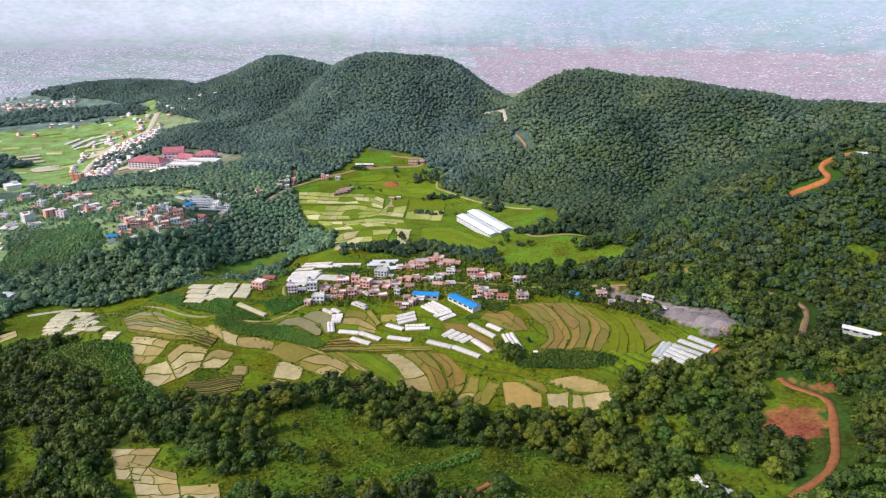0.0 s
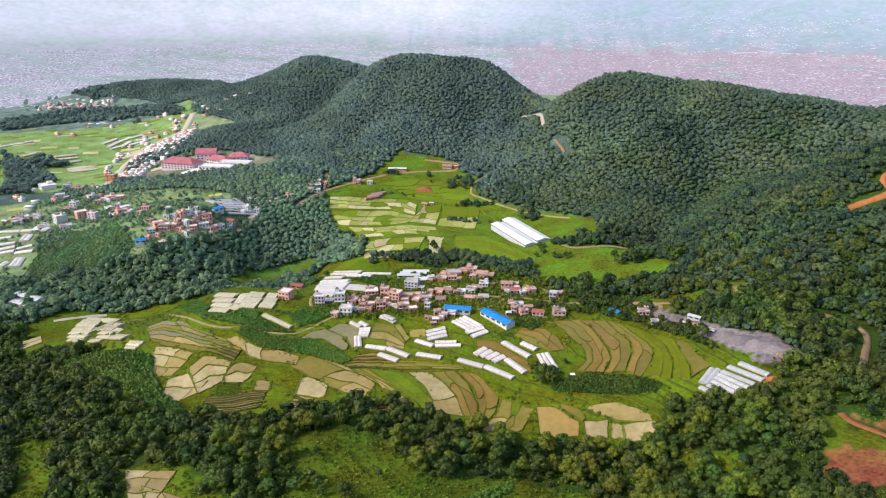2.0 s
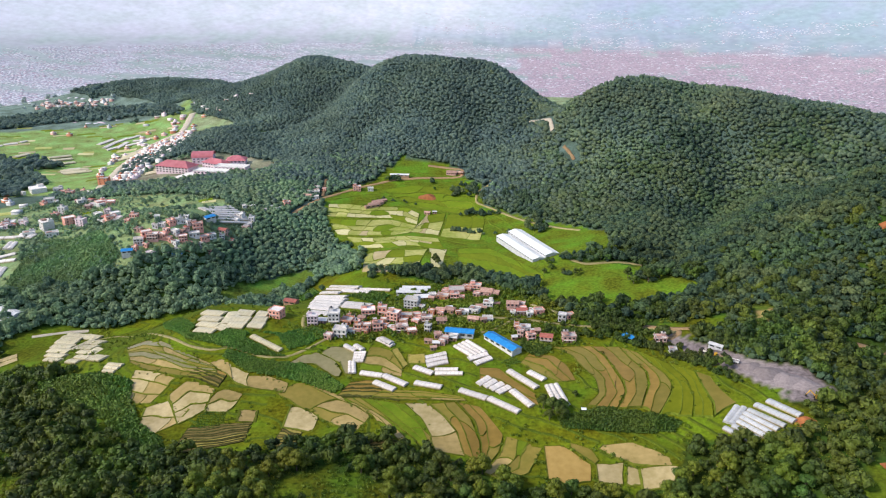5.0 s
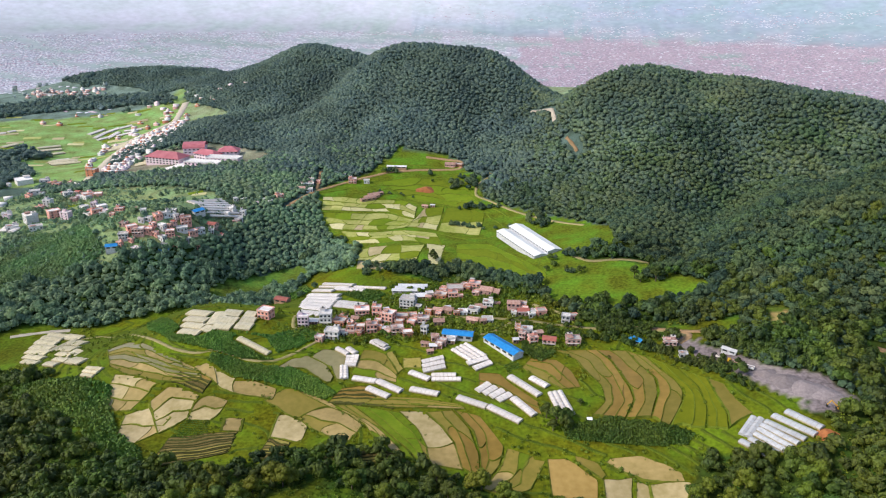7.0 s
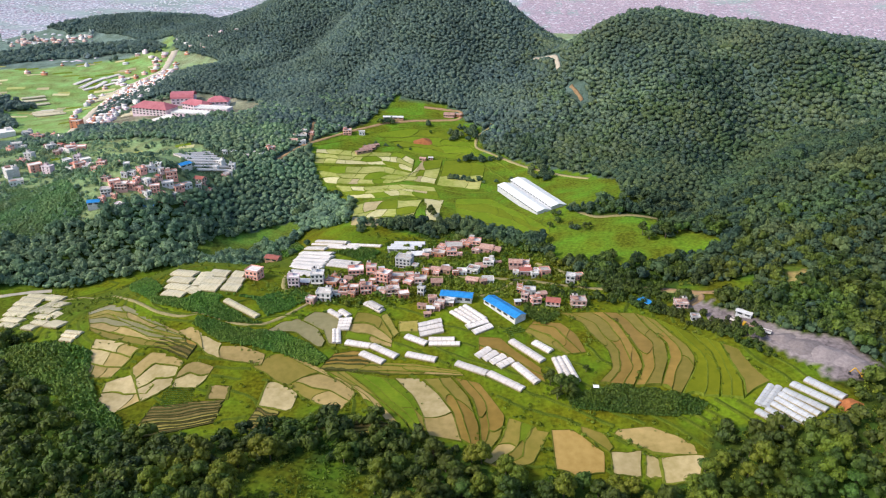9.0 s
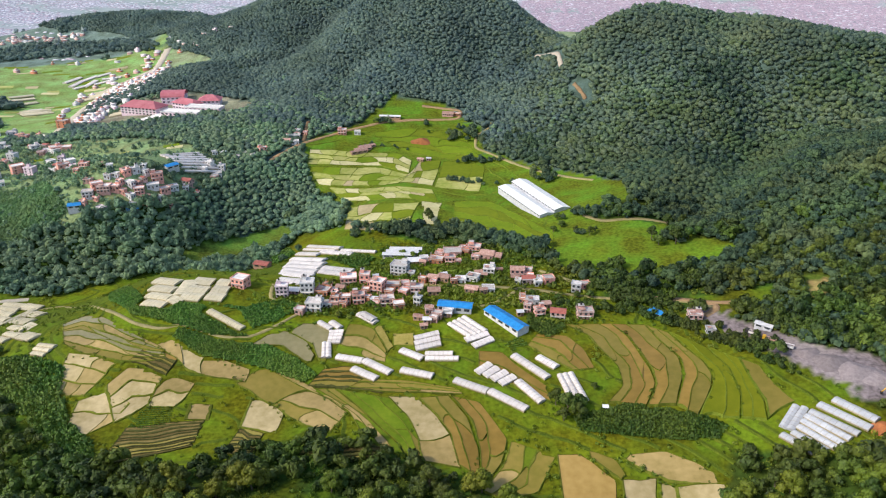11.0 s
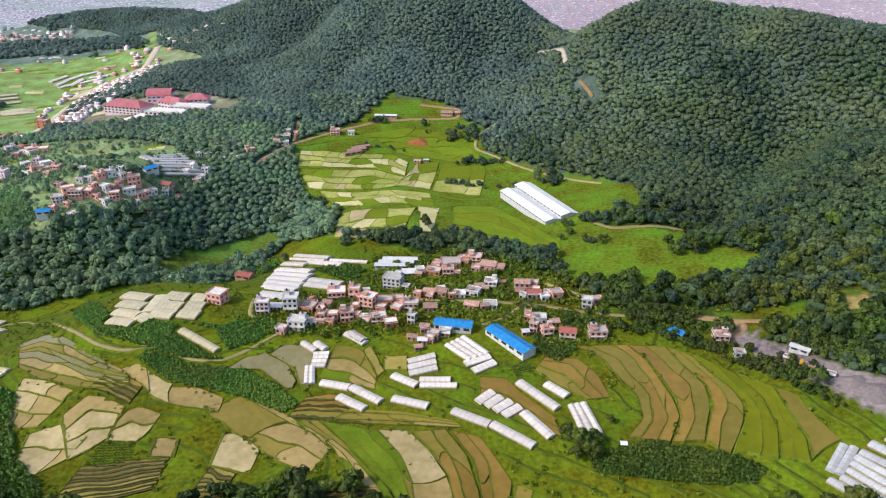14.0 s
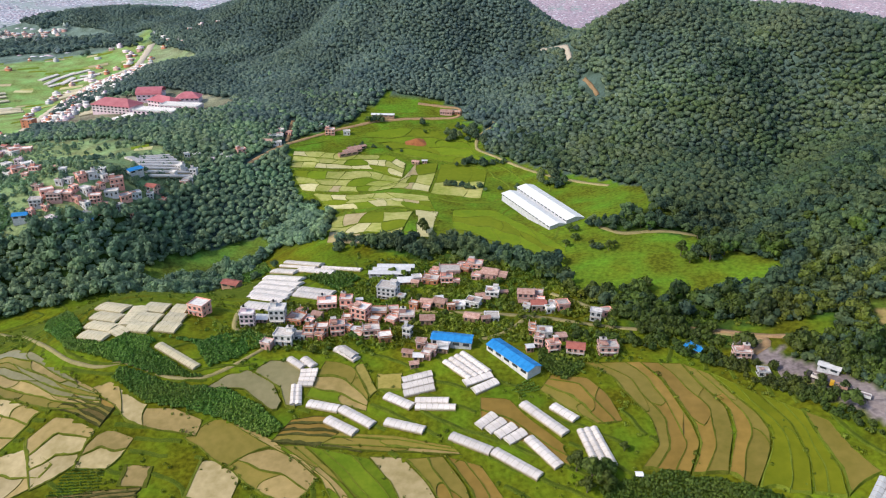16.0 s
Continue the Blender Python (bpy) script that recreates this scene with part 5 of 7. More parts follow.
HOUSES_16_ROAD = [
    (-123.1, 532.7, 7.8, 8.4, 'P'),
    (-108.0, 536.2, 8.7, 10.2, 'W'),
    (-117.3, 538.5, 7.6, 2.6, 'R'),
    (-98.4, 537.0, 9.3, 3.9, 'B'),
    (-92.1, 541.1, 5.0, 2.6, 'G'),
    (-99.4, 517.4, 10.1, 6.1, 'W'),
    (-92.5, 522.7, 6.0, 2.6, 'W'),
    (-85.5, 554.7, 10.9, 5.7, 'K'),
    (-74.6, 556.2, 7.0, 7.5, 'K'),
    (-63.7, 540.7, 9.2, 9.0, 'K'),
    (-54.9, 545.0, 9.2, 4.6, 'B'),
    (-87.8, 525.5, 5.4, 6.1, 'B'),
    (-81.4, 526.2, 6.0, 5.9, 'B'),
    (-73.9, 527.3, 7.8, 6.5, 'K'),
    (-68.3, 528.9, 4.2, 4.5, 'B'),
    (-55.7, 524.3, 8.8, 5.1, 'R'),
    (-48.1, 519.9, 7.0, 3.8, 'B'),
    (-38.9, 539.2, 8.5, 4.8, 'R'),
    (-53.2, 571.4, 11.8, 7.9, 'G'),
    (-45.6, 591.6, 9.5, 3.0, 'T'),
    (-30.0, 592.6, 10.2, 3.5, 'B'),
]
HOUSES_16_MIDDLE = [
    (-20.4, 590.4, 7.4, 5.5, 'K'),
    (-19.4, 604.5, 13.2, 4.0, 'R'),
    (-3.9, 612.4, 9.9, 4.8, 'K'),
    (5.9, 598.3, 10.3, 4.3, 'R'),
    (6.8, 569.0, 7.7, 4.9, 'W'),
    (-3.6, 557.6, 8.1, 3.8, 'W'),
    (-11.6, 555.5, 6.9, 2.6, 'W'),
    (-29.5, 557.6, 6.9, 4.4, 'T'),
    (-22.3, 557.3, 7.5, 4.1, 'T'),
    (-4.1, 539.7, 8.4, 3.3, 'T'),
    (6.3, 540.6, 7.8, 2.6, 'W'),
    (-27.8, 536.9, 7.8, 3.6, 'T'),
    (-36.6, 523.5, 4.7, 6.2, 'G'),
    (-34.9, 507.6, 5.4, 2.8, 'T'),
    (-29.3, 504.0, 5.0, 3.0, 'T'),
    (-23.3, 508.0, 5.8, 4.2, 'R'),
    (-31.0, 499.0, 4.2, 2.6, 'T'),
    (25.3, 564.2, 9.5, 6.3, 'R'),
    (31.8, 554.0, 8.7, 4.2, 'D'),
    (44.9, 554.3, 6.9, 4.3, 'K'),
    (61.3, 543.2, 6.1, 6.0, 'G'),
]
HOUSES_16_EAST = [
    (33.1, 524.4, 7.6, 4.2, 'G'),
    (29.7, 515.9, 4.6, 6.1, 'R'),
    (36.3, 512.0, 6.4, 5.2, 'K'),
    (47.1, 509.9, 9.0, 5.0, 'D'),
    (62.8, 511.1, 9.6, 5.0, 'R'),
    (122.5, 500.9, 8.0, 4.8, 'R'),
    (127.3, 487.1, 5.0, 2.6, 'G'),
    (-152.9, 541.2, 9.8, 7.2, 'K'),
    (-153.6, 893.3, 9.8, 5.2, 'K'),
    (-63.0, 843.0, 7.0, 2.5, 'T'),
    (-55.0, 846.0, 5.0, 2.5, 'R'),
    (-168.6, 906.0, 8.0, 3.0, 'W'),
    (-199.0, 871.0, 9.0, 3.0, 'W'),
    (-206.0, 856.0, 10.0, 2.6, 'T'),
    (-30.0, 958.0, 8.0, 2.6, 'B'),
    (-40.8, 955.8, 13.4, 2.6, 'R'),
    (-137.3, 897.3, 6.9, 3.7, 'W'),
]
HOUSES_16 = HOUSES_16_ROAD + HOUSES_16_MIDDLE + HOUSES_16_EAST
HOUSES_WEST_A = [
    (-319.8, 669.5, 11.8, 6.2, 'W'),
    (-308.4, 674.6, 14.7, 6.6, 'R'),
    (-316.1, 678.4, 12.7, 4.9, 'K'),
    (-294.0, 668.0, 8.2, 4.3, 'W'),
    (-300.5, 678.3, 10.4, 5.7, 'K'),
    (-287.5, 676.8, 9.1, 4.8, 'P'),
    (-283.0, 683.5, 10.8, 6.6, 'K'),
    (-298.8, 695.8, 11.1, 5.8, 'K'),
    (-293.0, 701.8, 9.4, 5.9, 'R'),
    (-286.1, 704.4, 8.5, 5.8, 'K'),
    (-276.4, 703.8, 13.6, 9.8, 'K'),
    (-284.3, 697.0, 6.8, 4.5, 'D'),
    (-291.2, 686.8, 9.2, 5.3, 'K'),
    (-276.5, 694.0, 13.4, 4.4, 'W'),
    (-268.7, 696.7, 11.7, 4.4, 'K'),
    (-264.2, 705.6, 10.1, 4.9, 'R'),
    (-275.6, 682.3, 9.1, 4.8, 'R'),
    (-283.9, 672.2, 7.4, 3.9, 'G'),
    (-258.3, 721.0, 12.9, 8.2, 'D'),
    (-257.9, 775.6, 10.2, 7.8, 'D'),
]
HOUSES_WEST_B = [
    (-247.3, 777.3, 8.3, 7.3, 'W'),
    (-247.3, 764.3, 10.9, 4.3, 'R'),
    (-407.0, 781.3, 15.6, 8.8, 'K'),
    (-340.3, 707.7, 10.7, 6.1, 'K'),
    (-413.7, 804.5, 12.9, 5.1, 'W'),
    (-436.6, 810.0, 11.0, 5.2, 'W'),
    (-313.7, 700.8, 6.9, 4.1, 'W'),
    (-223.2, 829.6, 11.7, 6.2, 'K'),
    (-231.0, 816.2, 8.7, 4.1, 'W'),
    (-196.4, 856.5, 11.0, 4.2, 'G'),
    (-206.3, 869.6, 9.2, 3.8, 'W'),
    (-200.5, 885.3, 8.3, 3.8, 'W'),
    (-455.2, 847.9, 17.4, 4.9, 'W'),
    (-443.8, 852.1, 13.8, 4.9, 'K'),
    (-264.6, 808.4, 6.8, 4.1, 'W'),
    (-279.2, 677.3, 7.4, 4.8, 'K'),
    (-269.0, 687.4, 7.5, 4.4, 'K'),
    (-298.8, 686.0, 7.1, 4.4, 'K'),
    (-286.5, 691.0, 7.1, 4.0, 'R'),
]
HOUSES_WEST_C = [
    (-539.1, 881.5, 16.1, 9.3, 'K'),
    (-490.3, 829.8, 12.3, 11.5, 'K'),
    (-461.1, 790.7, 16.9, 11.0, 'K'),
    (-441.5, 782.1, 14.0, 10.7, 'P'),
    (-481.7, 780.1, 20.8, 12.4, 'W'),
    (-524.6, 805.8, 13.7, 5.8, 'W'),
    (-540.2, 803.1, 16.5, 5.8, 'W'),
    (-599.0, 947.1, 30.2, 8.4, 'W'),
    (-562.3, 939.3, 15.5, 9.0, 'G'),
    (-530.8, 915.1, 13.5, 8.7, 'K'),
    (-487.6, 865.6, 14.0, 6.7, 'K'),
    (-456.3, 852.0, 16.4, 6.5, 'K'),
    (-491.5, 763.8, 16.8, 5.5, 'W'),
    (-461.3, 757.0, 17.6, 5.3, 'W'),
    (-514.2, 967.9, 18.6, 12.2, 'B'),
    (-544.9, 796.8, 13.7, 5.8, 'K'),
]
TUNNELS_EDGE = [
    (-544.6, 765.8, -516.8, 764.5), (-515.4, 764.3, -492.6, 763.2), (-530.1, 744.1, -515.0, 746.2), (-506.1, 708.7, -490.9, 714.3),
    (-497.6, 696.2, -482.9, 700.2), (-476.3, 692.2, -456.5, 692.1), (-483.5, 705.0, -470.3, 712.0), (-469.8, 655.5, -468.3, 665.5),
    (-442.9, 615.4, -434.6, 619.6), (-516.7, 724.2, -499.1, 726.9), (-498.8, 759.2, -500.8, 773.3), (-486.8, 757.1, -485.9, 768.7),
    (-494.3, 729.4, -499.7, 748.1), (-488.0, 727.7, -493.7, 746.8), (-454.4, 650.1, -461.6, 673.6), (-447.4, 648.4, -455.3, 671.4),
]
TUNNELS_PLAIN = [
    (-855.6, 1226.9, -840.6, 1242.0), (-841.6, 1246.8, -826.0, 1262.0), (-826.8, 1269.8, -819.9, 1279.4), (-687.2, 1277.5, -676.5, 1310.0),
    (-668.1, 1260.3, -663.6, 1290.0), (-665.2, 1286.7, -652.9, 1317.4), (-645.9, 1261.8, -641.7, 1293.5), (-651.1, 1313.7, -636.0, 1333.2),
    (-634.9, 1274.2, -616.9, 1290.8), (-633.8, 1299.4, -605.1, 1307.9), (-658.7, 1251.8, -645.6, 1267.9), (-652.9, 1119.6, -640.9, 1131.9),
]
TUNNELS_PLAIN_OLD = [
    (-771.6, 1167.3, -764.1, 1195.0), (-712.7, 1166.0, -688.9, 1192.9), (-722.3, 1182.5, -699.0, 1207.9), (-689.5, 1150.7, -674.1, 1174.6), (-737.5, 1135.8, -721.7, 1156.9),
]
HOUSES_9 = HOUSES_WEST_A + HOUSES_WEST_B + HOUSES_WEST_C

# ---- plastic tunnels ----
def plastic(name, a, b):
    m = grainy(name, a, b, 0.3, rough=0.4, vary=0.14, bump=0.1, spec=0.4, fine=9)
    m.node_tree.nodes["Principled BSDF"].inputs["Sheen Weight"].default_value = 0.1
    return m


M_FILM = plastic("white_plastic_film", (0.52, 0.465, 0.44), (0.71, 0.645, 0.61))
M_FILM_OLD = plastic("yellowed_plastic_film", (0.44, 0.375, 0.225), (0.61, 0.53, 0.36))
M_FILM_GREY = plastic("grey_plastic_film", (0.37, 0.37, 0.39), (0.52, 0.52, 0.53))
M_BAMBOO = grainy("bamboo_hoop", (0.22, 0.18, 0.10), (0.36, 0.30, 0.18), 1.5, bump=0)
ARCH = [(-0.5, 0.0), (-0.5, 0.56), (-0.40, 0.70), (-0.2, 0.87), (0.0, 1.0), (0.2, 0.87), (0.40, 0.70), (0.5, 0.56), (0.5, 0.0)]


def tunnel_meshes(film):
    n = len(ARCH)
    V, F = [], []
    rings = 9
    for i in range(rings):
        sag = 0.985 if i % 2 else 1.0
        V += [(i / (rings - 1), y * sag, z * sag) for y, z in ARCH]
    for i in range(rings - 1):
        for k in range(n - 1):
            a = i * n + k
            F.append((a, a + n, a + n + 1, a + 1))
    cover = mesh_of("cover", V, F, film)
    # inner skin gives the sheet thickness
    end = mesh_of("end_panel", [(0, y * 0.97, z * 0.97) for y, z in ARCH] + [(0.004, y * 0.97, z * 0.97) for y, z in ARCH],
                  [tuple(range(n - 1, -1, -1)), tuple(range(n, 2 * n))] + [(k, k + 1, n + k + 1, n + k) for k in range(n - 1)], film)
    V, F = [], []
    for x in (-0.5, 0.5):
        for s in (0.985, 1.02):
            V += [(x, y * s, z * s) for y, z in ARCH]
    for k in range(n - 1):
        F += [(n + k, n + k + 1, 3 * n + k + 1, 3 * n + k), (k, n + k, n + k + 1, k + 1), (2 * n + k, 2 * n + k + 1, 3 * n + k + 1, 3 * n + k)]
    hoop = mesh_of("hoop", V, F, M_BAMBOO)
    return cover, end, hoop


FILMS = {"white": (tunnel_meshes(M_FILM), "white plastic-covered growing tunnel on the terrace"), "old": (tunnel_meshes(M_FILM_OLD), "yellowed plastic growing tunnel in a close row"),
         "grey": (tunnel_meshes(M_FILM_GREY), "grey-white plastic growing tunnel in a close row")}


def build_tunnels(rows, film, group, tall=1.55, alone=5.0, gap=2.4, least=3.0):
    (cover, end, hoop), label = FILMS[film]
    for i, (x0, y0, x1, y1) in enumerate(rows):
        d = math.hypot(x1 - x0, y1 - y0)
        ux, uy = (x1 - x0) / d, (y1 - y0) / d
        wide = alone
        for j, (a0, b0, a1, b1) in enumerate(rows):
            if j != i:
                e = math.hypot(a1 - a0, b1 - b0)
                if abs(((a1 - a0) * ux + (b1 - b0) * uy) / e) > 0.9:
                    mx, my = (a0 + a1) / 2 - (x0 + x1) / 2, (b0 + b1) / 2 - (y0 + y1) / 2
                    if abs(mx * ux + my * uy) < 0.6 * d:
                        wide = min(wide, max(least, abs(-mx * uy + my * ux) * 0.97))
        z0, z1 = h1(x0, y0), h1(x1, y1)
        zc = h1((x0 + x1) / 2, (y0 + y1) / 2)
        lift = max(0.0, zc - (z0 + z1) / 2) * 0.5 + 0.25
        X = Vector((x1 - x0, y1 - y0, z1 - z0))
        L = X.length
        X.normalize()
        Y = Vector((-uy, ux, 0))
        Z = X.cross(Y)
        m = Matrix(((X.x, Y.x, Z.x, x0), (X.y, Y.y, Z.y, y0), (X.z, Y.z, Z.z, z0 + lift), (0, 0, 0, 1)))
        root = tagged(new("plastic_tunnel"), label, "greenhouse", group)
        root.matrix_basis = m
        S = lambda x, sx: Matrix.Translation((x, 0, 0)) @ Matrix.Diagonal((sx, wide, tall, 1))
        part("cover", cover, root, "", S(0, L))
        part("end_panel", end, root, "", S(0.03, 1))
        part("end_panel", end, root, "", S(L - 0.05, 1))
        k = max(2, int(L / gap))
        for h in range(k + 1):
            part("hoop", hoop, root, "", S(0.06 + (L - 0.12) * h / k, 0.09))
        for sd in (-1, 1):
            part("base_rail", BASE_RAIL, root, "", Matrix.Translation((0, sd * wide / 2, -0.45)) @ Matrix.Diagonal((L, 0.12, 0.7, 1)))


def box_mesh(name, mat, lo=(0, -0.5, 0), hi=(1, 0.5, 1)):
    (a, b, c), (d, e, f) = lo, hi
    V = [(a, b, c), (d, b, c), (d, e, c), (a, e, c), (a, b, f), (d, b, f), (d, e, f), (a, e, f)]
    return mesh_of(name, V, [(0, 3, 2, 1), (4, 5, 6, 7), (0, 1, 5, 4), (1, 2, 6, 5), (2, 3, 7, 6), (3, 0, 4, 7)], mat)


BASE_RAIL = box_mesh("base_rail", M_BAMBOO)
build_tunnels(TUNNELS_MID, "white", "tunnels below the village")
build_tunnels(TUNNELS_MID_B, "white", "tunnels by the blue sheds")
build_tunnels(TUNNELS_EAST, "grey", "tunnels by the gravel works", tall=1.5, least=3.2)
build_tunnels(TUNNELS_WEST, "old", "tunnels on the west terrace", tall=1.4, alone=10.0, least=4.2)
build_tunnels([(-161.2, 510.5, -136.9, 497.3)], "old", "tunnels on the west terrace", alone=4.8)
build_tunnels(TUNNELS_FAR_WEST, "old", "tunnels at the wood edge", tall=1.4, alone=9.0, least=3.6)
build_tunnels(TUNNELS_VILLAGE, "white", "tunnels behind the village", alone=8.5)


# ---- houses ----
def wall_paint(name, a, b):
    return grainy(name, tuple(0.82 * v for v in a), b, 0.6, rough=0.85, vary=0.15, bump=0.1, fine=4)


WALLS = {
    "P": wall_paint("lilac_white_wall", (0.70, 0.50, 0.58), (0.82, 0.66, 0.72)), "W": wall_paint("white_wall", (0.62, 0.60, 0.60), (0.78, 0.76, 0.75)),
    "K": wall_paint("pink_wall", (0.76, 0.31, 0.24), (0.88, 0.46, 0.38)), "B": wall_paint("brick_wall", (0.44, 0.16, 0.085), (0.58, 0.25, 0.15)),
    "G": wall_paint("grey_wall", (0.42, 0.42, 0.45), (0.58, 0.58, 0.60)), "R": wall_paint("bare_mixed_wall", (0.44, 0.22, 0.19), (0.58, 0.37, 0.33)),
    "T": wall_paint("mud_brick_wall", (0.36, 0.21, 0.13), (0.50, 0.33, 0.23)), "D": wall_paint("rose_wall", (0.52, 0.30, 0.26), (0.64, 0.42, 0.37)),
}
M_CONCRETE = grainy("weathered_concrete", (0.32, 0.28, 0.26), (0.58, 0.54, 0.51), 0.7, vary=0.25, bump=0.3)
M_ROOF_PALE = grainy("pale_roof_screed", (0.50, 0.45, 0.43), (0.78, 0.74, 0.71), 0.6, vary=0.2, bump=0.2)
M_TIN = grainy("rusty_tin", (0.30, 0.14, 0.10), (0.54, 0.36, 0.30), 0.7, rough=0.6, metal=0.2, vary=0.25, bump=0.2)
M_TIN_PALE = grainy("pale_tin", (0.58, 0.56, 0.56), (0.74, 0.72, 0.72), 0.5, rough=0.5, metal=0.2, vary=0.12, bump=0.2)
M_TIN_WHITE = grainy("white_tin", (0.70, 0.70, 0.70), (0.82, 0.82, 0.81), 0.3, rough=0.45, vary=0.05, bump=0.1)
M_RED_TIN = grainy("red_tin", (0.24, 0.065, 0.05), (0.38, 0.13, 0.10), 0.6, rough=0.55, vary=0.12, bump=0.15)
M_BLUE_TIN = grainy("blue_tin", (0.010, 0.16, 0.42), (0.03, 0.25, 0.58), 0.3, rough=0.45, vary=0.06, bump=0.1)
M_GLASS = grainy("dark_window", (0.02, 0.025, 0.03), (0.06, 0.07, 0.08), 1.0, rough=0.15, vary=0.3, bump=0, spec=0.6)
M_DOOR = grainy("dark_door", (0.07, 0.04, 0.03), (0.16, 0.10, 0.07), 2.0, rough=0.6, bump=0.1)
M_TANK = grainy("black_water_tank", (0.015, 0.015, 0.018), (0.04, 0.04, 0.045), 1.0, rough=0.4, bump=0)
WINDOW = box_mesh("window", M_GLASS, (-0.5, -0.06, -0.5), (0.5, 0.06, 0.5))
DOOR = box_mesh("door", M_DOOR, (-0.5, -0.06, 0), (0.5, 0.06, 1))
COLUMN = box_mesh("column", M_CONCRETE, (-0.15, -0.15, 0), (0.15, 0.15, 1))


def tank_mesh():
    bm = bmesh.new()
    bmesh.ops.create_cone(bm, cap_ends=True, segments=10, radius1=0.55, radius2=0.55, depth=1.1, matrix=Matrix.Translation((0, 0, 0.55)))
    bmesh.ops.create_cone(bm, cap_ends=True, segments=10, radius1=0.55, radius2=0.2, depth=0.25, matrix=Matrix.Translation((0, 0, 1.22)))
    me = bpy.data.meshes.new("water_tank")
    bm.to_mesh(me)
    bm.free()
    me.materials.append(M_TANK)
    return me


TANK = tank_mesh()
STYLE = {
    "P": "lilac-white rendered house with flat roof", "W": "white rendered house with flat concrete roof", "K": "pink painted house with flat concrete roof", "B": "red brick house with flat roof",
    "G": "grey concrete house with flat roof", "R": "unfinished house of bare brick and concrete", "T": "low mud-brick house with rusty tin roof", "D": "rose house with red gabled tin roof",
}


def slab(name, mat, x0, x1, y0, y1, z0, z1):
    return box_mesh(name, mat, (x0, y0, z0), (x1, y1, z1))


def ring(name, mat, x0, x1, y0, y1, z0, z1, t):
    """A low wall round a rectangle."""
    V = []
    for z in (z0, z1):
        V += [(x0, y0, z), (x1, y0, z), (x1, y1, z), (x0, y1, z), (x0 + t, y0 + t, z), (x1 - t, y0 + t, z), (x1 - t, y1 - t, z), (x0 + t, y1 - t, z)]
    F = []
    for k in range(4):
        q = (k + 1) % 4
        F += [(k, q, 8 + q, 8 + k), (4 + q, 4 + k, 12 + k, 12 + q), (8 + k, 8 + q, 12 + q, 12 + k)]
    return mesh_of(name, V, F, mat)


def gable(name, mat, x0, x1, y0, y1, z, rise, over=0.45, t=0.12):
    """A two-pitch roof with its ridge along x, corrugated by ribs across it."""
    x0, x1, y0, y1 = x0 - over, x1 + over, y0 - over, y1 + over
    ym = (y0 + y1) / 2
    sec = [(y0, z - 0.1), (ym, z + rise), (y1, z - 0.1), (y1, z - 0.1 - t), (ym, z + rise - t), (y0, z - 0.1 - t)]
    V = [(x, y, h) for x in (x0, x1) for y, h in sec]
    F = [(k, (k + 1) % 6, 6 + (k + 1) % 6, 6 + k) for k in range(6)] + [(5, 4, 1, 0), (4, 3, 2, 1), (6, 7, 10, 11), (7, 8, 9, 10)]
    return mesh_of(name, V, F, mat)


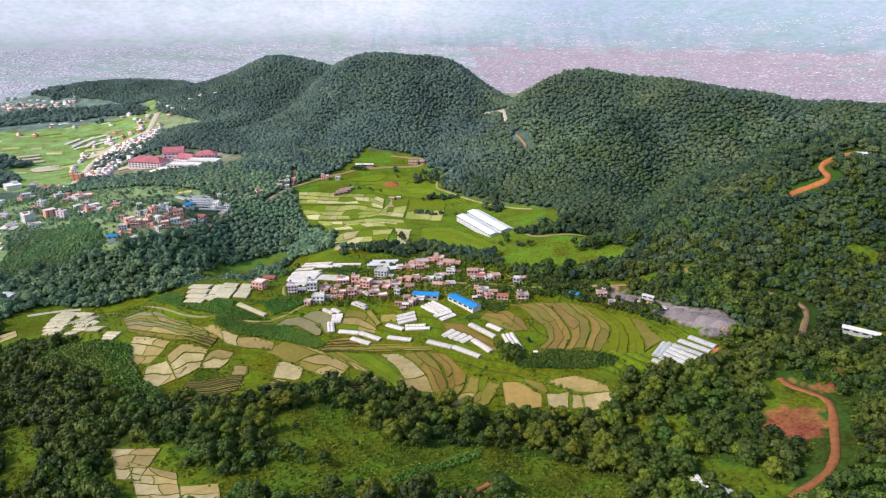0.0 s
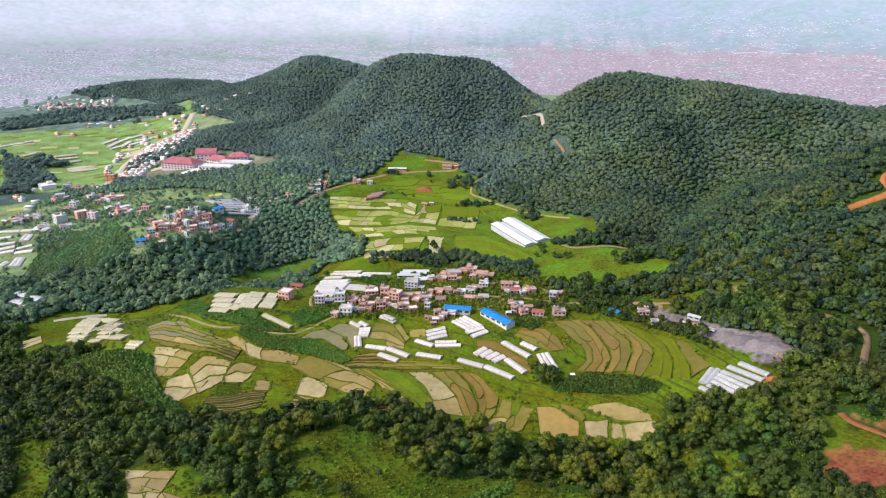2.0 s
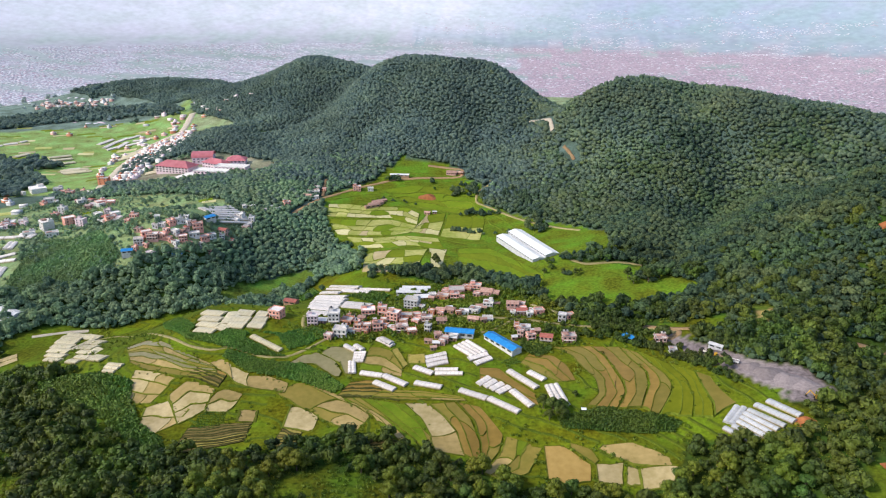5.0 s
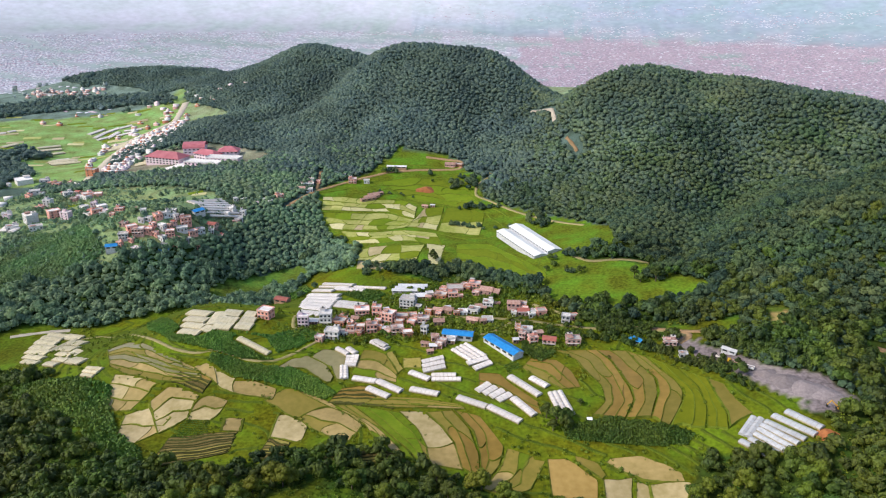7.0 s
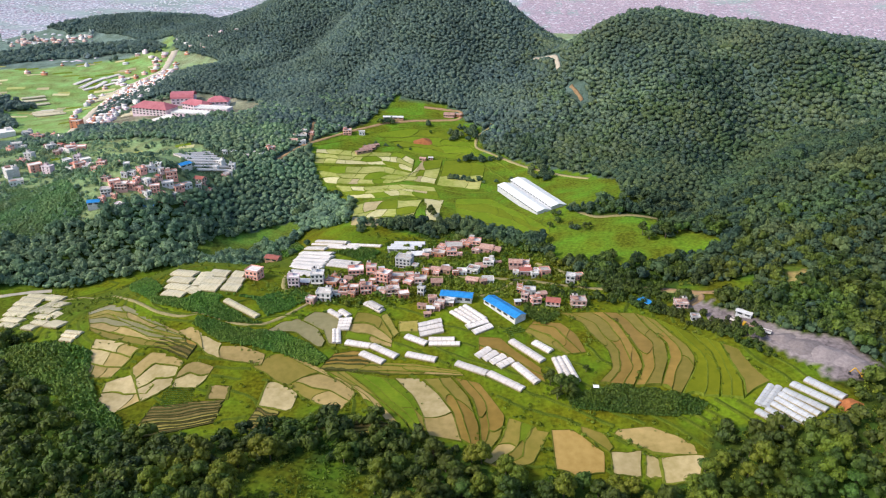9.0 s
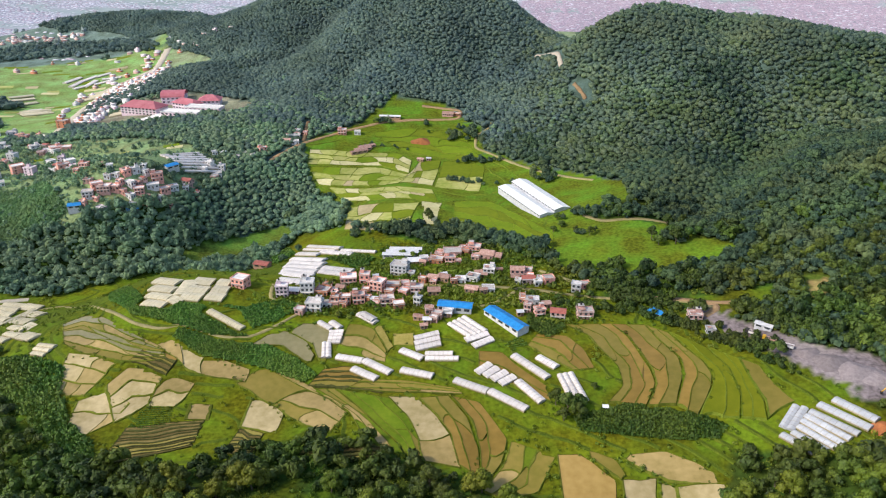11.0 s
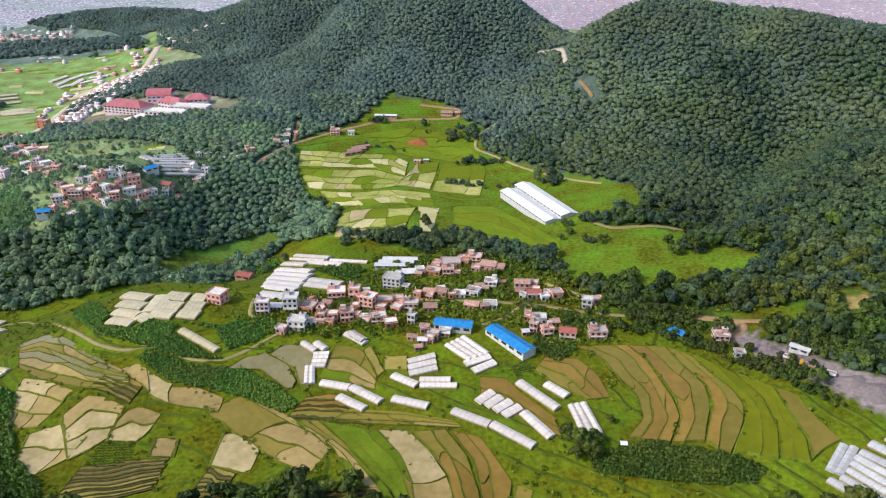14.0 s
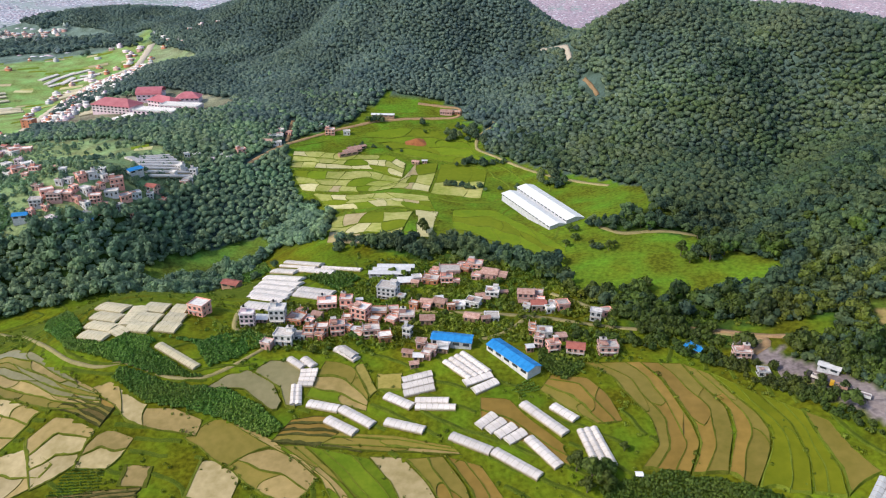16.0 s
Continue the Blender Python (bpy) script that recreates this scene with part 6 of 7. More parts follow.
def house(x, y, w, h, style, rng, ang=None, group="village houses", plain=False):
    w, h = w * 0.95, max(2.5, h * 0.92)
    d = w * rng.uniform(0.68, 0.88)
    ang = rng.uniform(-0.38, 0.30) if ang is None else ang
    cx, cy = x, y + d / 2
    hw, hd = w / 2, d / 2
    cs = [h1(cx + a * hw, cy + b * hd) for a in (-1, 1) for b in (-1, 1)]
    z = sum(cs) / 4
    root = tagged(new("house"), STYLE[style], "house", group)
    root.matrix_basis = pose(cx, cy, z, 0, 0, math.degrees(ang))
    n = max(1, round(h / 2.9))
    sh = h / n
    mat = WALLS[style]
    part("wall", slab("wall", mat, -hw, hw, -hd, hd, -2.5, h), root)
    for k in range(1, 1 if plain and y > 850 else n):
        part("floor_band", slab("floor_band", M_CONCRETE, -hw - 0.12, hw + 0.12, -hd - 0.12, hd + 0.12, k * sh - 0.12, k * sh + 0.10), root)
    cols = 2 if plain else max(2, round(w / 2.8))
    for k in range(n):
        zc = k * sh + sh * 0.55
        for c in range(cols):
            px = -hw + w * (c + 0.5) / cols
            if k == 0 and c == cols // 2:
                part("door", DOOR, root, "", Matrix.Translation((px, -hd - 0.02, 0)) @ Matrix.Diagonal((1.0, 1, 2.05, 1)))
                continue
            part("window", WINDOW, root, "", Matrix.Translation((px, -hd - 0.02, zc)) @ Matrix.Diagonal((rng.uniform(1.2, 1.7), 1, min(1.5, sh * 0.54), 1)))
        for sd in (-1, 1):
            for c in range(0 if plain else 2):
                part("window", WINDOW, root, "", pose(sd * (hw + 0.02), -hd + d * (c + 0.5) / 2, zc, 0, 0, 90) @ Matrix.Diagonal((1.15, 1, min(1.3, sh * 0.48), 1)))
    if style in "TD" or (style == "R" and rng.random() < 0.3):
        rm = M_RED_TIN if style == "D" else (M_TIN_PALE if rng.random() < 0.2 else M_TIN)
        part("roof", gable("roof", rm, -hw, hw, -hd, hd, h, 0.22 * d), root)
        part("gable_wall", mesh_of("gable_wall", [(-hw, -hd, h), (-hw, hd, h), (-hw, 0, h + 0.2 * d), (hw, -hd, h), (hw, hd, h), (hw, 0, h + 0.2 * d)], [(0, 2, 1), (3, 4, 5)], mat), root)
        if style == "D":
            part("balcony", slab("balcony", M_CONCRETE, -hw, hw, -hd - 1.2, -hd, sh - 0.1, sh + 0.08), root)
            for c in range(4):
                part("column", COLUMN, root, "", Matrix.Translation((-hw + 0.2 + (w - 0.4) * c / 3, -hd - 1.05, -1)) @ Matrix.Diagonal((1, 1, h + 1, 1)))
        return root
    part("roof", slab("roof", M_ROOF_PALE if rng.random() < (0.7 if style in "PWK" else 0.35) else M_CONCRETE, -hw - 0.35, hw + 0.35, -hd - 0.35, hd + 0.35, h, h + 0.22), root)
    part("parapet", ring("parapet", mat, -hw - 0.25, hw + 0.25, -hd - 0.25, hd + 0.25, h + 0.22, h + 0.80, 0.22), root)
    if n >= 2 and not plain:
        part("balcony", slab("balcony", M_CONCRETE, -hw * 0.9, hw * rng.uniform(0.1, 0.9), -hd - 1.0, -hd, sh - 0.12, sh + 0.08), root)
    if rng.random() < 0.65 and h > 4:
        a = rng.choice((-1, 1))
        sx0, sx1 = (a * hw * 0.15, a * hw * 0.85)
        sx0, sx1 = min(sx0, sx1), max(sx0, sx1)
        tower = part("stair_tower", slab("stair_tower", mat, sx0, sx1, hd * 0.1, hd * 0.85, h + 0.22, h + 2.6), root)
        part("tower_roof", slab("tower_roof", M_CONCRETE, sx0 - 0.25, sx1 + 0.25, hd * 0.1 - 0.25, hd * 0.85 + 0.25, h + 2.6, h + 2.76), tower)
        if rng.random() < 0.7:
            part("water_tank", TANK, tower, "black plastic water tank", Matrix.Translation(((sx0 + sx1) / 2, hd * 0.45, h + 2.76)))
    if style in "RB":
        for a in (-1, 1):
            for b in (-1, 1):
                part("column", COLUMN, root, "", Matrix.Translation((a * (hw - 0.05), b * (hd - 0.05), h + 0.2)) @ Matrix.Diagonal((1.2, 1.2, rng.uniform(1.0, 2.0), 1)))
    if rng.random() < 0.35:
        part("roof_shed", slab("roof_shed", M_TIN, -hw * 0.8, hw * 0.0, -hd * 0.7, hd * 0.2, h + 0.95, h + 1.9 if h > 5 else h + 1.2), root)
    return root


_r = random.Random(21)
for row in HOUSES_16:
    house(*row, _r, group="village houses")
for x, y, wd, ht, st in HOUSES_9:
    house(x, y, wd * 0.74, ht * 0.80, st if _r.random() < 0.72 else "W", _r, _r.uniform(-0.9, 0.9), group="western village houses", plain=y > 760)

# lean-tos and small outbuildings squeezed between the village houses
_r = random.Random(33)
VILLAGE_ROWS = [r for r in HOUSES_16 if -130 < r[0] < 70 and r[1] < 620]
for k in range(95):
    bx, by, bw, bh, bs_ = _r.choice(VILLAGE_ROWS)
    ax, ay = bx + _r.choice((-1, 1)) * (bw * 0.5 + _r.uniform(1.5, 4)), by + _r.uniform(-4, 8)
    if all(math.hypot(ax - r[0], ay - r[1] - 2) > r[2] * 0.5 + 1.2 for r in VILLAGE_ROWS):
        house(ax, ay, _r.uniform(3.4, 5.8), _r.uniform(2.5, 4.0), _r.choice("TTRKTBKW"), _r, group="village outbuildings", plain=True)
for k in range(100):
    bx, by, bw, bh, bs_ = _r.choice(HOUSES_9)
    ax, ay = bx + _r.uniform(-13, 13), by + _r.uniform(-10, 10)
    if all(math.hypot(ax - r[0], ay - r[1] - 3) > r[2] * 0.45 + 2.0 for r in HOUSES_9):
        house(ax, ay, _r.uniform(4.5, 7.5), _r.uniform(2.6, 5.0), _r.choice("KRWDPKKW"), _r, group="western village houses", plain=True)


# ---- sheds ----
def shed(p, q, width, tall, rise, roof_mat, wall_mat, label, name="shed", posts=0, category="shed", skylights=0):
    """A long shed whose ridge runs from p to q."""
    (x0, y0), (x1, y1) = p, q
    L = math.hypot(x1 - x0, y1 - y0)
    cx, cy = (x0 + x1) / 2, (y0 + y1) / 2
    z = max(h1(x0, y0), h1(x1, y1), h1(cx, cy)) - 0.2
    root = tagged(new(name), label, category)
    root.matrix_basis = pose(cx, cy, z, 0, 0, math.degrees(math.atan2(y1 - y0, x1 - x0)))
    a, b = L / 2, width / 2
    part("wall", ring("wall", wall_mat, -a, a, -b, b, -4.0, tall, 0.25), root)
    part("roof", gable("roof", roof_mat, -a, a, -b, b, tall + 0.05, rise), root)
    part("gable_wall", mesh_of("gable_wall", [(-a, -b, tall), (-a, b, tall), (-a, 0, tall + rise * 0.9)], [(0, 2, 1)], wall_mat), root)
    part("gable_wall", mesh_of("gable_wall", [(a, -b, tall), (a, b, tall), (a, 0, tall + rise * 0.9)], [(0, 1, 2)], wall_mat), root)
    k = max(2, int(L / 5))
    for i in range(k):
        for sd in (-1, 1):
            part("window", WINDOW, root, "", pose(-a + L * (i + 0.5) / k, sd * (b + 0.02), tall * 0.6) @ Matrix.Diagonal((L / k * 0.62, 1, tall * 0.4, 1)))
    sl = math.atan2(rise + 0.1, b + 0.45)
    for i in range(skylights):
        for sd in (-1, 1):
            part("roof_rib", box_mesh("roof_rib", roof_mat, (-0.12, -0.5, 0), (0.12, 0.5, 0.1)), root, "",
                 pose(-a + L * (i + 0.5) / skylights, sd * b / 2, tall + 0.08 + rise / 2, sd * -math.degrees(sl)) @ Matrix.Diagonal((1, b * 1.04, 1, 1)))
    return root


shed((-23.5, 519.5), (-3.5, 517.0), 7.5, 4.0, 1.2, M_BLUE_TIN, WALLS["G"], "bright blue tin-roofed shed beside the village road", skylights=6)
shed((7.0, 516.0), (26.0, 493.5), 8.5, 3.4, 1.4, M_BLUE_TIN, WALLS["W"], "long bright blue tin-roofed shed with white walls", skylights=8)
shed((21.0, 741.0), (53.0, 676.0), 13.5, 2.1, 1.5, M_TIN_WHITE, WALLS["G"], "very long white-roofed poultry shed on the meadow", skylights=16)
shed((33.5, 750.0), (65.5, 683.0), 14.5, 2.3, 1.7, M_TIN_WHITE, WALLS["G"], "very long white-roofed poultry shed behind its twin", skylights=16)
for k in range(3):
    shed((-136 + 3 * k, 850 + 7 * k), (-121 + 3 * k, 861 + 7 * k), 5, 2.6, 1.0, M_TIN, WALLS["T"], "long low shed with pinkish tin roof on the meadow")
shed((-118.4, 943.2), (-94.6, 943.1), 6, 2.6, 1.0, M_TIN_PALE, WALLS["T"], "long pale shed at the foot of the hill")
shed((-169, 622), (-158, 619), 7, 3.0, 1.3, M_RED_TIN, WALLS["T"], "small shed with red tin roof among crops")
shed((101, 516), (107, 511), 6, 2.6, 1.0, M_BLUE_TIN, WALLS["G"], "small shed under a blue tin roof among trees")
shed((283.6, 453.9), (302.1, 440), 6, 3.0, 1.4, M_TIN_PALE, WALLS["G"], "long grey shed in the woods")
shed((-427, 601), (-384, 581), 8, 2.6, 1.0, M_TIN_PALE, WALLS["G"], "long grey-white shed at the edge of the woods", skylights=8)
shed((-429, 592), (-387, 572.5), 8, 2.4, 1.0, M_TIN_PALE, WALLS["G"], "long grey-white shed beside its twin at the woods", skylights=8)
shed((-331.3, 661.0), (-322.4, 664.7), 8, 3.0, 1.2, M_BLUE_TIN, WALLS["W"], "house shed with blue tin roof at the village edge")
shed((-286.5, 666.8), (-280.0, 671.7), 6, 3.0, 1.0, M_BLUE_TIN, WALLS["W"], "small shed with turquoise-blue roof")
shed((-278.5, 728), (-272, 738), 8, 3.0, 1.2, M_BLUE_TIN, WALLS["W"], "blue-roofed shed beside pale tunnels")
for k in range(3):
    shed((-69.3 + 2 * k, 606 + 5 * k), (-46.3 + 2 * k, 607 + 5 * k), 4.6, 2.4, 0.7, M_TIN_PALE, WALLS["G"], "long grey-roofed shed behind the village")
shed((62.3, 433.4), (64.5, 433.4), 1.8, 2.0, 0.4, M_TIN_WHITE, WALLS["W"], "tiny white hut at the edge of the paddies")
shed((-69.0, 514.5), (-61.0, 507.5), 4.5, 2.2, 0.8, M_CONCRETE, WALLS["G"], "small grey-roofed shed by the paddies")
shed((372, 628), (380, 627), 6, 3.0, 1.0, M_TIN_PALE, WALLS["W"], "white house on the raw hillside clearing")


# ---- school campus at the foot of the hill ----
def block(x, y, ang, w, d, h, roof, label, rng):
    z = h1(x, y)
    root = tagged(new("campus_building"), label, "building", "campus buildings")
    root.matrix_basis = pose(x, y, z, 0, 0, ang)
    a, b = w / 2, d / 2
    part("wall", slab("wall", WALLS["P"], -a, a, -b, b, -5, h), root)
    n = max(1, round(h / 3.3))
    for k in range(n):
        if k:
            part("floor_band", slab("floor_band", WALLS["W"], -a - 0.3, a + 0.3, -b - 0.3, b + 0.3, k * h / n - 0.25, k * h / n + 0.25), root)
        cols = max(3, int(w / 5))
        for c in range(cols):
            part("window", WINDOW, root, "", pose(-a + w * (c + 0.5) / cols, -b - 0.02, (k + 0.55) * h / n) @ Matrix.Diagonal((2.6, 1, 1.6, 1)))
    if roof == "vault":
        N, V, F = 10, [], []
        for x_ in (-a - 1, a + 1):
            for r in (1.0, 0.97):
                V += [(x_, -(b + 0.8) * r * math.cos(math.pi * k / N), h + 6.5 * r * math.sin(math.pi * k / N)) for k in range(N + 1)]
        m = N + 1
        for k in range(N):
            F += [(k, k + 1, 2 * m + k + 1, 2 * m + k), (m + k + 1, m + k, 3 * m + k, 3 * m + k + 1), (k + 1, k, m + k, m + k + 1), (2 * m + k, 2 * m + k + 1, 3 * m + k + 1, 3 * m + k)]
        part("roof", mesh_of("roof", V, F, M_CRIMSON), root)
    elif roof == "flat":
        part("roof", slab("roof", M_ROOF_PALE, -a - 0.4, a + 0.4, -b - 0.4, b + 0.4, h, h + 0.4), root)
        part("parapet", ring("parapet", WALLS["W"], -a - 0.3, a + 0.3, -b - 0.3, b + 0.3, h + 0.4, h + 1.3, 0.3), root)
    else:
        o, rise, i = 1.2, 0.28 * d, min(b, a) * 0.9
        V = [(-a - o, -b - o, h), (a + o, -b - o, h), (a + o, b + o, h), (-a - o, b + o, h), (-a + i, 0, h + rise), (a - i, 0, h + rise), (-a - o, -b - o, h - 0.3), (a + o, -b - o, h - 0.3), (a + o, b + o, h - 0.3), (-a - o, b + o, h - 0.3)]
        F = [(0, 1, 5, 4), (1, 2, 5), (2, 3, 4, 5), (3, 0, 4), (6, 7, 1, 0), (7, 8, 2, 1), (8, 9, 3, 2), (9, 6, 0, 3), (9, 8, 7, 6)]
        part("roof", mesh_of("roof", V, F, M_CRIMSON), root)


M_CRIMSON = grainy("crimson_roof", (0.33, 0.085, 0.105), (0.46, 0.16, 0.18), 0.15, rough=0.6, vary=0.12, bump=0.1)
_r = random.Random(5)
block(-425, 1006, -14, 52, 24, 9, "hip", "white campus building with crimson hipped roof", _r)
block(-402, 1046, 12, 28, 26, 8, "vault", "campus hall with crimson barrel-vault roof", _r)
block(-370, 1010, -25, 36, 18, 8, "hip", "white campus building with crimson hipped roof", _r)
block(-345, 1020, 10, 26, 20, 8, "hip", "white campus building with crimson hipped roof", _r)
block(-352, 948, -8, 46, 16, 8, "flat", "long white campus building with flat roof", _r)
block(-336, 976, -6, 44, 16, 7, "flat", "long white campus hall with flat roof", _r)

# paved forecourt between the campus buildings
_c = [(-418, 958), (-330, 972), (-322, 996), (-398, 996)]
_V = [(x, y, h1(x, y) + 1.2) for x, y in _c] + [(x, y, h1(x, y) - 3) for x, y in _c]
tagged(new("pavement", mesh_of("pavement", _V, [(0, 1, 2, 3), (0, 4, 5, 1), (1, 5, 6, 2), (2, 6, 7, 3), (3, 7, 4, 0)], M_ROOF_PALE)), "pale paved forecourt between campus buildings", "pavement", kind="structure")


# ---- single trees ----
def branch(V, F, p, q, r0, r1, n=6):
    p, q = np.asarray(p, float), np.asarray(q, float)
    d = (q - p) / np.linalg.norm(q - p)
    u = np.cross(d, (0.3, 0.9, 0.2))
    u /= np.linalg.norm(u)
    v = np.cross(d, u)
    b = len(V)
    for c, r in ((p, r0), (q, r1)):
        V += [tuple(c + r * (math.cos(2 * math.pi * k / n) * u + math.sin(2 * math.pi * k / n) * v)) for k in range(n)]
    for k in range(n):
        j = (k + 1) % n
        F += [(b + k, b + j, b + n + j), (b + k, b + n + j, b + n + k)]


def tree_kind(seed, name, label, tall, clumps, leaves, leaf, mat=None):
    """A tree about 2 wide: tapered trunk, limbs into the clumps, leafy clumps of uneven size."""
    rng = np.random.default_rng(seed)
    cs = []
    for k in range(clumps):
        a = 2.4 * k + rng.uniform(-0.4, 0.4)
        r = 0.62 * math.sqrt((k + 0.3) / clumps) * rng.uniform(0.8, 1.15)
        cs.append((np.array([r * math.cos(a), r * math.sin(a), tall * (0.36 + 0.5 * (1 - (r / 0.75) ** 2) + rng.uniform(-0.12, 0.06))]), rng.uniform(0.28, 0.46)))
    Vs, Fs, off = [], [], 0
    for c, r in cs:
        V, F = ico(rng, 0.85, 0.25)
        Vs.append(V * r * 0.9 + c), Fs.append(F + off)
        off += len(V)
        V, F = leaf_shell(rng, c, np.array([r, r, r * 0.85]), leaves // clumps, leaf)
        Vs.append(V), Fs.append(F + off)
        off += len(V)
    V = np.concatenate(Vs)
    crown_me = tri_mesh("crown", V, np.concatenate(Fs), [mat or M_LEAF_NEAR], np.full(len(V), 0.5))
    TV, TF = [], []
    top = (0.02, -0.02, tall * 0.6)
    branch(TV, TF, (0, 0, -0.3), (0.03, 0.02, tall * 0.3), 0.085, 0.06)
    branch(TV, TF, (0.03, 0.02, tall * 0.3), top, 0.06, 0.03)
    for c, r in cs:
        branch(TV, TF, (0.03, 0.02, tall * 0.32), tuple(c * np.array([0.9, 0.9, 0.95])), 0.035, 0.012, 4)
    trunk_me = tri_mesh("trunk", np.array(TV), np.array(TF), [M_BARK])
    root = tagged(new(name), label, "tree")
    part("trunk", trunk_me, root)
    part("crown", crown_me, root)
    return root


M_TREE_DARK = foliage("dark_leaves", (0.034, 0.074, 0.018), (0.128, 0.200, 0.028), 0.35, 1.3)
M_TREE_LIGHT = foliage("light_leaves", (0.085, 0.118, 0.010), (0.215, 0.250, 0.026), 0.35, 1.3)
KINDS = [
    tree_kind(1, "tree", "broad green tree in the woods", 2.1, 11, 980, 0.085),
    tree_kind(2, "tree", "dark green rounded tree in the woods", 1.8, 10, 900, 0.085, M_TREE_DARK),
    tree_kind(3, "tree", "tall green tree with open crown", 2.5, 11, 940, 0.085),
    tree_kind(4, "tree", "light yellow-green tree among darker ones", 1.9, 11, 980, 0.085, M_TREE_LIGHT),
    tree_kind(5, "tree", "bushy dark green tree in the woods", 1.6, 11, 940, 0.085, M_TREE_DARK),
]
_r = random.Random(8)
_used = set()


def plant(x, y, z, size, kind, group):
    m = pose(x, y, z - 0.2, 0, 0, _r.uniform(0, 360))
    if kind not in _used:
        _used.add(kind)
        ob = KINDS[kind]
        ob.matrix_basis = m
    else:
        ob = copy_thing(KINDS[kind], m)
    ob.scale = (size, size, size * _r.uniform(0.9, 1.15))
    tagged(ob, group=group)
    return ob


for x, y, z, s, t in FOREGROUND_TREES:
    plant(float(x), float(y), float(z), float(s) * 1.05, _r.choice((0, 1, 2, 4, 0, 3, 0)) if t < 0.6 else 3, "foreground trees")

# trees in and round the village, on the meadow and along the village road
BUILT = [(r[0], r[1] + r[2] / 2, r[2] * 0.6 + 1.5) for r in HOUSES_16 + HOUSES_9]
BUILT += [((a + c) / 2, (b + d) / 2, math.hypot(c - a, d - b) / 2 + 2.0) for rows in (TUNNELS_MID, TUNNELS_MID_B, TUNNELS_VILLAGE, TUNNELS_WEST, TUNNELS_EAST, TUNNELS_EDGE, [(-161.2, 510.5, -136.9, 497.3)]) for a, b, c, d in rows]
BUILT += [(-13, 518, 13), (16, 505, 17), (33, 712, 48), (50, 718, 48)]


def free(x, y, gap=0.0):
    return all((x - a) ** 2 + (y - b) ** 2 > (r + gap) ** 2 for a, b, r in BUILT)


VILLAGE = [(-132, 520), (-105, 512), (-60, 512), (0, 525), (28, 505), (70, 505), (75, 560), (40, 590), (20, 625), (-40, 625), (-70, 600), (-130, 560)]
ROWS_OF_TREES = [  # line, count, spread, size range
    ([(-100, 650), (-60, 655), (-10, 652), (25, 632), (50, 590)], 80, 10, (2.5, 4.6)),
    ([(60, 540), (95, 525), (118, 505), (150, 470)], 34, 5, (1.6, 3.2)),
    ([(70, 575), (110, 560), (150, 540)], 24, 7, (2.5, 4.5)),
    ([(20, 530), (45, 527), (70, 522)], 14, 4, (1.6, 3.0)),
    ([(-90, 630), (-130, 640), (-170, 640), (-230, 620)], 36, 9, (2.0, 4.0)),
    ([(60, 670), (90, 660), (120, 655)], 12, 5, (2.5, 4.5)),
    ([(-30, 790), (10, 778), (35, 770)], 14, 4, (2.0, 3.6)),
    ([(60, 790), (75, 720), (85, 690)], 14, 5, (2.2, 4.0)),
    ([(-5, 905), (5, 880), (-30, 930)], 10, 8, (3.0, 5.0)),
    ([(127, 616), (134, 607), (140, 601)], 12, 5, (2.2, 4.0)),
    ([(72, 633), (78, 623)], 5, 3, (1.6, 2.8)),
    ([(98, 660), (112, 662), (126, 652)], 12, 4, (2.4, 4.2)),
    ([(84, 552), (90, 540), (92, 528)], 14, 5, (2.4, 4.2)),
    ([(147, 509), (156, 499), (164, 486), (172, 474)], 34, 6, (2.4, 4.6)),
    ([(111, 502), (125, 486), (136, 471), (148, 455), (158, 444)], 60, 3.5, (0.9, 2.0)),
    ([(66, 549), (90, 541), (108, 528), (120, 515)], 60, 8, (1.8, 4.0)),
    ([(60, 572), (80, 560), (100, 548)], 26, 7, (2.2, 4.2)),
    ([(75, 522), (83, 523), (94, 519), (105, 509), (116, 501), (124, 490), (135, 477), (144, 466)], 120, 4.5, (1.2, 2.8)),
    ([(125, 560), (140, 548)], 8, 6, (2.4, 4.0)),
    ([(-33, 918), (-33, 896), (-14, 922)], 16, 7, (3.0, 5.2)),
    ([(-24, 843), (0, 838), (19, 838)], 18, 4, (2.2, 4.2)),
    ([(30, 890), (45, 865), (57, 822), (62, 775)], 34, 12, (2.6, 5.0)),
    ([(-128, 877), (-100, 878), (-80, 872)], 14, 5, (1.2, 2.4)),
    ([(-113, 932), (-106, 932)], 5, 3, (3.0, 4.5)),
    ([(-67, 932), (-64, 932)], 2, 1, (3.4, 4.2)),
    ([(-335, 690), (-310, 668), (-285, 672), (-262, 690)], 50, 11, (1.6, 3.4)),
    ([(-400, 760), (-420, 790), (-460, 800), (-500, 830)], 44, 13, (1.8, 3.8)),
    ([(-440, 935), (-380, 942), (-300, 940)], 40, 8, (2.6, 4.6)),
    ([(-470, 1010), (-455, 1050), (-430, 1070)], 30, 7, (2.6, 4.6)),
    ([(-300, 715), (-270, 725), (-250, 740)], 18, 8, (2.4, 4.2)),
    ([(-350, 720), (-320, 700), (-310, 690)], 20, 9, (2.2, 4.0)),
    ([(-430, 800), (-380, 770), (-340, 740)], 26, 14, (2.2, 4.4)),
    ([(-230, 690), (-170, 730), (-140, 760)], 24, 9, (2.5, 4.6)),
]
TX, TY, TS = [], [], []
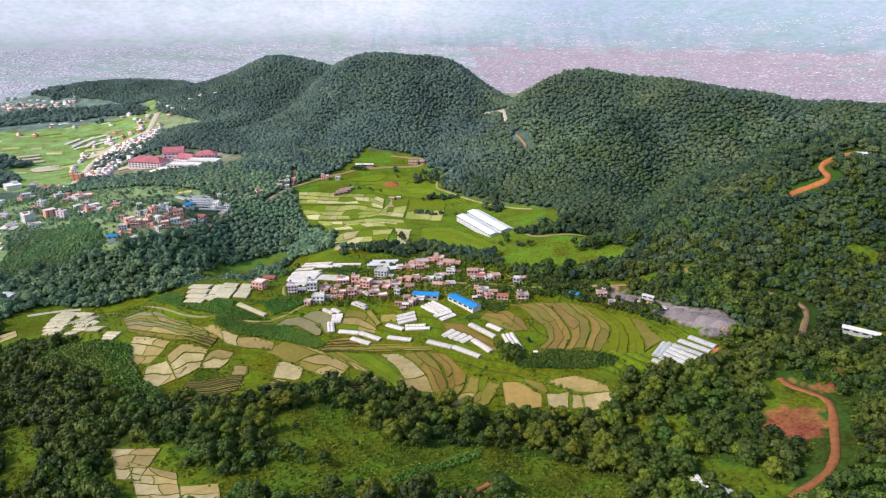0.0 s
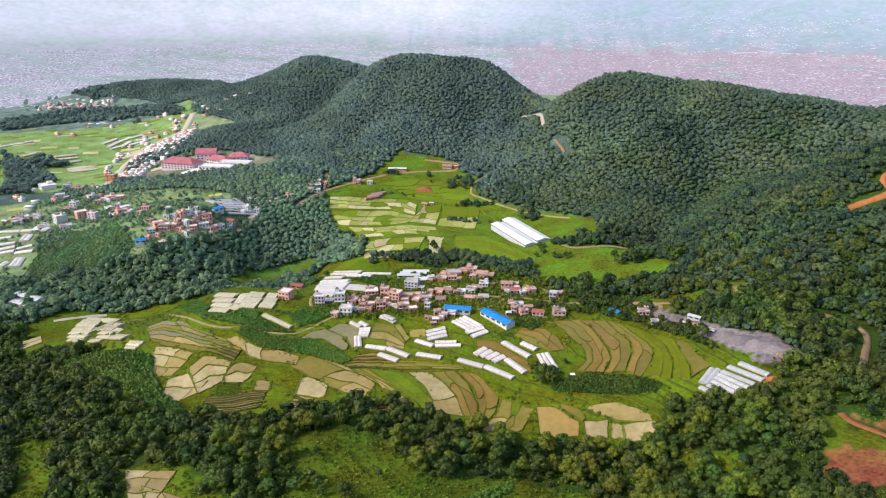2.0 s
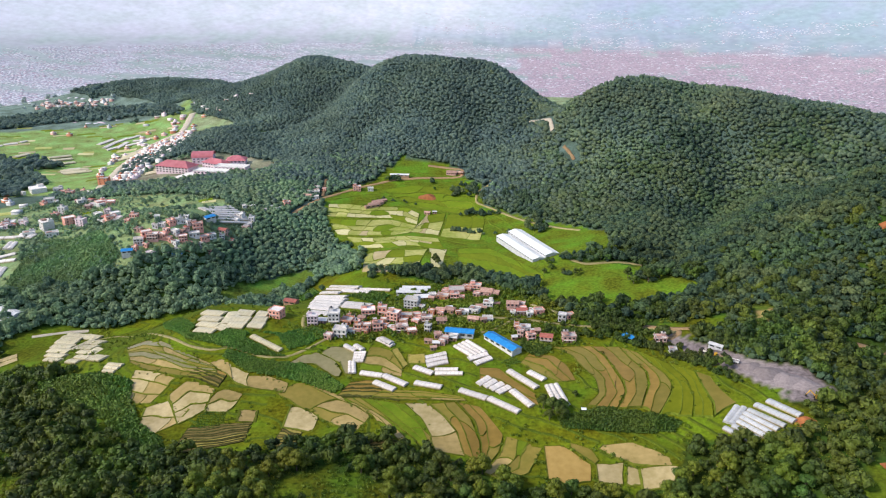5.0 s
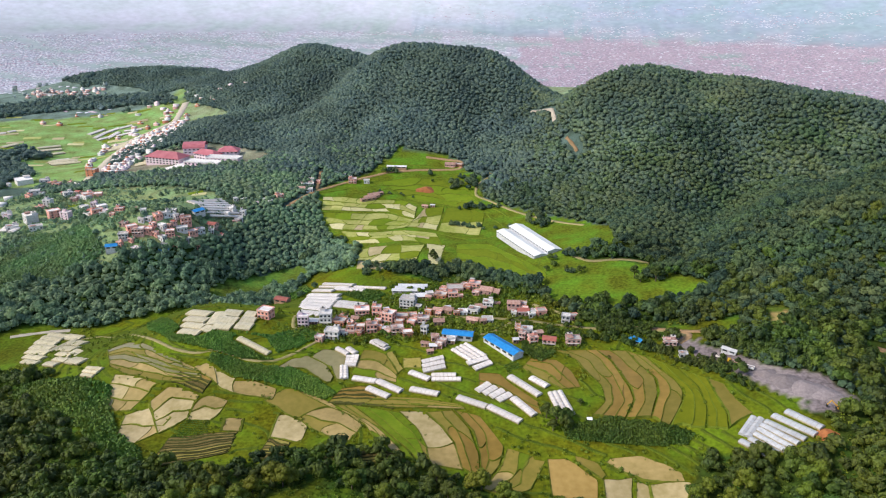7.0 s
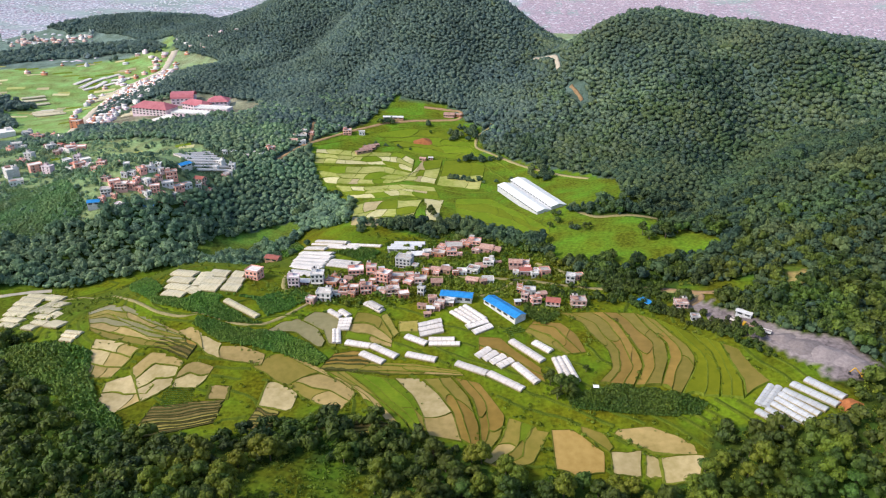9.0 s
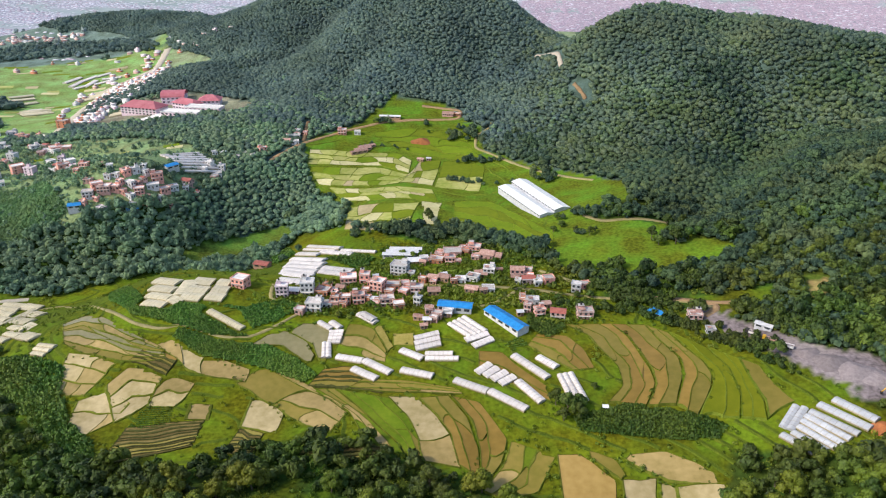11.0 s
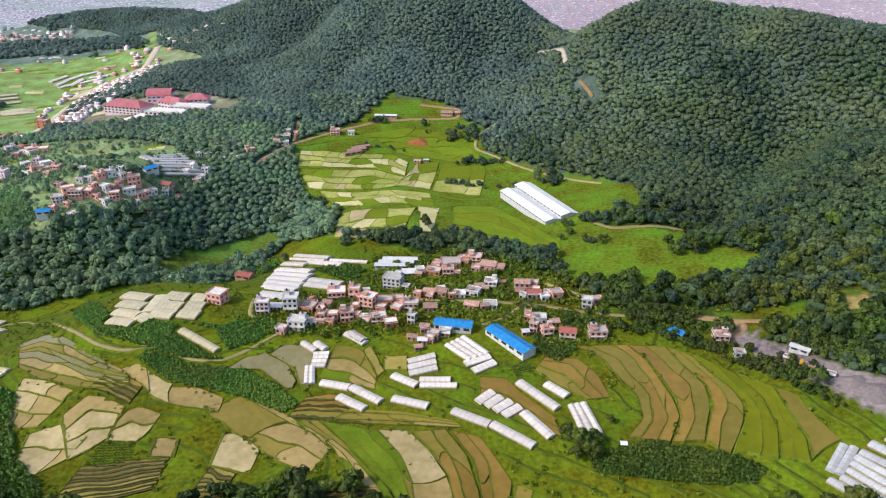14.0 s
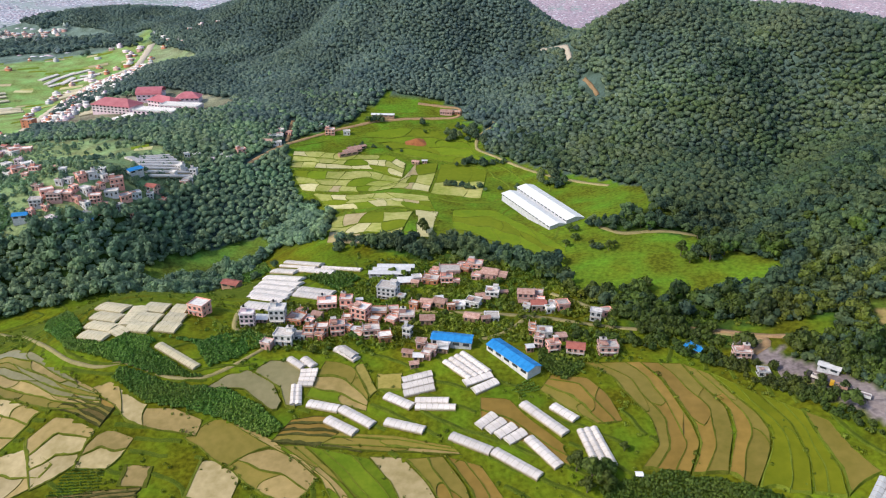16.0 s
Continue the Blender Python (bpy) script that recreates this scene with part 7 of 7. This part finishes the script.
for line, count, spread, (a, b) in ROWS_OF_TREES:
    q, _ = resample(line, 40)
    for k in range(count):
        p = q[_r.randrange(40)]
        x, y = float(p[0]) + _r.gauss(0, spread * 0.5), float(p[1]) + _r.gauss(0, spread * 0.5)
        if free(x, y, 1):
            TX.append(x), TY.append(y), TS.append(_r.uniform(a, b))
for k in range(150):
    x, y = _r.uniform(-540, -235), _r.uniform(640, 870)
    if free(x, y, 0.5) and bool(inside(WEST, np.array([x]), np.array([y]))[0]) and (abs(y - 700 + 0.2 * (x + 300)) < 60 or _r.random() < 0.25):
        TX.append(x), TY.append(y), TS.append(_r.uniform(1.8, 3.6))
_g = np.random.default_rng(6)
TX, TY, TS = np.array(TX), np.array(TY), np.array(TS)
_belt = [crown(_g, 5, 150, 0.22, t) for t in (0.85, 1.0, 1.2)]
_tt = np.clip(_g.normal(0.42, 0.25, len(TX)), 0, 1)
for sel, mat, label in (((TX > -200) & (TY < 600), M_LEAF_NEAR, "belts of dark green trees and bushes round the village"), ((TX > -200) & (TY >= 600), M_LEAF_MID, "belts of green trees round the meadow"), (TX <= -200, M_RAVINE, "green trees among the western fields and gardens")):
    stamp("tree_belt", _belt, TX[sel], TY[sel], height(TX[sel], TY[sel]) - 0.3, TS[sel], _tt[sel], [mat], label, "trees")
n = 0
while n < 85:
    x, y = _r.uniform(-132, 75), _r.uniform(505, 625)
    if bool(inside(VILLAGE, np.array([x]), np.array([y]))[0]) and free(x, y, 0.2):
        plant(x, y, h1(x, y), _r.uniform(1.3, 2.7), _r.choice((0, 1, 4, 3)), "village trees")
        n += 1
# big clump of bamboo and trees below the tunnels, single trees in the fields
for x, y, s in ((45, 432, 6.0), (51, 435, 4.6), (40, 437, 4.4), (50, 428, 4.4), (43, 427, 3.6), (-42, 676, 4.2), (-39, 672, 3.0), (-120, 930, 4.5), (-60, 915, 2.5), (140, 400, 2.4), (-145, 395, 2.5), (-82, 318, 4.2), (-76, 312, 3.8), (-86, 308, 4.4), (-72, 304, 3.0), (-60, 300, 4.6), (-92, 322, 3.4), (-48, 326, 2.6), (25, 272, 5.0), (30, 268, 4.2), (-84, 345, 2.6), (152, 383, 3.0), (60, 447, 2.2)):
    plant(x, y, h1(x, y), s, _r.choice((0, 1, 4, 0)), "single trees in the fields")

# single big trees on the meadow
for x, y, s in ((123.5, 602.2, 5.2), (134.9, 601.6, 5.6), (145, 608.6, 5), (152.5, 613.3, 4.6), (134, 616.2, 5), (120.2, 611, 4.2), (137.3, 637.8, 4.6), (147.1, 634.1, 4.8), (70.8, 635.8, 2.6), (79.9, 627.2, 3), (74.3, 632.3, 2.4), (84.3, 631.3, 2.2), (61.8, 649, 3.6), (54.9, 640.7, 3.2), (60, 664.8, 3.4), (105, 655.6, 3.8), (99.7, 660.3, 3.4), (110.1, 650.3, 4), (94.6, 667.5, 3), (119.3, 656.7, 3.6), (129.1, 664, 4), (166.1, 600.9, 4), (176.7, 601, 4.4)):
    plant(x, y, h1(x, y), s, _r.choice((0, 1, 2, 4)), "meadow trees")


# ---- crops and shrubs ----
def tufts(name, polys, row_gap, step, size, mat, label, category, ang=0.3, seed=1, jitter=0.15):
    """Rows of leafy plants over the outlines."""
    rng = np.random.default_rng(seed)
    xs, ys = [], []
    for p in polys:
        a = np.array(p, float)
        lo, hi = a.min(0) - 20, a.max(0) + 20
        u, v = np.meshgrid(np.arange(-90, 90, step), np.arange(-90, 90, row_gap))
        c = (lo + hi) / 2
        u, v = u.ravel() + rng.normal(0, step * 0.3, u.size), v.ravel() + rng.normal(0, row_gap * jitter, v.size)
        x, y = c[0] + u * math.cos(ang) - v * math.sin(ang), c[1] + u * math.sin(ang) + v * math.cos(ang)
        ok = inside(p, x, y)
        for a, b, c_, d in TUNNELS_WEST + TUNNELS_MID + [(-161.2, 510.5, -136.9, 497.3)]:
            ok &= near_line([(a, b), (c_, d)], x, y) > 4.5
        xs.append(x[ok]), ys.append(y[ok])
    x, y = np.concatenate(xs), np.concatenate(ys)
    protos = [leaf_shell(rng, (0, 0, 0.7), np.array([0.6, 0.6, 0.8]), 10, 0.6) for _ in range(4)]
    tint = np.clip(0.5 + 0.3 * wobble(x, y, 14, 3) + rng.normal(0, 0.15, len(x)), 0, 1)
    return stamp(name, protos, x, y, height(x, y), rng.uniform(0.8, 1.2, len(x)) * size, tint, [mat], label, category)


M_THICKET = foliage("thicket_leaves", (0.060, 0.130, 0.026), (0.165, 0.265, 0.040), 0.4, 1.0)
M_CROP = foliage("maize_leaves", (0.060, 0.140, 0.020), (0.150, 0.255, 0.036), 0.4, 1.2)
M_VEG = foliage("bean_leaves", (0.036, 0.080, 0.012), (0.105, 0.165, 0.022), 0.4, 1.2)
tufts("crop_rows", [CROP_A, CROP_B, CROP_C], 1.7, 0.6, 1.05, M_CROP, "dark green rows of tall maize on the terraces", "crops", 0.15, 3, 0.06)
tufts("crop_rows", [CROP_D, CROP_E], 1.7, 0.6, 0.95, M_VEG, "dark green crop rows below the paddies", "crops", -0.2, 4, 0.06)
tufts("crop_rows", [CROP_J], 1.7, 0.6, 0.5, M_CROP, "small plot of bright vegetable rows by the tunnels", "crops", 0.35, 11, 0.06)
tufts("crop_rows", [CROP_F, CROP_G], 2.2, 1.1, 1.1, M_CROP, "green vegetable rows behind the village", "crops", 0.9, 5)
tufts("crop_rows", [CROP_H], 1.6, 0.6, 0.45, M_CROP, "small square plot of green vegetable rows", "crops", 0.1, 9, 0.06)
tufts("crop_rows", [CROP_FRONT], 2.6, 1.2, 1.2, M_CROP, "green crop rows in the foreground clearing", "crops", 0.5, 8)
tufts("thicket", [SHRUB_SLOPE], 1.7, 1.5, 1.5, M_THICKET, "dense green thicket of vines and shrubs on the slope", "thicket", 0.7, 12, 0.4)
# far maize: haze mixed into the leaf colour, paler than the near rows
M_MAIZE_FAR = foliage("hazy_maize_leaves", (0.125, 0.212, 0.090), (0.190, 0.298, 0.125), 0.25, 0.5, 0.8)
tufts("crop_rows", [CROP_W], 2.2, 1.6, 1.9, M_MAIZE_FAR, "wide dark green maize field on the slope", "crops", 0.5, 6)


def build_shrubs():
    rng = np.random.default_rng(14)
    x, y = scatter(-330, 260, 250, 640, 2.7, rng)
    field = np.zeros(len(x), bool)
    for _, lo, hi, *_ in BANDS:
        field |= inside(lo + hi[::-1], x, y)
    rough = inside(TERRACES, x, y)
    for p in (WEST_LOW, CLEAR_E, CLEAR_S, CLEAR_W, SLOPE, FRONTPAD, SHRUB_SLOPE, CLEAR_M, CLEAR_N):
        rough |= inside(p, x, y)
    dens = 0.30 + 0.36 * wobble(x, y, 16, 5) + 0.2 * wobble(x, y, 45, 8)
    dens += 0.6 * inside(VILLAGE, x, y) + 0.35 * inside(CLEAR_M, x, y) + 0.3 * inside(CLEAR_S, x, y) + 0.3 * inside(CLEAR_W, x, y)
    dens -= 0.14 * (inside(TERRACES, x, y) & ~inside(VILLAGE, x, y))
    edge = wooded(x, y)
    dens = np.where(edge, dens + 0.25, dens)
    ok = (rough | edge) & ~field & (rng.uniform(size=len(x)) < dens)
    for line, wd in ROADS + [(PATH_FIELD, 2), (PATH_LOOP, 2), (PATH_BRANCH, 2)]:
        ok &= near_line(line, x, y) > wd * 0.7
    for p in (QUARRY, REDFIELD):
        ok &= ~inside(p, x, y)
    x, y = x[ok], y[ok]
    fr = np.array([free(a, b, -1.0) for a, b in zip(x, y)])
    x, y = x[fr], y[fr]
    protos = [leaf_shell(rng, (0, 0, 0.55), np.array([0.9, 0.9, 0.6]), 16, 0.42) for _ in range(5)]
    # weeds along the outer banks of the terraces
    bx, by = [], []
    for look_, lo, hi, *_ in BANDS:
        q, ln = resample(lo + hi[::-1] + lo[:1], 300)
        m = int(ln * (0.05 if look_ in ("arcs", "olivebrown", "lush", "pale3", "brown") else 0.09))
        k = rng.integers(0, 300, m)
        bx.append(q[k, 0] + rng.normal(0, 0.9, m)), by.append(q[k, 1] + rng.normal(0, 0.9, m))
    bx, by = np.concatenate(bx), np.concatenate(by)
    small = np.concatenate([np.ones(len(x)), np.full(len(bx), 0.55)])
    x, y = np.concatenate([x, bx]), np.concatenate([y, by])
    tint = np.clip(0.5 + 0.35 * wobble(x, y, 20, 1) + rng.normal(0, 0.22, len(x)), 0, 1)
    stamp("shrubs", protos, x, y, height(x, y) - 0.1, rng.uniform(0.5, 1.6, len(x)) * small * (1 + 0.6 * inside(VILLAGE, x, y)), tint, [M_SHRUB], "low shrubs and tall weeds on banks and clearings", "shrubs")


M_SHRUB = foliage("shrub_leaves", (0.080, 0.126, 0.011), (0.195, 0.245, 0.024))
build_shrubs()


# ---- far western settlement ----
def build_far_west():
    rng = random.Random(44)
    root = tagged(new("field_parcels"), "pale and green field parcels on the western plain", "fields", kind="structure")
    mats = [FIELD[k] for k in ("mud_pale", "grass", "meadow", "pale_rice", "grass", "white")]
    n = 0
    while n < 80:
        x, y = rng.uniform(-900, -260), rng.uniform(800, 1450)
        pt = (np.array([x]), np.array([y]))
        if not (inside(FARWEST, *pt)[0] or inside(WEST, *pt)[0] and y > 770) or not free(x, y, 8):
            continue
        a, w, d = rng.uniform(0.2, 0.5), rng.uniform(14, 34), rng.uniform(7, 14)
        V = []
        for sx, sy in ((-1, -1), (1, -1), (1, 1), (-1, 1)):
            px, py = x + sx * w / 2 * math.cos(a) - sy * d / 2 * math.sin(a), y + sx * w / 2 * math.sin(a) + sy * d / 2 * math.cos(a)
            V.append((px, py, h1(px, py) + 0.15 + 0.004 * n))
        V += [(x + (p[0] - x) * 1.04, y + (p[1] - y) * 1.04, p[2] - 1.2) for p in V]
        part("field", mesh_of("field", V, [(0, 1, 2, 3), (0, 4, 5, 1), (1, 5, 6, 2), (2, 6, 7, 3), (3, 7, 4, 0)], rng.choice(mats)), root)
        n += 1
    # low white growing tunnels on the plain
    rows = []
    for cx, cy, k in ((-545, 1130, 6), (-600, 1180, 6), (-640, 1080, 5), (-470, 1000, 4)):
        for i in range(k):
            a = 0.45
            x, y = cx + 9 * i * -math.sin(a) + rng.uniform(-6, 6), cy + 9 * i * math.cos(a)
            L = rng.uniform(22, 40)
            rows.append((x, y, x + L * math.cos(a), y + L * math.sin(a)))
    build_tunnels(rows, "old", "tunnels on the western plain", 2.4, 6.5, 20)
    build_tunnels(TUNNELS_PLAIN, "white", "tunnels on the western plain", 2.4, 9.0, 20, 7.0)
    build_tunnels(TUNNELS_PLAIN_OLD, "old", "tunnels on the western plain", 2.4, 12.0, 20, 9.0)
    build_tunnels(TUNNELS_EDGE, "white", "tunnels at the western village edge", 2.2, 7.0, 12, 5.0)
    rows = [(-268 - 4.6 * k, 742 + 4 * k, -246 - 4.6 * k, 776 + 4 * k) for k in range(8)]
    build_tunnels(rows, "white", "tunnels by the western village", 2.2, 4.2, 20)
    # houses along the far road, at the edges of the fields and below the ridge
    g = np.random.default_rng(17)
    q, _ = resample(ROAD_FAR, 60)
    near_road = q[g.integers(10, 60, 60)] + np.stack([g.choice((-1, 1), 60) * g.uniform(13, 36, 60), g.uniform(-12, 12, 60)], 1)
    lo, hi = np.min(SETTLED, axis=0), np.max(SETTLED, axis=0)
    crowd = g.uniform(lo, hi, (800, 2))
    crowd = crowd[inside(SETTLED, crowd[:, 0], crowd[:, 1])]
    row = np.stack([g.uniform(-1000, -835, 60), 1616 + g.normal(0, 13, 60)], 1)
    spots = np.array([(-624, 1402), (-585, 1418), (-820, 1330), (-760, 1420), (-900, 1240), (-600, 940), (-560, 900), (-700, 980), (-640, 1330), (-560, 1440), (-590, 1455)])
    loose = spots[g.integers(0, len(spots), 45)] + g.normal(0, 1, (45, 2)) * np.array([40, 24])
    pts = []
    for x, y in np.concatenate([near_road, crowd, row, loose]):
        if abs(x) < 0.68 * y and free(x, y, 3) and float(near_line(ROAD_FAR, np.array([x]), np.array([y]))[0]) > 11:
            BUILT.append((x, y, 5.5))
            pts.append((x, y))
    p = np.array(pts)
    n = len(p)
    z = height(p[:, 0], p[:, 1])
    wd, dp, ht, an = g.uniform(5, 10.5, n), g.uniform(4.5, 8.5, n), g.uniform(2.4, 4.8, n), g.uniform(-0.7, 0.7, n)
    kind = np.where(p[:, 1] > 1580, g.choice([2, 2, 3, 0], n), g.choice([0, 1, 1, 5, 2, 3, 6], n))
    mats = [WALLS["W"], WALLS["P"], WALLS["D"], WALLS["R"], M_ROOF_PALE, WALLS["G"], WALLS["B"]]
    body = boxes_mesh("far_houses", p[:, 0], p[:, 1], z, wd, dp, ht, an, mats, kind)
    tagged(new("far_houses", body), "white, pink and brick houses crowded along the far road", "houses", kind="stuff")
    slabs = boxes_mesh("far_roofs", p[:, 0], p[:, 1], z + ht + 2, wd + 0.7, dp + 0.7, np.full(n, -1.65), an, mats, np.full(n, 4))
    tagged(new("far_roofs", slabs), "pale flat roof slabs of the far houses", "houses", kind="stuff")
    up = g.uniform(size=n) < 0.5
    tops = boxes_mesh("roof_rooms", p[up, 0], p[up, 1], z[up] + ht[up] + 2.35, wd[up] * 0.45, dp[up] * 0.5, np.full(up.sum(), 0.2), an[up], mats, kind[up])
    tagged(new("roof_rooms", tops), "small stair rooms on the far flat roofs", "houses", kind="stuff")


build_far_west()


# ---- gravel works ----
M_GRAVEL = grainy("grey_gravel", (0.17, 0.14, 0.14), (0.27, 0.225, 0.225), 0.6, bump=0.8)
M_YELLOW = grainy("yellow_paint", (0.55, 0.30, 0.02), (0.68, 0.40, 0.04), 1.0, rough=0.5, bump=0.05)
M_RUBBER = grainy("dark_rubber", (0.02, 0.02, 0.02), (0.05, 0.045, 0.04), 2.0, bump=0.2)


def heap(x, y, r, h, mat, label, seed):
    rng = np.random.default_rng(seed)
    V, F, N, K = [], [], 18, 7
    for k in range(K):
        f = k / (K - 1)
        for j in range(N):
            a = 2 * math.pi * j / N
            rr = r * (1 - f) * (1 + 0.18 * math.sin(3 * a + seed) + rng.uniform(-0.07, 0.07))
            px, py = x + rr * math.cos(a) * 1.3, y + rr * math.sin(a)
            V.append((px, py, h1(px, py) - 0.4 + (h * f ** 0.85 + rng.uniform(-0.1, 0.15)) + 0.3))
    for k in range(K - 1):
        for j in range(N):
            i = (j + 1) % N
            F.append((k * N + j, k * N + i, (k + 1) * N + i, (k + 1) * N + j))
    tagged(new("gravel_mound", mesh_of("gravel_mound", V, F, mat, True)), label, "heap", "heaps in the gravel works")


for i, (x, y, r, h) in enumerate(((166, 460, 5, 2.0), (174, 452, 7, 2.6), (183, 444, 8, 2.8), (191, 439, 7, 2.0), (196, 433, 6, 1.8))):
    heap(x, y, r, h, M_GRAVEL, "low heap of grey gravel", i)
heap(-66.6, 893, 9, 4.0, M_DIRT, "red earth mound dug open on the meadow", 10)
heap(177, 405, 4.5, 1.3, M_DIRT, "heap of red-brown soil beside the tunnels", 9)


def excavator(x, y, ang):
    z = h1(x, y) + 0.2
    root = tagged(new("excavator"), "yellow tracked excavator on the gravel", "excavator")
    root.matrix_basis = pose(x, y, z, 0, 0, ang)
    for s in (-1, 1):
        part("track", slab("track", M_RUBBER, -1.9, 1.9, s * 1.2 - 0.35, s * 1.2 + 0.35, 0, 0.9), root)
    part("body", slab("body", M_YELLOW, -2.0, 1.0, -1.3, 1.3, 1.0, 2.1), root)
    cab = part("cab", slab("cab", M_YELLOW, 0.1, 1.5, 0.2, 1.3, 2.1, 3.1), root)
    part("window", slab("window", M_GLASS, 0.3, 1.53, 0.3, 1.33, 2.4, 2.95), cab)
    V, F = [], []
    branch(V, F, (1.0, -0.4, 1.6), (4.2, -0.4, 4.6), 0.35, 0.28, 4)
    part("boom", tri_mesh("boom", np.array(V), np.array(F), [M_YELLOW]), root)
    V, F = [], []
    branch(V, F, (4.2, -0.4, 4.6), (6.0, -0.4, 1.6), 0.26, 0.18, 4)
    part("stick", tri_mesh("stick", np.array(V), np.array(F), [M_YELLOW]), root)
    part("bucket", slab("bucket", M_RUBBER, 5.4, 6.4, -1.0, 0.2, 0.6, 1.7), root)


def truck(x, y, ang, cab_mat, bed_mat, label):
    z = h1(x, y) + 0.25
    root = tagged(new("truck"), label, "truck", "trucks in the gravel works")
    root.matrix_basis = pose(x, y, z, 0, 0, ang)
    part("chassis", slab("chassis", M_RUBBER, -3.4, 3.2, -0.9, 0.9, 0.7, 1.0), root)
    cab = part("cab", slab("cab", cab_mat, 1.7, 3.3, -1.15, 1.15, 1.0, 2.8), root)
    part("windscreen", slab("windscreen", M_GLASS, 3.28, 3.34, -1.0, 1.0, 1.8, 2.6), cab)
    part("bed", ring("bed", bed_mat, -3.5, 1.5, -1.2, 1.2, 1.0, 2.3, 0.12), root)
    part("load", slab("load", M_GRAVEL, -3.4, 1.4, -1.1, 1.1, 1.0, 1.9), root)
    for wx in (-2.4, -1.2, 2.4):
        for s in (-1, 1):
            bm = bmesh.new()
            bmesh.ops.create_cone(bm, cap_ends=True, segments=12, radius1=0.5, radius2=0.5, depth=0.35, matrix=pose(wx, s * 1.0, 0.5, 90))
            me = bpy.data.meshes.new("wheel")
            bm.to_mesh(me)
            bm.free()
            me.materials.append(M_RUBBER)
            part("wheel", me, root)


excavator(191, 424, 160)
truck(146, 481, 140, M_RUBBER, M_CONCRETE, "dark tipper truck parked on the gravel")
truck(152, 473, 150, M_YELLOW, M_TIN, "yellow-cabbed tipper truck parked on the gravel")
truck(158, 466, 150, WALLS["W"], M_TIN_PALE, "white truck parked on the gravel")
shed((150, 488), (157, 483), 4, 2.4, 0.7, M_TIN_PALE, WALLS["G"], "small pale hut beside the gravel works")


# ---- foreground rubble and bare earth ----
heap(-10.6, 282, 4.5, 0.6, M_DIRT, "low patch of bare red earth in the clearing", 12)


def rubble(p, q, count, seed):
    """A strewn pile of pale broken blocks between p and q."""
    rng = random.Random(seed)
    root = tagged(new("rubble_pile"), "strewn pile of pale broken blocks on the grass", "rubble")
    for k in range(count):
        f = rng.random()
        x, y = p[0] + (q[0] - p[0]) * f + rng.gauss(0, 1.6), p[1] + (q[1] - p[1]) * f + rng.gauss(0, 1.6)
        s = rng.uniform(0.7, 2.0)
        part("block", BLOCK, root, "", pose(x, y, h1(x, y) + 0.15 * s, rng.uniform(-25, 25), rng.uniform(-25, 25), rng.uniform(0, 180)) @ Matrix.Diagonal((s * 1.3, s * 0.8, s * 0.6, 1)))


BLOCK = box_mesh("block", M_ROOF_PALE, (-0.5, -0.5, -0.4), (0.5, 0.5, 0.6))
rubble((122.4, 288.4), (131.4, 269.2), 80, 3)


# ---- shrubs of the western slope ----
def build_west_shrubs():
    rng = np.random.default_rng(31)
    x, y = scatter(-560, -235, 610, 900, 4.2, rng)
    near = np.min([np.hypot(x - r[0], y - r[1]) for r in HOUSES_9], axis=0)
    ok = inside(WEST, x, y) & (rng.uniform(size=len(x)) < 0.10 + 0.35 * (wobble(x, y, 26, 2) > 0.1) + 0.5 * (near < 26) + inside(GROVE_W, x, y)) & (np.abs(x) < 0.72 * y)
    ok &= np.array([free(a, b, -0.5) for a, b in zip(x, y)])
    x, y = x[ok], y[ok]
    protos = [leaf_shell(rng, (0, 0, 0.6), np.array([0.9, 0.9, 0.7]), 14, 0.5) for _ in range(4)]
    stamp("shrubs", protos, x, y, height(x, y) - 0.1, rng.uniform(1.0, 2.8, len(x)) * (1 + 0.5 * inside(GROVE_W, x, y)), np.clip(rng.normal(0.40, 0.25, len(x)), 0, 1), [M_RAVINE], "green bushes among the western village gardens", "shrubs")


build_west_shrubs()
